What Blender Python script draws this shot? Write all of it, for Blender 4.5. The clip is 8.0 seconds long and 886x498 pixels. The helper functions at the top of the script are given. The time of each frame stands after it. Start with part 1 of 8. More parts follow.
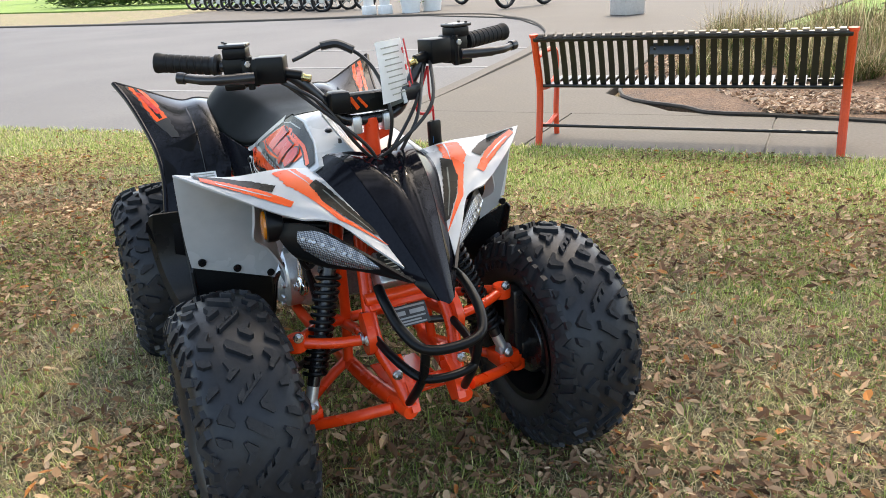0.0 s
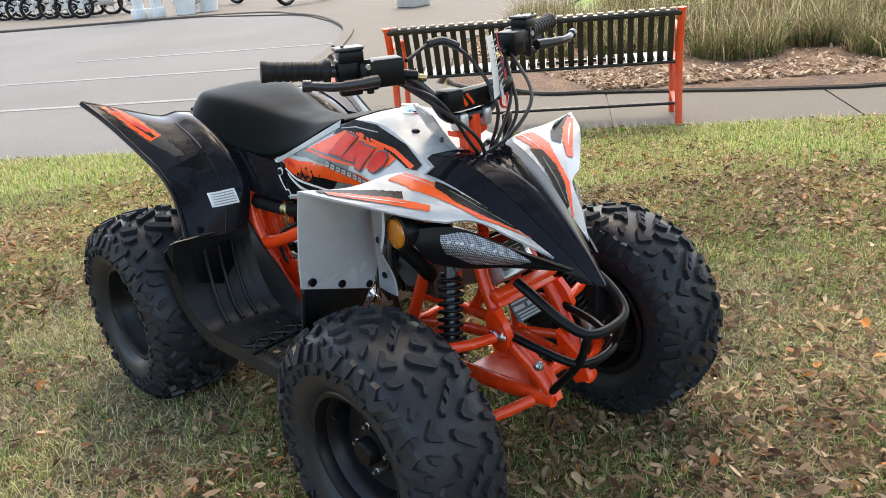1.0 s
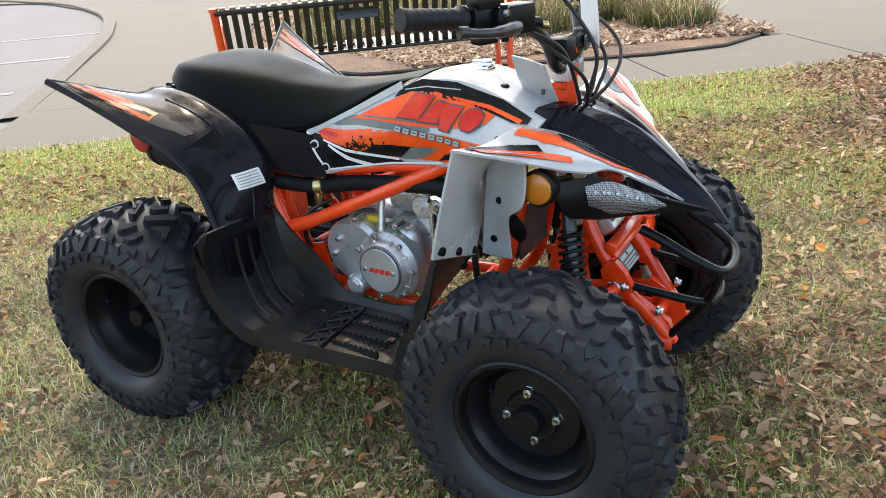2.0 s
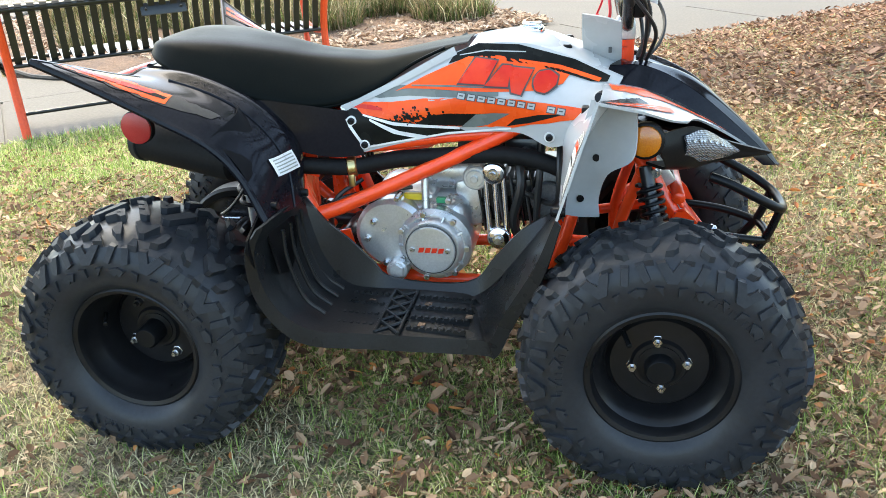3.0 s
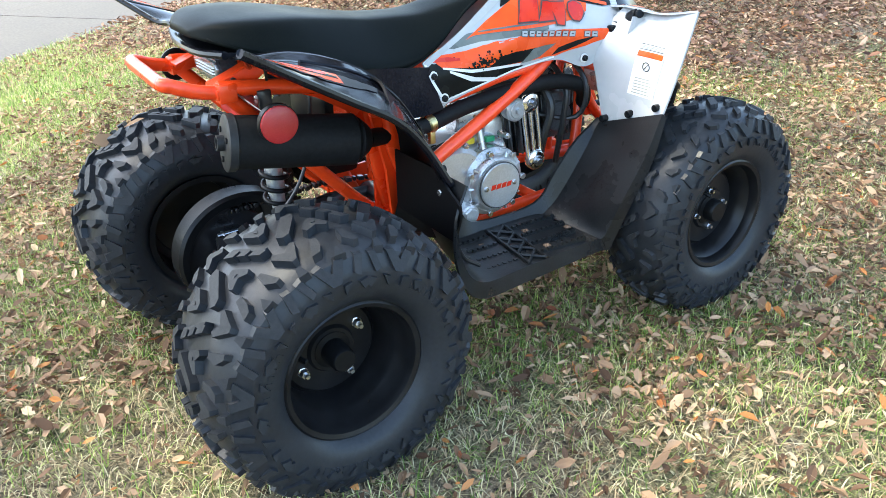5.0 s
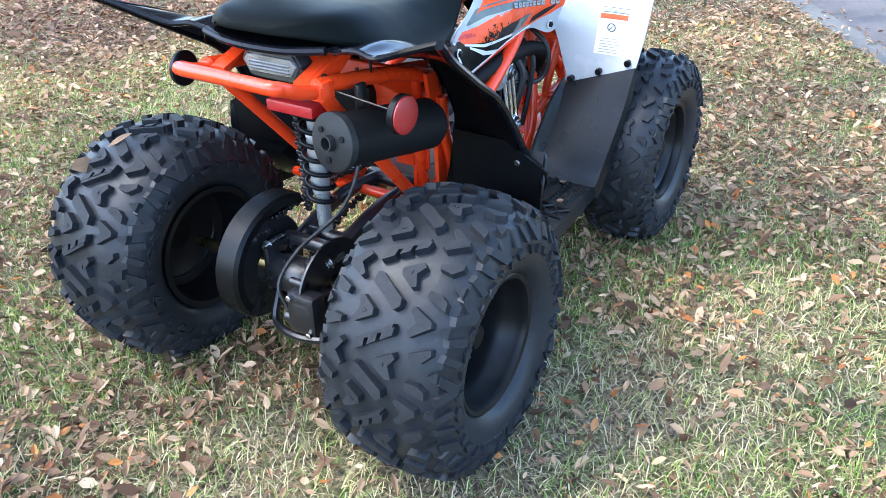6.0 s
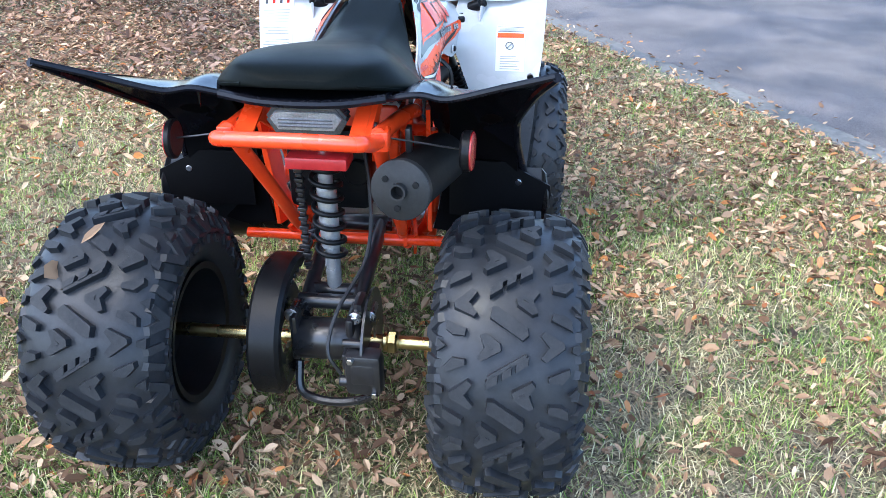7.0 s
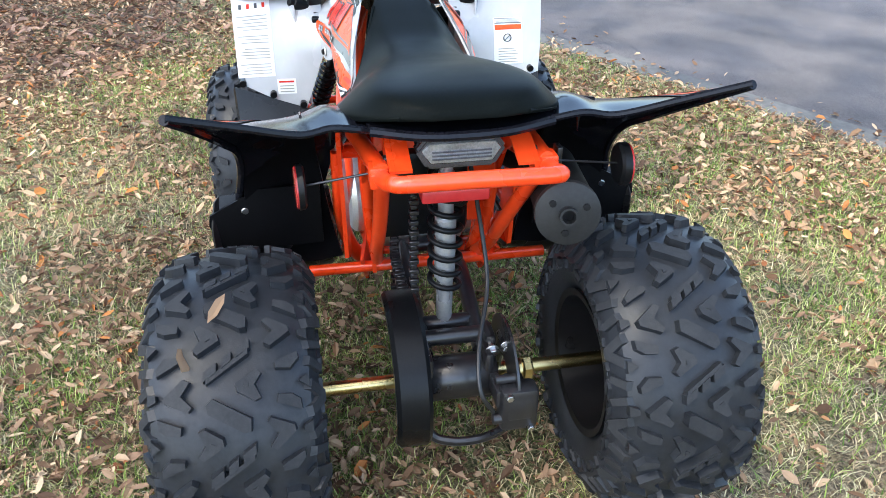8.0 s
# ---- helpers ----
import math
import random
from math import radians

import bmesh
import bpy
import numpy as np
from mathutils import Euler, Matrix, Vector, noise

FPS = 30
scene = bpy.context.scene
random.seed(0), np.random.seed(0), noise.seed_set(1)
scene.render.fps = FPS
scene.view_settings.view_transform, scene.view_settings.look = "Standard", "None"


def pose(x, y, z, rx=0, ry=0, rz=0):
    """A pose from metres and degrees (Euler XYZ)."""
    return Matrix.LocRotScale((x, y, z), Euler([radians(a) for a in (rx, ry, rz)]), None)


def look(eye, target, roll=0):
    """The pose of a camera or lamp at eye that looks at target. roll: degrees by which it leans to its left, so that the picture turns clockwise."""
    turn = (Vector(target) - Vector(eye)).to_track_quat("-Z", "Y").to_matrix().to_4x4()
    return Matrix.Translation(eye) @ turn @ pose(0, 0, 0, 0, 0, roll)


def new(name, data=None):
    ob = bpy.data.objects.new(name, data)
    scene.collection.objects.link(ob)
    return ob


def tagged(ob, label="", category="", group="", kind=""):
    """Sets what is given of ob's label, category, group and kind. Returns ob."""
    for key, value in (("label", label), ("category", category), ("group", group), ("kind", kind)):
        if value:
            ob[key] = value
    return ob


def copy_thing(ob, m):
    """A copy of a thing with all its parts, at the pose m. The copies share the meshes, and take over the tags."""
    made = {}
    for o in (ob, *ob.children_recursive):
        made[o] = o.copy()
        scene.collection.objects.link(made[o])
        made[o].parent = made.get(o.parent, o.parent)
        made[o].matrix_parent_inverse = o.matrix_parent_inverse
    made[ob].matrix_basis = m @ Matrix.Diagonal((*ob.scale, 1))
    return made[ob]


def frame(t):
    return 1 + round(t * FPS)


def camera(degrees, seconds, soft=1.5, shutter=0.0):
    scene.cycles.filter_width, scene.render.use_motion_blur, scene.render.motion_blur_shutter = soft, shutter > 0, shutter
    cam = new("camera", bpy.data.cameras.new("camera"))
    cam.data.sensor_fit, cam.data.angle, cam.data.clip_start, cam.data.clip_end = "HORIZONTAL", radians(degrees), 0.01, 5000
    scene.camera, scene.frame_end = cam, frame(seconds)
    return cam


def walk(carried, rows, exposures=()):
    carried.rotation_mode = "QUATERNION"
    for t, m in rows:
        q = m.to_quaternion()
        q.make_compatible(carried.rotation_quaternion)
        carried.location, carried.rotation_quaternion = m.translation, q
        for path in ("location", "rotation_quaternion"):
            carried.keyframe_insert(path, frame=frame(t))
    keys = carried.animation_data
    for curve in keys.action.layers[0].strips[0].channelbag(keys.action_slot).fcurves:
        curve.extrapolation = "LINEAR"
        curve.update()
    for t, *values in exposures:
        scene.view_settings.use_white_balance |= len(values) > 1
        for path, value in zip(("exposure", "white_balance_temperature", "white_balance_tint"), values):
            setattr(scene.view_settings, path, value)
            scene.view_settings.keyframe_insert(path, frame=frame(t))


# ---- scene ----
PATH = [
    (0, (2.18, -0.501, 0.956), (0.473, 0.295, 0.282), -3.8),
    (0.5, (2.008, -0.711, 0.972), (0.424, 0.299, 0.285), -4.8),
    (1, (1.849, -0.976, 0.997), (0.44, 0.245, 0.274), -5.3),
    (1.5, (1.608, -1.158, 0.976), (0.414, 0.251, 0.209), -5.3),
    (1.7, (1.497, -1.216, 0.982), (0.398, 0.26, 0.198), -5.1),
    (2.8, (0.919, -1.49, 0.936), (0.426, 0.272, 0.129), -2.9),
    (3, (0.790, -1.484, 0.934), (0.428, 0.258, 0.13), -2.9),
    (3.5, (0.474, -1.504, 0.934), (0.452, 0.312, 0.097), -2.7),
    (4, (0.145, -1.529, 0.958), (0.497, 0.24, 0.095), -2.3),
    (4.5, (-0.154, -1.439, 0.934), (0.542, 0.214, 0.049), -2.0),
    (5, (-0.456, -1.301, 0.947), (0.552, 0.158, 0.023), -1.7),
    (5.2, (-0.579, -1.228, 0.948), (0.545, 0.131, 0.006), -1.4),
    (6.3, (-0.966, -0.705, 0.989), (0.615, 0.007, -0.007), -0.5),
    (6.5, (-0.986, -0.597, 0.982), (0.66, -0.031, -0.003), -0.4),
    (7, (-1.095, -0.322, 1.01), (0.646, -0.123, 0.046), -0.2),
    (7.5, (-1.063, -0.07, 1.004), (0.676, -0.173, 0.021), 0.2),
    (8, (-0.967, 0.206, 1.048), (0.716, -0.118, 0.016), 0.5),
]
cam = camera(58.0, 8.0, 0.75)
walk(cam, [(t, look(eye, target, roll)) for t, eye, target, roll in PATH],
     [(0.0, 2.04, 7400, 8), (1.7, 2.18, 7450, 8), (3.0, 2.74, 6950, 2), (5.2, 2.86, 6200, 3), (6.5, 2.74, 5350, 8), (8.0, 2.48, 6150, 6)])

# ---- world, sun, exposure ----
SUN_DIR = Vector((-0.312, 0.389, 0.866)).normalized()
world = bpy.data.worlds.new("world")
scene.world = world
world.use_nodes = True
wn = world.node_tree.nodes
sky = wn.new("ShaderNodeTexSky")
sky.sky_type = 'NISHITA'
sky.sun_disc = False
sky.sun_elevation = math.asin(SUN_DIR.z)
sky.sun_rotation = math.atan2(SUN_DIR.x, SUN_DIR.y)
sky.air_density = 1.0
sky.dust_density = 3.0
world.node_tree.links.new(sky.outputs[0], wn["Background"].inputs[0])
wn["Background"].inputs[1].default_value = 0.15
sun_data = bpy.data.lights.new("sun", 'SUN')
sun_data.energy = 0.8
sun_data.angle = radians(1.0)
sun_data.color = (1.0, 0.92, 0.78)
sun = new("sun", sun_data)
sun.matrix_world = look(SUN_DIR * 30, (0, 0, 0))


# ---- materials ----
def material(name):
    m = bpy.data.materials.new(name)
    m.use_nodes = True
    nt = m.node_tree
    return m, nt, nt.nodes["Principled BSDF"], nt.links


def node(nt, kind, **values):
    n = nt.nodes.new(kind)
    for key, value in values.items():
        n.inputs[key].default_value = value
    return n


def ramp(nt, fac, stops):
    r = nt.nodes.new("ShaderNodeValToRGB")
    while len(r.color_ramp.elements) < len(stops):
        r.color_ramp.elements.new(0.5)
    for e, (p, c) in zip(r.color_ramp.elements, stops):
        e.position, e.color = p, (*c, 1)
    nt.links.new(fac, r.inputs[0])
    return r.outputs[0]


def surface(name, c1, c2, rough=0.5, metal=0.0, grain=40.0, blotch=4.0, bump=0.1, depth=0.002, coat=0.0, rough_var=0.15, c3=None, spec=0.5):
    """A painted, plastic or mineral surface: two colours mixed at a coarse and a fine scale, with bump."""
    m, nt, b, ln = material(name)
    tc = nt.nodes.new("ShaderNodeTexCoord")
    fine = node(nt, "ShaderNodeTexNoise", Scale=grain, Detail=6.0, Roughness=0.6)
    coarse = node(nt, "ShaderNodeTexNoise", Scale=blotch, Detail=4.0, Roughness=0.55)
    for n in (fine, coarse):
        ln.new(tc.outputs["Object"], n.inputs["Vector"])
    add = nt.nodes.new("ShaderNodeMath")
    add.operation = 'ADD'
    ln.new(fine.outputs[0], add.inputs[0])
    ln.new(coarse.outputs[0], add.inputs[1])
    half = nt.nodes.new("ShaderNodeMath")
    half.operation = 'MULTIPLY'
    half.inputs[1].default_value = 0.5
    ln.new(add.outputs[0], half.inputs[0])
    stops = [(0.36, c1), (0.64, c2)] if c3 is None else [(0.34, c1), (0.5, c2), (0.66, c3)]
    ln.new(ramp(nt, half.outputs[0], stops), b.inputs["Base Color"])
    mr = node(nt, "ShaderNodeMapRange")
    mr.inputs["From Min"].default_value, mr.inputs["From Max"].default_value = 0.3, 0.7
    mr.inputs["To Min"].default_value, mr.inputs["To Max"].default_value = max(0.02, rough - rough_var / 2), min(1.0, rough + rough_var / 2)
    ln.new(coarse.outputs[0], mr.inputs["Value"])
    ln.new(mr.outputs[0], b.inputs["Roughness"])
    b.inputs["Metallic"].default_value = metal
    b.inputs["Specular IOR Level"].default_value = spec
    b.inputs["Coat Weight"].default_value = coat
    b.inputs["Coat Roughness"].default_value = 0.12
    if bump:
        bp = node(nt, "ShaderNodeBump", Strength=bump, Distance=depth)
        ln.new(fine.outputs[0], bp.inputs["Height"])
        ln.new(bp.outputs[0], b.inputs["Normal"])
    return m


def speckled(name, stops, rough=0.8, translucent=0.0):
    """Many small joined pieces, each with its own colour."""
    m, nt, b, ln = material(name)
    geo = nt.nodes.new("ShaderNodeNewGeometry")
    ln.new(ramp(nt, geo.outputs["Random Per Island"], stops), b.inputs["Base Color"])
    b.inputs["Roughness"].default_value = rough
    b.inputs["Specular IOR Level"].default_value = 0.25
    if translucent:
        thin = nt.nodes.new("ShaderNodeBsdfTranslucent")
        ln.new(b.inputs["Base Color"].links[0].from_socket, thin.inputs["Color"])
        mix = node(nt, "ShaderNodeMixShader", Fac=translucent)
        ln.new(b.outputs[0], mix.inputs[1])
        ln.new(thin.outputs[0], mix.inputs[2])
        ln.new(mix.outputs[0], nt.nodes["Material Output"].inputs["Surface"])
    return m


RUBBER = surface("tyre_rubber", (0.0131, 0.0145, 0.017), (0.0238, 0.026, 0.0305), 0.40, grain=120, blotch=9, bump=0.3, depth=0.001, spec=0.30)
TREAD_TOP = surface("tread_block_rubber", (0.0161, 0.017, 0.019), (0.031, 0.0322, 0.0345), 0.62, grain=150, blotch=16, bump=0.35, depth=0.001, spec=0.20)
WORN_RUBBER = surface("dull_rubber", (0.006, 0.006, 0.0064), (0.014, 0.014, 0.0145), 0.5, grain=60, blotch=5, bump=0.15, depth=0.001, spec=0.25)
GLOSS_BLACK = surface("gloss_black_plastic", (0.004, 0.004, 0.006), (0.010, 0.010, 0.013), 0.13, grain=180, blotch=7, bump=0.02, depth=0.0003, spec=0.17)
NOSE_BLACK = surface("polished_black_nose", (0.004, 0.004, 0.006), (0.010, 0.010, 0.013), 0.12, grain=180, blotch=7, bump=0.02, depth=0.0003, spec=0.13)
MATTE_BLACK = surface("matte_black_plastic", (0.0036, 0.004, 0.0044), (0.007, 0.0074, 0.0082), 0.32, grain=320, blotch=6, bump=0.25, depth=0.0006, spec=0.18)
BLACK_STEEL = surface("black_painted_steel", (0.008, 0.008, 0.009), (0.018, 0.018, 0.02), 0.3, grain=90, blotch=8, bump=0.08, depth=0.0005, coat=0.2)
FOOT_BLACK = surface("worn_black_footwell", (0.007, 0.0075, 0.008), (0.016, 0.017, 0.018), 0.30, grain=260, blotch=9, bump=0.3, depth=0.0006, spec=0.26)
SOOT_BLACK = surface("matte_black_exhaust", (0.0066, 0.0066, 0.0066), (0.0132, 0.0132, 0.01375), 0.62, grain=160, blotch=10, bump=0.15, depth=0.0005, spec=0.12)
CAP_GREY = surface("dark_grey_end_cap", (0.014, 0.0145, 0.015), (0.026, 0.0265, 0.027), 0.5, grain=160, blotch=10, bump=0.1, depth=0.0004, spec=0.3)
WELL_BLACK = surface("deep_black_liner", (0.0022, 0.0022, 0.0026), (0.0042, 0.0042, 0.0048), 0.42, grain=200, blotch=6, bump=0.15, depth=0.0006, spec=0.10)
RIM_BLACK = surface("black_rim_paint", (0.0055, 0.0055, 0.00605), (0.011, 0.011, 0.0121), 0.34, grain=70, blotch=12, bump=0.1, depth=0.0006, spec=0.25)
WHITE = surface("white_plastic", (0.4048, 0.4136, 0.4136), (0.4664, 0.4752, 0.4752), 0.25, grain=30, blotch=5, bump=0.03, depth=0.0006, coat=0.3)
ORANGE = surface("orange_frame_paint", (0.82, 0.048, 0.006), (0.92, 0.070, 0.010), 0.30, grain=60, blotch=8, bump=0.12, depth=0.0006, coat=0.3)
ORANGE_DECAL = surface("orange_decal", (0.74, 0.062, 0.008), (0.88, 0.105, 0.014), 0.28, grain=14, blotch=10, bump=0.0, spec=0.25)
RED_DECAL = surface("red_decal", (0.50, 0.012, 0.012), (0.66, 0.045, 0.012), 0.28, grain=14, blotch=20, bump=0.0, spec=0.25)
BLACK_DECAL = surface("charcoal_decal", (0.0035, 0.0042, 0.0042), (0.0154, 0.0168, 0.0154), 0.26, grain=12, blotch=14, bump=0.0, spec=0.10)
GREY_DECAL = surface("pale_grey_decal", (0.095, 0.11, 0.10), (0.18, 0.20, 0.185), 0.28, grain=14, blotch=10, bump=0.0, spec=0.25)
WHITE_DECAL = surface("white_label", (0.70, 0.70, 0.68), (0.80, 0.80, 0.78), 0.4, grain=20, blotch=10, bump=0.0)
INK = surface("dark_print", (0.03, 0.03, 0.03), (0.07, 0.07, 0.07), 0.5, grain=20, blotch=10, bump=0.0)
GREY_INK = surface("grey_print", (0.22, 0.23, 0.20), (0.34, 0.35, 0.30), 0.5, grain=20, blotch=10, bump=0.0)
YELLOW = surface("yellow_label", (0.62, 0.46, 0.02), (0.75, 0.56, 0.04), 0.4, grain=20, blotch=10, bump=0.0)
GREEN_TAG = surface("green_label", (0.02, 0.22, 0.09), (0.04, 0.32, 0.14), 0.4, grain=20, blotch=10, bump=0.0)
VINYL = surface("seat_vinyl", (0.0035, 0.0046, 0.0042), (0.007, 0.0088, 0.0082), 0.40, grain=420, blotch=6, bump=0.25, depth=0.0006, spec=0.028)
ALU = surface("cast_aluminium", (0.50, 0.51, 0.51), (0.66, 0.67, 0.67), 0.32, metal=0.7, grain=240, blotch=14, bump=0.12, depth=0.0006)
CAST_GREY = surface("dull_cast_alloy", (0.10, 0.105, 0.11), (0.20, 0.205, 0.21), 0.4, metal=0.6, grain=200, blotch=14, bump=0.15, depth=0.0006)
CHROME = surface("chrome", (0.80, 0.80, 0.80), (0.92, 0.92, 0.92), 0.13, metal=1.0, grain=60, blotch=10, bump=0.03, depth=0.0004)
ZINC = surface("zinc_bolt", (0.45, 0.46, 0.48), (0.66, 0.66, 0.66), 0.28, metal=1.0, grain=80, blotch=30, bump=0.1, depth=0.0004)
GOLD = surface("yellow_zinc_axle", (0.42, 0.34, 0.15), (0.62, 0.52, 0.26), 0.28, metal=1.0, grain=60, blotch=10, bump=0.08, depth=0.0004)
RED_LENS = surface("red_reflector", (0.294, 0.0126, 0.014), (0.385, 0.028, 0.028), 0.2, grain=700, blotch=20, bump=0.5, depth=0.001, coat=0.15)
DULL_RED = surface("dull_red_box", (0.40, 0.016, 0.020), (0.52, 0.030, 0.030), 0.35, grain=60, blotch=12, bump=0.1, depth=0.0006)
AMBER = surface("amber_lens", (0.42, 0.115, 0.005), (0.58, 0.19, 0.010), 0.14, grain=500, blotch=20, bump=0.4, depth=0.001, coat=0.6)
LAMP_LENS = surface("clear_lamp_lens", (0.26, 0.27, 0.28), (0.48, 0.49, 0.50), 0.14, metal=0.6, grain=330, blotch=60, bump=0.5, depth=0.002, coat=1.0)
PALE_DECAL = surface("pale_decal", (0.34, 0.35, 0.34), (0.44, 0.45, 0.44), 0.3, grain=14, blotch=10, bump=0.0, spec=0.25)
SMOKE_LENS = surface("smoked_lamp_lens", (0.030, 0.030, 0.036), (0.07, 0.07, 0.08), 0.12, grain=300, blotch=30, bump=0.3, depth=0.001, coat=0.8)
CABLE = surface("black_cable", (0.010, 0.010, 0.010), (0.02, 0.02, 0.02), 0.4, grain=200, blotch=20, bump=0.1, depth=0.0004)
RED_STRAP = surface("red_strap", (0.5, 0.008, 0.015), (0.62, 0.02, 0.03), 0.5, grain=200, blotch=20, bump=0.1)
BLUE_PRINT = surface("blue_print", (0.01, 0.10, 0.28), (0.02, 0.16, 0.38), 0.4, grain=20, blotch=10, bump=0.0)
BENCH_BLACK = surface("black_bench_coating", (0.0055, 0.0055, 0.00605), (0.0121, 0.0121, 0.0132), 0.38, grain=90, blotch=6, bump=0.2, depth=0.001, coat=0.2)
BENCH_ORANGE = surface("orange_bench_coating", (0.68, 0.055, 0.012), (0.82, 0.085, 0.02), 0.42, grain=80, blotch=5, bump=0.15, depth=0.001)
CONCRETE = surface("pavement_concrete", (0.055, 0.048, 0.040), (0.080, 0.070, 0.058), 0.85, grain=45, blotch=1.3, bump=0.35, depth=0.004, c3=(0.11, 0.098, 0.084))
KERB_MAT = surface("kerb_concrete", (0.075, 0.071, 0.064), (0.14, 0.132, 0.12), 0.88, grain=30, blotch=2.5, bump=0.5, depth=0.006)
ASPHALT = surface("pale_worn_asphalt", (0.069, 0.0691, 0.072), (0.1352, 0.1344, 0.1368), 0.9, grain=60, blotch=0.35, bump=0.4, depth=0.005)
# road blotches are strong: dapples of sun are put into the colour
ROAD_MAT = surface("road_asphalt", (0.0448, 0.0385, 0.0374), (0.1512, 0.1321, 0.1267), 0.9, grain=170, blotch=2.6, bump=0.8, depth=0.008)
LINE_MAT = surface("faded_road_paint", (0.12, 0.125, 0.13), (0.22, 0.22, 0.22), 0.8, grain=18, blotch=2, bump=0.2)
PAINT_WHITE = surface("white_paint", (0.68, 0.68, 0.66), (0.80, 0.80, 0.78), 0.6, grain=12, blotch=2, bump=0.1)
STONE = surface("pale_stone", (0.42, 0.38, 0.34), (0.56, 0.52, 0.47), 0.85, grain=20, blotch=3, bump=0.4, depth=0.006)
BARK = surface("oak_bark", (0.035, 0.028, 0.022), (0.13, 0.105, 0.08), 0.9, grain=14, blotch=5, bump=1.0, depth=0.03)
EDGING = surface("bed_edging", (0.025, 0.022, 0.02), (0.06, 0.052, 0.045), 0.8, grain=30, blotch=4, bump=0.3)
LEAF_LITTER = speckled("fallen_leaves", [(0.0, (0.0718, 0.0386, 0.0223)), (0.25, (0.1796, 0.1019, 0.0572)), (0.5, (0.2944, 0.1818, 0.1068)), (0.74, (0.4453, 0.2961, 0.1801)), (0.90, (0.6607, 0.4819, 0.3105)), (0.94, (0.316, 0.1928, 0.1056)), (0.97, (0.5459, 0.2203, 0.0621)), (1.0, (0.1868, 0.0619, 0.0347))], 0.75, 0.2)
LITTER = speckled("brown_leaf_litter", [(0.0, (0.0592, 0.0322, 0.0213)), (0.3, (0.142, 0.0784, 0.0505)), (0.6, (0.2368, 0.1357, 0.0892)), (0.85, (0.3433, 0.211, 0.1454)), (0.95, (0.4736, 0.3115, 0.2229)), (1.0, (0.2605, 0.1005, 0.0485))], 0.75, 0.2)
GRASS = speckled("green_grass_blades", [(0.0, (0.059, 0.1143, 0.0208)), (0.35, (0.1868, 0.3021, 0.0557)), (0.75, (0.3931, 0.4981, 0.1217)), (1.0, (0.72, 0.72, 0.3304))], 0.6, 0.35)
STRAW = speckled("dry_grass_blades", [(0.0, (0.1307, 0.0894, 0.0484)), (0.3, (0.3338, 0.2516, 0.1411)), (0.6, (0.5516, 0.4403, 0.2621)), (0.85, (0.72, 0.6709, 0.4301)), (1.0, (0.4355, 0.4333, 0.1747))], 0.65, 0.25)
REED = speckled("dry_ornamental_grass", [(0.0, (0.068, 0.0384, 0.024)), (0.2, (0.085, 0.1, 0.032)), (0.5, (0.17, 0.152, 0.068)), (0.75, (0.2635, 0.2, 0.12)), (1.0, (0.374, 0.296, 0.2))], 0.8, 0.35)
PALE_LEAVES = speckled("sun_bleached_leaves", [(0.0, (0.14, 0.085, 0.055)), (0.25, (0.30, 0.20, 0.14)), (0.6, (0.46, 0.35, 0.26)), (1.0, (0.60, 0.50, 0.40))], 0.75, 0.2)
FAR_GRASS = surface("far_lawn_grass", (0.10, 0.17, 0.03), (0.20, 0.30, 0.06), 0.9, grain=60, blotch=1.2, bump=0.8, depth=0.03)
FOLIAGE = speckled("green_foliage", [(0.0, (0.035, 0.07, 0.016)), (0.5, (0.07, 0.13, 0.028)), (1.0, (0.12, 0.19, 0.05))], 0.5, 0.4)


def prism_lens():
    """Clear lens over a bright reflector: rows of small pyramids."""
    m, nt, b, ln = material("prismatic_lamp_lens")
    tc = nt.nodes.new("ShaderNodeTexCoord")
    turn = nt.nodes.new("ShaderNodeMapping")
    turn.inputs["Rotation"].default_value = (0.6, 0.3, 0.5)
    ln.new(tc.outputs["Object"], turn.inputs["Vector"])
    vor = node(nt, "ShaderNodeTexVoronoi", Scale=330.0, Randomness=0.08)
    ln.new(turn.outputs[0], vor.inputs["Vector"])
    ln.new(ramp(nt, vor.outputs["Distance"], [(0.10, (0.50, 0.51, 0.54)), (0.42, (0.26, 0.27, 0.29)), (0.62, (0.07, 0.072, 0.08))]), b.inputs["Base Color"])
    bp = node(nt, "ShaderNodeBump", Strength=0.7, Distance=0.003)
    ln.new(vor.outputs["Distance"], bp.inputs["Height"])
    ln.new(bp.outputs[0], b.inputs["Normal"])
    b.inputs["Roughness"].default_value = 0.12
    b.inputs["Metallic"].default_value = 0.35
    b.inputs["Coat Weight"].default_value = 0.8
    return m


PRISM_LENS = prism_lens()


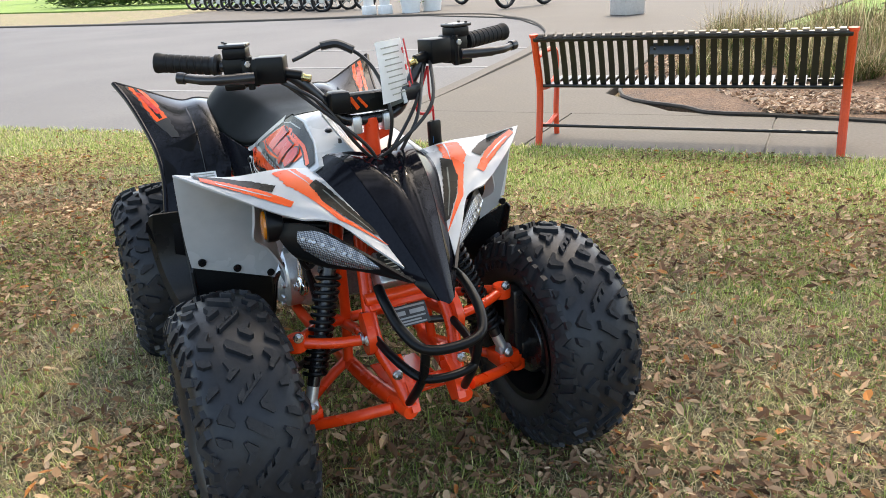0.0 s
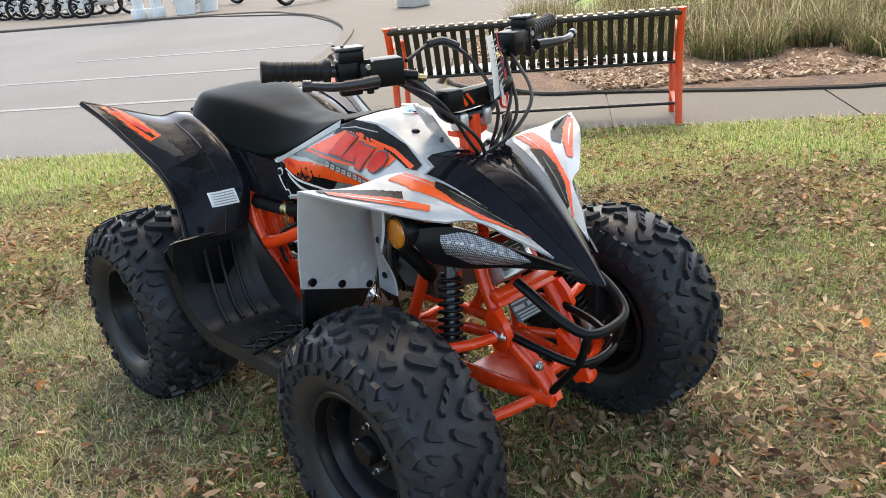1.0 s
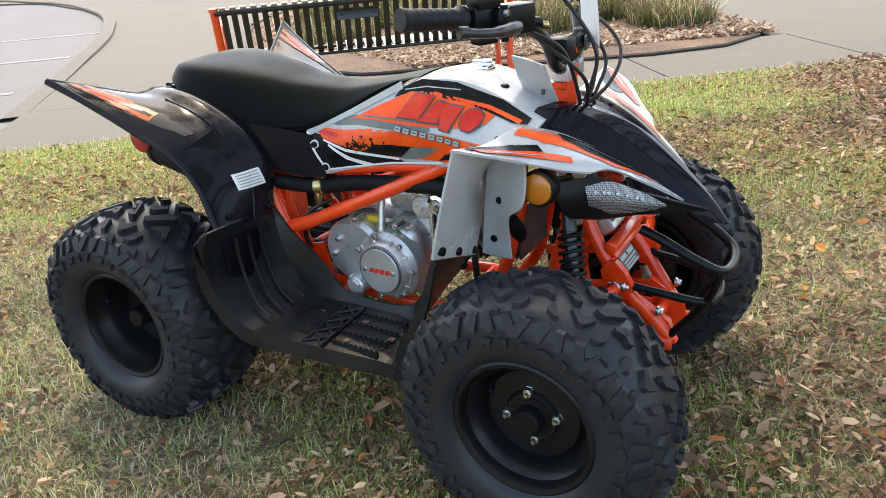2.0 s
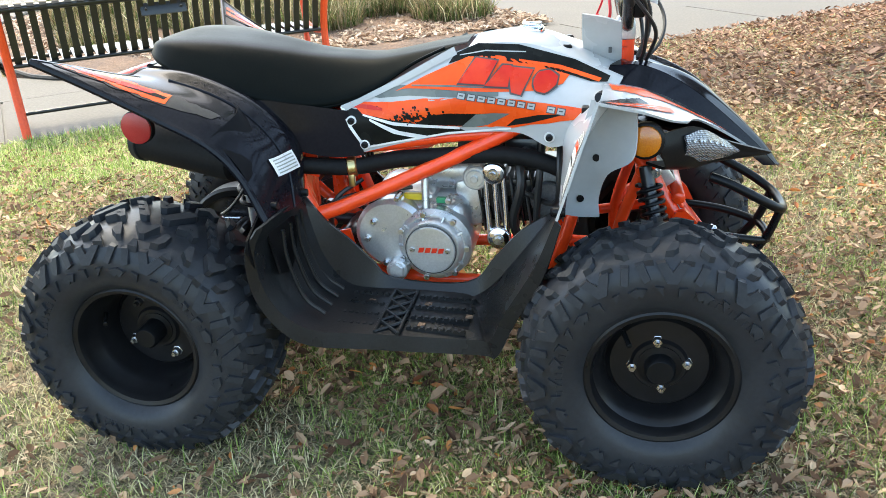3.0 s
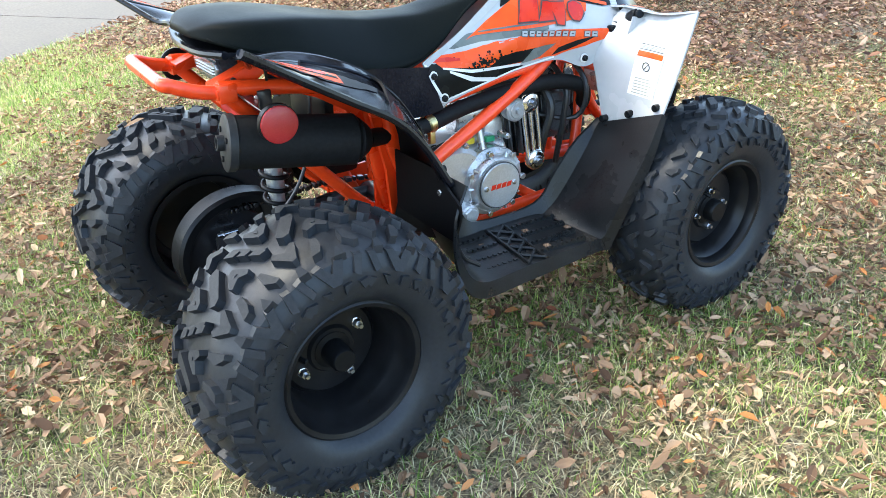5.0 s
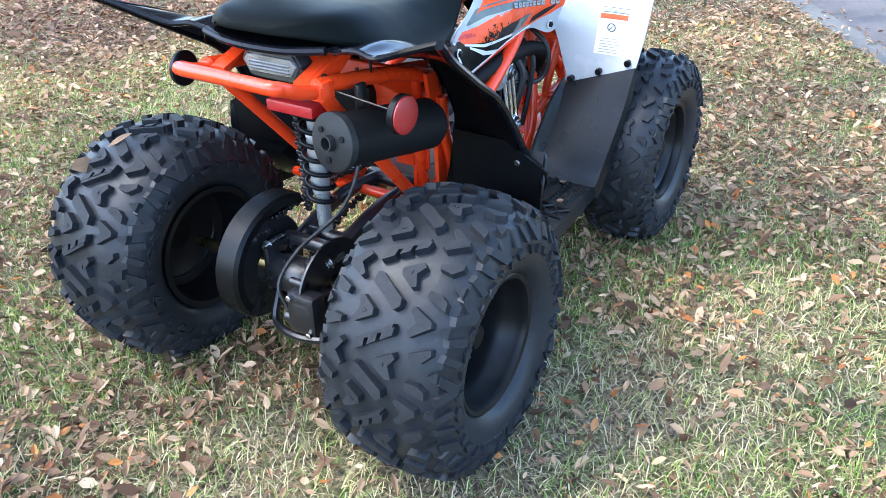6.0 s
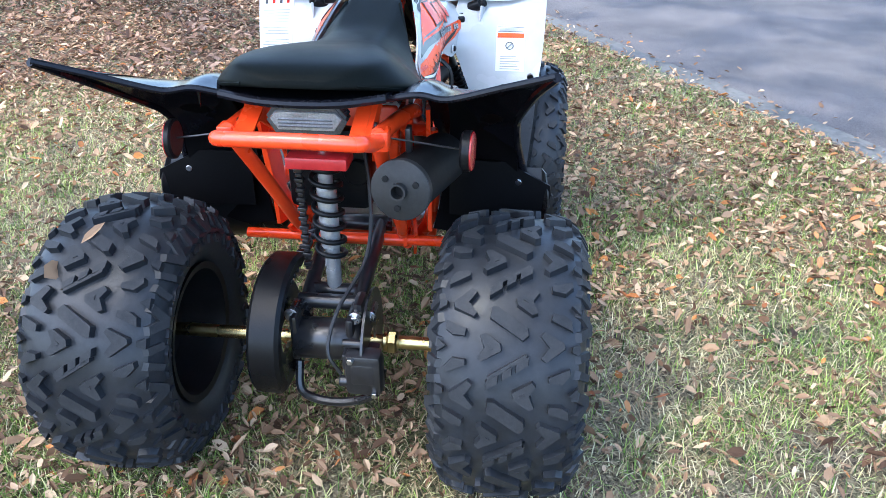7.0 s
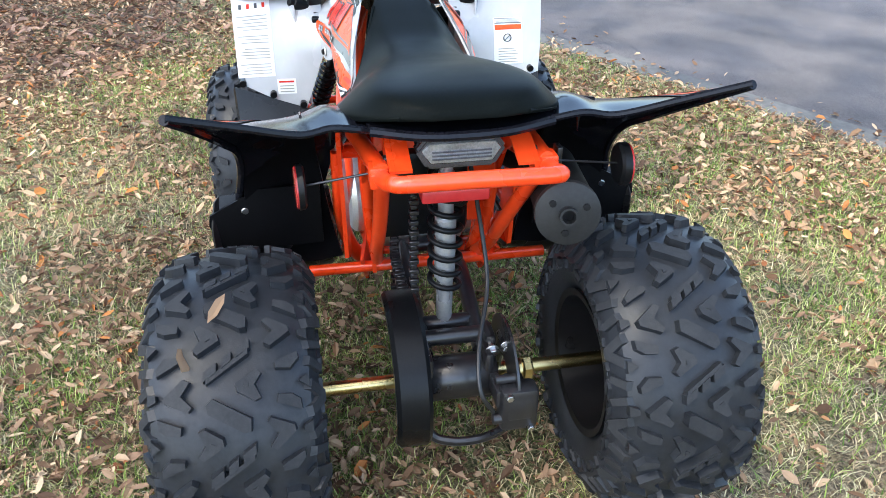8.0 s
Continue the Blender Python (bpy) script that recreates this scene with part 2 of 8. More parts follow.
def ground_material():
    m, nt, b, ln = material("soil_and_thatch")
    tc = nt.nodes.new("ShaderNodeTexCoord")
    fine = node(nt, "ShaderNodeTexNoise", Scale=85.0, Detail=8.0, Roughness=0.85)
    mid = node(nt, "ShaderNodeTexNoise", Scale=3.0, Detail=5.0, Roughness=0.6)
    far = node(nt, "ShaderNodeTexNoise", Scale=0.25, Detail=3.0, Roughness=0.5)
    for n in (fine, mid, far):
        ln.new(tc.outputs["Object"], n.inputs["Vector"])
    dry = ramp(nt, fine.outputs[0], [(0.39, (0.022, 0.016, 0.010)), (0.50, (0.19, 0.145, 0.092)), (0.62, (0.50, 0.40, 0.265))])
    green = ramp(nt, fine.outputs[0], [(0.39, (0.018, 0.017, 0.008)), (0.50, (0.135, 0.140, 0.058)), (0.62, (0.40, 0.39, 0.19))])
    mix = nt.nodes.new("ShaderNodeMix")
    mix.data_type = 'RGBA'
    sel = ramp(nt, mid.outputs[0], [(0.42, (0, 0, 0)), (0.6, (1, 1, 1))])
    ln.new(sel, mix.inputs["Factor"])
    ln.new(dry, mix.inputs["A"])
    ln.new(green, mix.inputs["B"])
    ln.new(mix.outputs["Result"], b.inputs["Base Color"])
    b.inputs["Roughness"].default_value = 0.95
    bp = node(nt, "ShaderNodeBump", Strength=0.8, Distance=0.015)
    ln.new(fine.outputs[0], bp.inputs["Height"])
    ln.new(bp.outputs[0], b.inputs["Normal"])
    return m


SOIL = ground_material()
MULCH = surface("leafy_mulch", (0.035, 0.022, 0.015), (0.115, 0.07, 0.045), 0.95, grain=45, blotch=3, bump=1.0, depth=0.02, c3=(0.20, 0.13, 0.085))


# ---- mesh helpers ----
def finish(bm, mat, sharp=38, normals=True):
    if normals:
        bmesh.ops.recalc_face_normals(bm, faces=bm.faces)
    me = bpy.data.meshes.new("mesh")
    bm.to_mesh(me)
    bm.free()
    me.polygons.foreach_set("use_smooth", [True] * len(me.polygons))
    me.set_sharp_from_angle(angle=radians(sharp))
    me.materials.append(mat)
    return me


def part(name, bm, mat, parent, label="", sharp=38, normals=True):
    """Links a bmesh as one mesh object under a thing or a part."""
    ob = new(name, bm if isinstance(bm, bpy.types.Mesh) else finish(bm, mat, sharp, normals))
    ob.parent = parent
    return tagged(ob, label)


def thing(name, label, category, bm=None, mat=None, group="", kind="", sharp=38):
    return tagged(new(name, finish(bm, mat, sharp) if bm else None), label, category, group, kind)


def smooth_line(pts, n=6, closed=False):
    """A Catmull-Rom line through the points, n steps a span."""
    p = [Vector(q) for q in pts]
    if closed:
        p = [p[-1]] + p + [p[0], p[1]]
    else:
        p = [p[0] * 2 - p[1]] + p + [p[-1] * 2 - p[-2]]
    out = []
    for i in range(1, len(p) - 2):
        a, b, c, d = p[i - 1], p[i], p[i + 1], p[i + 2]
        for k in range(n):
            t = k / n
            out.append(0.5 * ((2 * b) + (c - a) * t + (2 * a - 5 * b + 4 * c - d) * t * t + (3 * b - a - 3 * c + d) * t ** 3))
    if not closed:
        out.append(p[-2].copy())
    return out


def tube(bm, pts, r, seg=10, n=5, smooth=True, closed=False):
    line = smooth_line(pts, n, closed) if smooth and len(pts) > 2 else [Vector(q) for q in pts]
    rings, count = [], len(line)
    up = None
    for i, p in enumerate(line):
        d = (line[(i + 1) % count] if closed or i < count - 1 else p) - (line[i - 1] if closed or i > 0 else p)
        d.normalize()
        if up is None:
            up = d.orthogonal().normalized()
        up = (up - d * up.dot(d)).normalized()
        side = d.cross(up)
        rr = r[min(len(r) - 1, int(i * len(r) / count))] if isinstance(r, (list, tuple)) else r
        rings.append([bm.verts.new(p + (up * math.cos(a) + side * math.sin(a)) * rr) for a in (2 * math.pi * k / seg for k in range(seg))])
    for i in range(count if closed else count - 1):
        a, b = rings[i], rings[(i + 1) % count]
        for k in range(seg):
            bm.faces.new((a[k], a[(k + 1) % seg], b[(k + 1) % seg], b[k]))
    if not closed:
        bm.faces.new(rings[0])
        bm.faces.new(rings[-1])
    return bm


def lathe(bm, profile, m=None, seg=32, closed=False):
    """Turns (radius, height) pairs round the y axis, then places by m."""
    m = m or Matrix()
    rings = []
    for r, h in profile:
        if r < 1e-5:
            rings.append([bm.verts.new(m @ Vector((0, h, 0)))])
        else:
            rings.append([bm.verts.new(m @ Vector((r * math.cos(a), h, r * math.sin(a)))) for a in (2 * math.pi * k / seg for k in range(seg))])
    pairs = list(zip(rings, rings[1:])) + ([(rings[-1], rings[0])] if closed else [])
    for a, b in pairs:
        for k in range(seg):
            k2 = (k + 1) % seg
            if len(a) == 1 and len(b) == 1:
                continue
            if len(a) == 1:
                bm.faces.new((a[0], b[k2], b[k]))
            elif len(b) == 1:
                bm.faces.new((a[k], a[k2], b[0]))
            else:
                bm.faces.new((a[k], a[k2], b[k2], b[k]))
    return bm


def rod(bm, a, b, r, seg=12, r2=None):
    """A capped round bar from a to b."""
    a, b = Vector(a), Vector(b)
    m = Matrix.Translation(a) @ Vector((0, 1, 0)).rotation_difference(b - a).to_matrix().to_4x4()
    length = (b - a).length
    e = min(r * 0.15, length * 0.2)
    r2 = r if r2 is None else r2
    return lathe(bm, [(0, 0), (r - e, 0), (r, e), (r2, length - e), (r2 - e, length), (0, length)], m, seg)


def block(bm, centre, size, bevel=0.003, rot=None, seg=2):
    m = Matrix.Translation(centre) @ (rot or Matrix()) @ Matrix.Diagonal((*size, 1))
    made = bmesh.ops.create_cube(bm, size=1, matrix=m)
    if bevel:
        edges = list({e for v in made["verts"] for e in v.link_edges})
        bmesh.ops.bevel(bm, geom=edges, offset=bevel, segments=seg, affect='EDGES', profile=0.5)
    return bm


def prism(bm, outline, y0, y1, plane="xz", m=None):
    """An extruded polygon: outline in the plane, from y0 to y1 along the third axis."""
    m = m or Matrix()
    put = {"xz": lambda p, h: (p[0], h, p[1]), "xy": lambda p, h: (p[0], p[1], h), "yz": lambda p, h: (h, p[0], p[1])}[plane]
    a = [bm.verts.new(m @ Vector(put(p, y0))) for p in outline]
    b = [bm.verts.new(m @ Vector(put(p, y1))) for p in outline]
    bm.faces.new(a)
    bm.faces.new(b)
    for i in range(len(a)):
        j = (i + 1) % len(a)
        bm.faces.new((a[i], a[j], b[j], b[i]))
    return bm


def dense(rows, nu=5, nv=5):
    """A finer grid through the control grid, smooth both ways."""
    lines = [smooth_line(r, nv) for r in rows]
    cols = [smooth_line([l[k] for l in lines], nu) for k in range(len(lines[0]))]
    return [[cols[k][i] for k in range(len(cols))] for i in range(len(cols[0]))]


def grid_normals(g):
    out = []
    for i in range(len(g)):
        row = []
        for j in range(len(g[0])):
            du = g[min(i + 1, len(g) - 1)][j] - g[max(i - 1, 0)][j]
            dv = g[i][min(j + 1, len(g[0]) - 1)] - g[i][max(j - 1, 0)]
            row.append(du.cross(dv).normalized())
        out.append(row)
    return out


def sheet(bm, g, thick):
    """A shell of the given thickness on a grid of points."""
    nm = grid_normals(g)
    a = [[bm.verts.new(p) for p in row] for row in g]
    b = [[bm.verts.new(p - nm[i][j] * thick) for j, p in enumerate(row)] for i, row in enumerate(g)]
    nu, nv = len(g), len(g[0])
    for i in range(nu - 1):
        for j in range(nv - 1):
            bm.faces.new((a[i][j], a[i + 1][j], a[i + 1][j + 1], a[i][j + 1]))
            bm.faces.new((b[i][j], b[i][j + 1], b[i + 1][j + 1], b[i + 1][j]))
    edge = [(i, 0) for i in range(nu)] + [(nu - 1, j) for j in range(1, nv)] + [(i, nv - 1) for i in range(nu - 2, -1, -1)] + [(0, j) for j in range(nv - 2, 0, -1)]
    for k in range(len(edge)):
        (i, j), (p, q) = edge[k], edge[(k + 1) % len(edge)]
        bm.faces.new((a[i][j], b[i][j], b[p][q], a[p][q]))
    return bm


class Skin:
    """Finds the point of a grid surface over a place in one of the flat planes, to lay decals on it."""

    def __init__(self, g, axes, outward):
        nm = grid_normals(g)
        self.p = np.array([tuple(p) for row in g for p in row])
        self.n = np.array([tuple(p) for row in nm for p in row])
        flip = np.sign(self.n @ np.array(outward))
        self.n = self.n * np.where(flip == 0, 1, flip)[:, None]
        self.axes = list(axes)

    def at(self, a, b, off):
        d = ((self.p[:, self.axes] - (a, b)) ** 2).sum(1)
        near = np.argsort(d)[:5]
        w = 1 / (d[near] + 1e-6)
        w /= w.sum()
        q, m = self.p[near], self.n[near]
        i, k = self.axes
        c = 3 - i - k
        steep = np.where(np.abs(m[:, c]) < 0.3, np.where(m[:, c] < 0, -0.3, 0.3), m[:, c])
        p, n = w @ q, w @ m
        p[c] = w @ (q[:, c] - (m[:, i] * (a - q[:, i]) + m[:, k] * (b - q[:, k])) / steep)
        n /= np.linalg.norm(n)
        p[i], p[k] = a, b
        return Vector(p + n * off)


def ribbon(bm, skin, top, bottom, off, n=18, ragged=0.0):
    """A decal between two lines that lies on a skin."""
    def along(line, t):
        k = t * (len(line) - 1)
        i = min(int(k), len(line) - 2)
        f = k - i
        return [line[i][c] * (1 - f) + line[i + 1][c] * f for c in (0, 1)]
    rows = []
    for i in range(n + 1):
        p, q = along(top, i / n), along(bottom, i / n)
        if ragged:
            u, w = random.random() ** 2 * 0.16 * min(1, ragged / 0.002), random.random() ** 2 * 0.16 * min(1, ragged / 0.002)
            p, q = [p[c] + (q[c] - p[c]) * u for c in (0, 1)], [q[c] + (p[c] - q[c]) * w for c in (0, 1)]
        cuts = max(1, min(9, int(math.hypot(p[0] - q[0], p[1] - q[1]) / 0.006)))
        rows.append((p, q, cuts))
    cuts = max(r[2] for r in rows)
    rows = [[bm.verts.new(skin.at(p[0] + (q[0] - p[0]) * k / cuts, p[1] + (q[1] - p[1]) * k / cuts, off)) for k in range(cuts + 1)] for p, q, _ in rows]
    for a, b in zip(rows, rows[1:]):
        for k in range(cuts):
            bm.faces.new((a[k], a[k + 1], b[k + 1], b[k]))
    return bm


def from_arrays(name, verts, faces, mat, kind="stuff", label="", category="", smooth=False):
    me = bpy.data.meshes.new(name)
    me.from_pydata(verts, [], faces)
    if smooth:
        me.polygons.foreach_set("use_smooth", [True] * len(me.polygons))
    me.materials.append(mat)
    return tagged(new(name, me), label, category, "", kind)


# ---- the lie of the land ----
ALONG, ACROSS = Vector((0.7798, 0.6261, 0)), Vector((-0.6261, 0.7798, 0))  # along the pavement and away from the quad bike
ROAD_WAY, ROAD_OUT = Vector((0.86, 0.51, 0)).normalized(), Vector((0.51, -0.86, 0)).normalized()
TREE = Vector((4.41, 4.26, 0))
PIVOT, UNIT = Vector((0.02, 0.08, 0)), 1.02


def sn(s, n, z=0.0):
    """A place from metres along and across the pavement's line."""
    return PIVOT + (ALONG * s + ACROSS * n) * UNIT + Vector((0, 0, z))


def across(x, y):
    """Metres from the quad bike towards the pavement."""
    return (ACROSS.x * (x - PIVOT.x) + ACROSS.y * (y - PIVOT.y)) / UNIT


def ramp01(v):
    v = min(1.0, max(0.0, v))
    return v * v * (3 - 2 * v)


def lawn_height(x, y):
    n = across(x, y)
    r = ROAD_OUT.x * x + ROAD_OUT.y * y
    z = -0.265 * ramp01((n - 0.4) / 3.0)
    z += 0.012 * noise.noise((x * 1.3, y * 1.3, 0)) * (1 - ramp01((n - 2.6) / 0.5)) * (1 - ramp01((r - 1.4) / 0.5))
    d = math.hypot(x - TREE.x, y - TREE.y)
    z += 0.16 * ramp01((3.3 - d) / 3.0)
    if n > 3.22:
        z -= 0.09 * ramp01((n - 3.22) / 0.06)
    if r > 2.02:
        z -= 0.10 * ramp01((r - 2.02) / 0.05)
    return z


def lawn():
    """One sheet to the horizon, finer near the quad bike."""
    def steps(lo, hi, fine, far):
        a = [lo + i * fine for i in range(int((hi - lo) / fine) + 1)]
        k, left, right = fine, [lo], [a[-1]]
        while right[-1] < far:
            k *= 1.35
            right.append(right[-1] + k)
            left.append(left[-1] - k)
        return left[:0:-1] + a + right[1:]
    xs, ys = steps(-5.0, 6.5, 0.08, 400), steps(-4.0, 7.0, 0.08, 400)
    verts = [(x, y, lawn_height(x, y)) for y in ys for x in xs]
    w = len(xs)
    faces = [(j * w + i, j * w + i + 1, (j + 1) * w + i + 1, (j + 1) * w + i) for j in range(len(ys) - 1) for i in range(w - 1)]
    from_arrays("ground", verts, faces, SOIL, "structure", "thin dry lawn over brown soil", "ground", smooth=True)


lawn()


def slab(name, outline, top, thick, mat, label, category, bevel=0.006):
    """A paved piece from an outline in metres along and across."""
    bm = bmesh.new()
    prism(bm, [tuple(sn(s, n))[:2] for s, n in outline], top - thick, top, "xy")
    if bevel:
        bmesh.ops.recalc_face_normals(bm, faces=bm.faces)
        bmesh.ops.bevel(bm, geom=[e for e in bm.edges if all(v.co.z > top - 1e-4 for v in e.verts)], offset=bevel, segments=2, affect='EDGES')
    return thing(name, label, category, bm, mat, kind="structure")


PAVE = -0.265
# pavement: a strip of cast slabs, each a piece of its own
pavement = slab("pavement", [(-2.05, 3.2), (60, 3.2), (60, 4.42), (-2.05, 4.42)], PAVE - 0.012, 0.1, KERB_MAT, "pale concrete pavement with cut joints", "pavement", 0)
for k in range(13):
    s0 = -2.05 + k * 1.52 + (0.0 if k else 0.0)
    bm = bmesh.new()
    prism(bm, [tuple(sn(s, n))[:2] for s, n in ((s0 + 0.006, 3.205), (s0 + 1.512, 3.205), (s0 + 1.512, 4.415), (s0 + 0.006, 4.415))], PAVE - 0.011, PAVE, "xy")
    part("concrete_slab", bm, CONCRETE, pavement)
slab("plaza", [(-2.05, 4.425), (-2.15, 6.5), (-2.35, 9.0), (-3.05, 11.8), (-4.85, 14.95), (-7.95, 16.75), (-20, 17.5), (-20, 30), (60, 30), (60, 26), (3.6, 26), (0.6, 12.0), (-0.6, 8.6), (-0.5, 5.4), (0.2, 4.6), (0.8, 4.425)],
     PAVE - 0.002, 0.12, CONCRETE, "broad pale concrete walk beside the planting bed", "pavement")
slab("path", [(3.9, 4.425), (16, 4.425), (16, 25.9), (5.4, 25.9), (4.2, 9.0)], PAVE - 0.003, 0.12, CONCRETE, "sunlit concrete path", "path")
parking = slab("parking_lot", [(-60, 3.24), (-1.95, 3.24), (-2.0, 6.5), (-2.2, 9.0), (-2.95, 11.9), (-4.8, 15.0), (-7.95, 16.8), (-20, 17.7), (-60, 24)],
               PAVE - 0.03, 0.2, ASPHALT, "sun-bleached asphalt parking lot", "parking lot", 0)
for n in (5.46, 7.36, 9.36):
    slab("bay_line", [(-6.6, n - 0.05), (-2.45, n - 0.05), (-2.45, n + 0.05), (-6.6, n + 0.05)], PAVE - 0.025, 0.004, LINE_MAT, "faded white parking bay line", "road marking", 0)


def kerb():
    line = smooth_line([sn(s, n, PAVE - 0.03) for s, n in ((-2.1, 4.3), (-2.2, 6.5), (-2.42, 9.0), (-3.12, 11.85), (-4.92, 15.0), (-7.97, 16.8), (-20, 17.6), (-60, 23.8))], 8)
    bm = bmesh.new()
    rows = []
    for i, p in enumerate(line):
        d = (line[min(i + 1, len(line) - 1)] - line[max(i - 1, 0)]).normalized()
        side = Vector((d.y, -d.x, 0))
        rise = 0.030 + 0.03 * ramp01(i / 14)
        rows.append([bm.verts.new(p + side * a + Vector((0, 0, b))) for a, b in ((-0.09, -0.1), (-0.085, rise - 0.015), (-0.07, rise), (0.09, rise), (0.1, -0.1))])
    for a, b in zip(rows, rows[1:]):
        for k in range(4):
            bm.faces.new((a[k], a[k + 1], b[k + 1], b[k]))
    thing("kerb", "low curved concrete kerb of the parking lot", "kerb", bm, CONCRETE, kind="structure")


kerb()


def road():
    """The road beyond the lawn, with its flush concrete edge."""
    def strip(name, r0, r1, top, thick, mat, label, cat, bevel=0.0, wave=0.0):
        bm = bmesh.new()
        rows = []
        for i in range(241):
            t = -60 + i * 0.5
            w = wave * noise.noise((t * 0.9, 3.1, 0))
            rows.append([bm.verts.new(ROAD_WAY * t + ROAD_OUT * r + Vector((0, 0, z))) for r, z in ((r0 + w, top - thick), (r0 + w, top - bevel), (r0 + w + bevel, top), (r1, top), (r1, top - thick))])
        for a, b in zip(rows, rows[1:]):
            for k in range(4):
                bm.faces.new((a[k], a[k + 1], b[k + 1], b[k]))
        thing(name, label, cat, bm, mat, kind="structure")
    strip("road_edge", 2.0, 2.13, -0.004, 0.1, KERB_MAT, "worn flush concrete road edge beside the lawn", "kerb", 0.012, 0.03)
    strip("road", 2.125, 9.0, -0.025, 0.1, ROAD_MAT, "grey asphalt road under dappled shade", "road")


road()


def planting_bed():
    bm = bmesh.new()
    outline = [(0.9, 4.44), (3.8, 4.44), (4.1, 9.0), (4.0, 10.2), (2.4, 10.6), (0.5, 10.2), (-0.5, 8.6), (-0.4, 5.5), (0.3, 4.7)]
    line = smooth_line([sn(s, n) for s, n in outline], 5, True)
    mid = sn(1.9, 7.4)
    rings = []
    for f, z in ((1.0, PAVE - 0.1), (1.0, PAVE + 0.005), (0.93, PAVE + 0.03), (0.6, PAVE + 0.07), (0.25, PAVE + 0.08)):
        rings.append([bm.verts.new(Vector((mid.x + (p.x - mid.x) * f, mid.y + (p.y - mid.y) * f, z + 0.012 * noise.noise(p * 3)))) for p in line])
    for a, b in zip(rings, rings[1:]):
        for k in range(len(a)):
            bm.faces.new((a[k], a[(k + 1) % len(a)], b[(k + 1) % len(b)], b[k]))
    bm.faces.new(rings[-1])
    thing("planting_bed", "leaf-strewn brown mulch bed with tall dry grasses", "planting bed", bm, MULCH, kind="structure")
    bm = bmesh.new()
    tube(bm, [p + Vector((0, 0, PAVE + 0.012)) for p in line], 0.018, 6, 1, False, True)
    thing("bed_edging", "dark edging strip round the planting bed", "edging", bm, EDGING, kind="structure")


planting_bed()
slab("far_lawn", [(0.2, 9.4), (4.3, 9.4), (5.3, 25.9), (3.7, 25.9), (0.7, 12.0)], PAVE + 0.004, 0.1, FAR_GRASS, "bright green lawn beyond the planting bed", "lawn", 0)


# ---- bench ----
def bench():
    top = thing("bench", "black slatted steel park bench with orange end frames on concrete", "bench")
    half = 0.93
    for e in (-1, 1):
        bm = bmesh.new()
        x = e * half
        tube(bm, [(x, 0.0, 0.0), (x, 0.035, 0.2), (x, 0.05, 0.42), (x, 0.0, 0.6), (x, -0.05, 0.755)], 0.024, 8, 6)
        tube(bm, [(x, 0.41, 0.0), (x, 0.40, 0.2), (x, 0.43, 0.37), (x, 0.39, 0.425)], 0.02, 8, 6)
        tube(bm, [(x, 0.05, 0.41), (x, 0.22, 0.385), (x, 0.42, 0.42)], 0.02, 8, 6)
        tube(bm, [(x, 0.03, 0.62), (x, 0.2, 0.64), (x, 0.38, 0.63), (x, 0.43, 0.55), (x, 0.41, 0.42)], 0.018, 8, 6)
        tube(bm, [(x, 0.03, 0.15), (x, 0.2, 0.11), (x, 0.40, 0.15)], 0.016, 8, 6)
        tube(bm, [(x, -0.05, 0.755), (x, -0.052, 0.775)], 0.03, 10, 1)
        part("end_frame", bm, BENCH_ORANGE, top, "orange painted cast end frame")
    bm = bmesh.new()
    rod(bm, (-half, 0.06, 0.135), (half, 0.06, 0.135), 0.011, 10)
    part("stretcher", bm, BENCH_BLACK, top)
    for y, z, r in ((-0.055, 0.745, 0.021), (0.06, 0.415, 0.013), (0.42, 0.40, 0.013)):
        bm = bmesh.new()
        rod(bm, (-half, y, z), (half, y, z), r, 10)
        part("rail", bm, BENCH_BLACK, top)
    prof = smooth_line([(0, 0.445, 0.385), (0, 0.43, 0.425), (0, 0.3, 0.418), (0, 0.13, 0.405), (0, 0.065, 0.43), (0, 0.03, 0.56), (0, -0.03, 0.735), (0, -0.058, 0.775), (0, -0.083, 0.752)], 3)
    bm = bmesh.new()
    rows = []
    for i, p in enumerate(prof):
        d = (prof[min(i + 1, len(prof) - 1)] - prof[max(i - 1, 0)]).normalized()
        up = Vector((0, -d.z, d.y)) * 0.005
        rows.append([bm.verts.new(p + Vector((dx, 0, 0)) + up * k) for dx, k in ((-0.0185, -1), (0.0185, -1), (0.0185, 1), (-0.0185, 1))])
    for a, b in zip(rows, rows[1:]):
        for k in range(4):
            bm.faces.new((a[k], a[(k + 1) % 4], b[(k + 1) % 4], b[k]))
    bm.faces.new(rows[0])
    bm.faces.new(rows[-1])
    me = finish(bm, BENCH_BLACK)
    for k in range(29):
        ob = part("slat", me, None, top)
        ob.location.x = -0.875 + k * 0.0625
    bm = bmesh.new()
    block(bm, (-0.06, -0.018, 0.665), (0.26, 0.008, 0.075), 0.003, Matrix.Rotation(radians(-19), 4, 'X'))
    for dx in (-0.1, 0.1):
        rod(bm, (-0.06 + dx, -0.03, 0.665), (-0.06 + dx, -0.012, 0.67), 0.008)
    part("plaque", bm, BENCH_BLACK, top, "blank black metal plaque bolted to the slats")
    p = sn(0.49, 3.27, PAVE)
    top.matrix_world = Matrix.Translation(p) @ Matrix.Rotation(math.atan2(ALONG.y, ALONG.x), 4, 'Z') @ Matrix.Diagonal((1, 1, 0.96, 1))


bench()


# ---- grass, leaves, plants ----
rng = np.random.default_rng(7)
GZ = np.vectorize(lawn_height)


def in_lawn(x, y):
    n = across(x, y)
    r = ROAD_OUT.x * x + ROAD_OUT.y * y
    return (n < 3.2) & (r < 1.98)


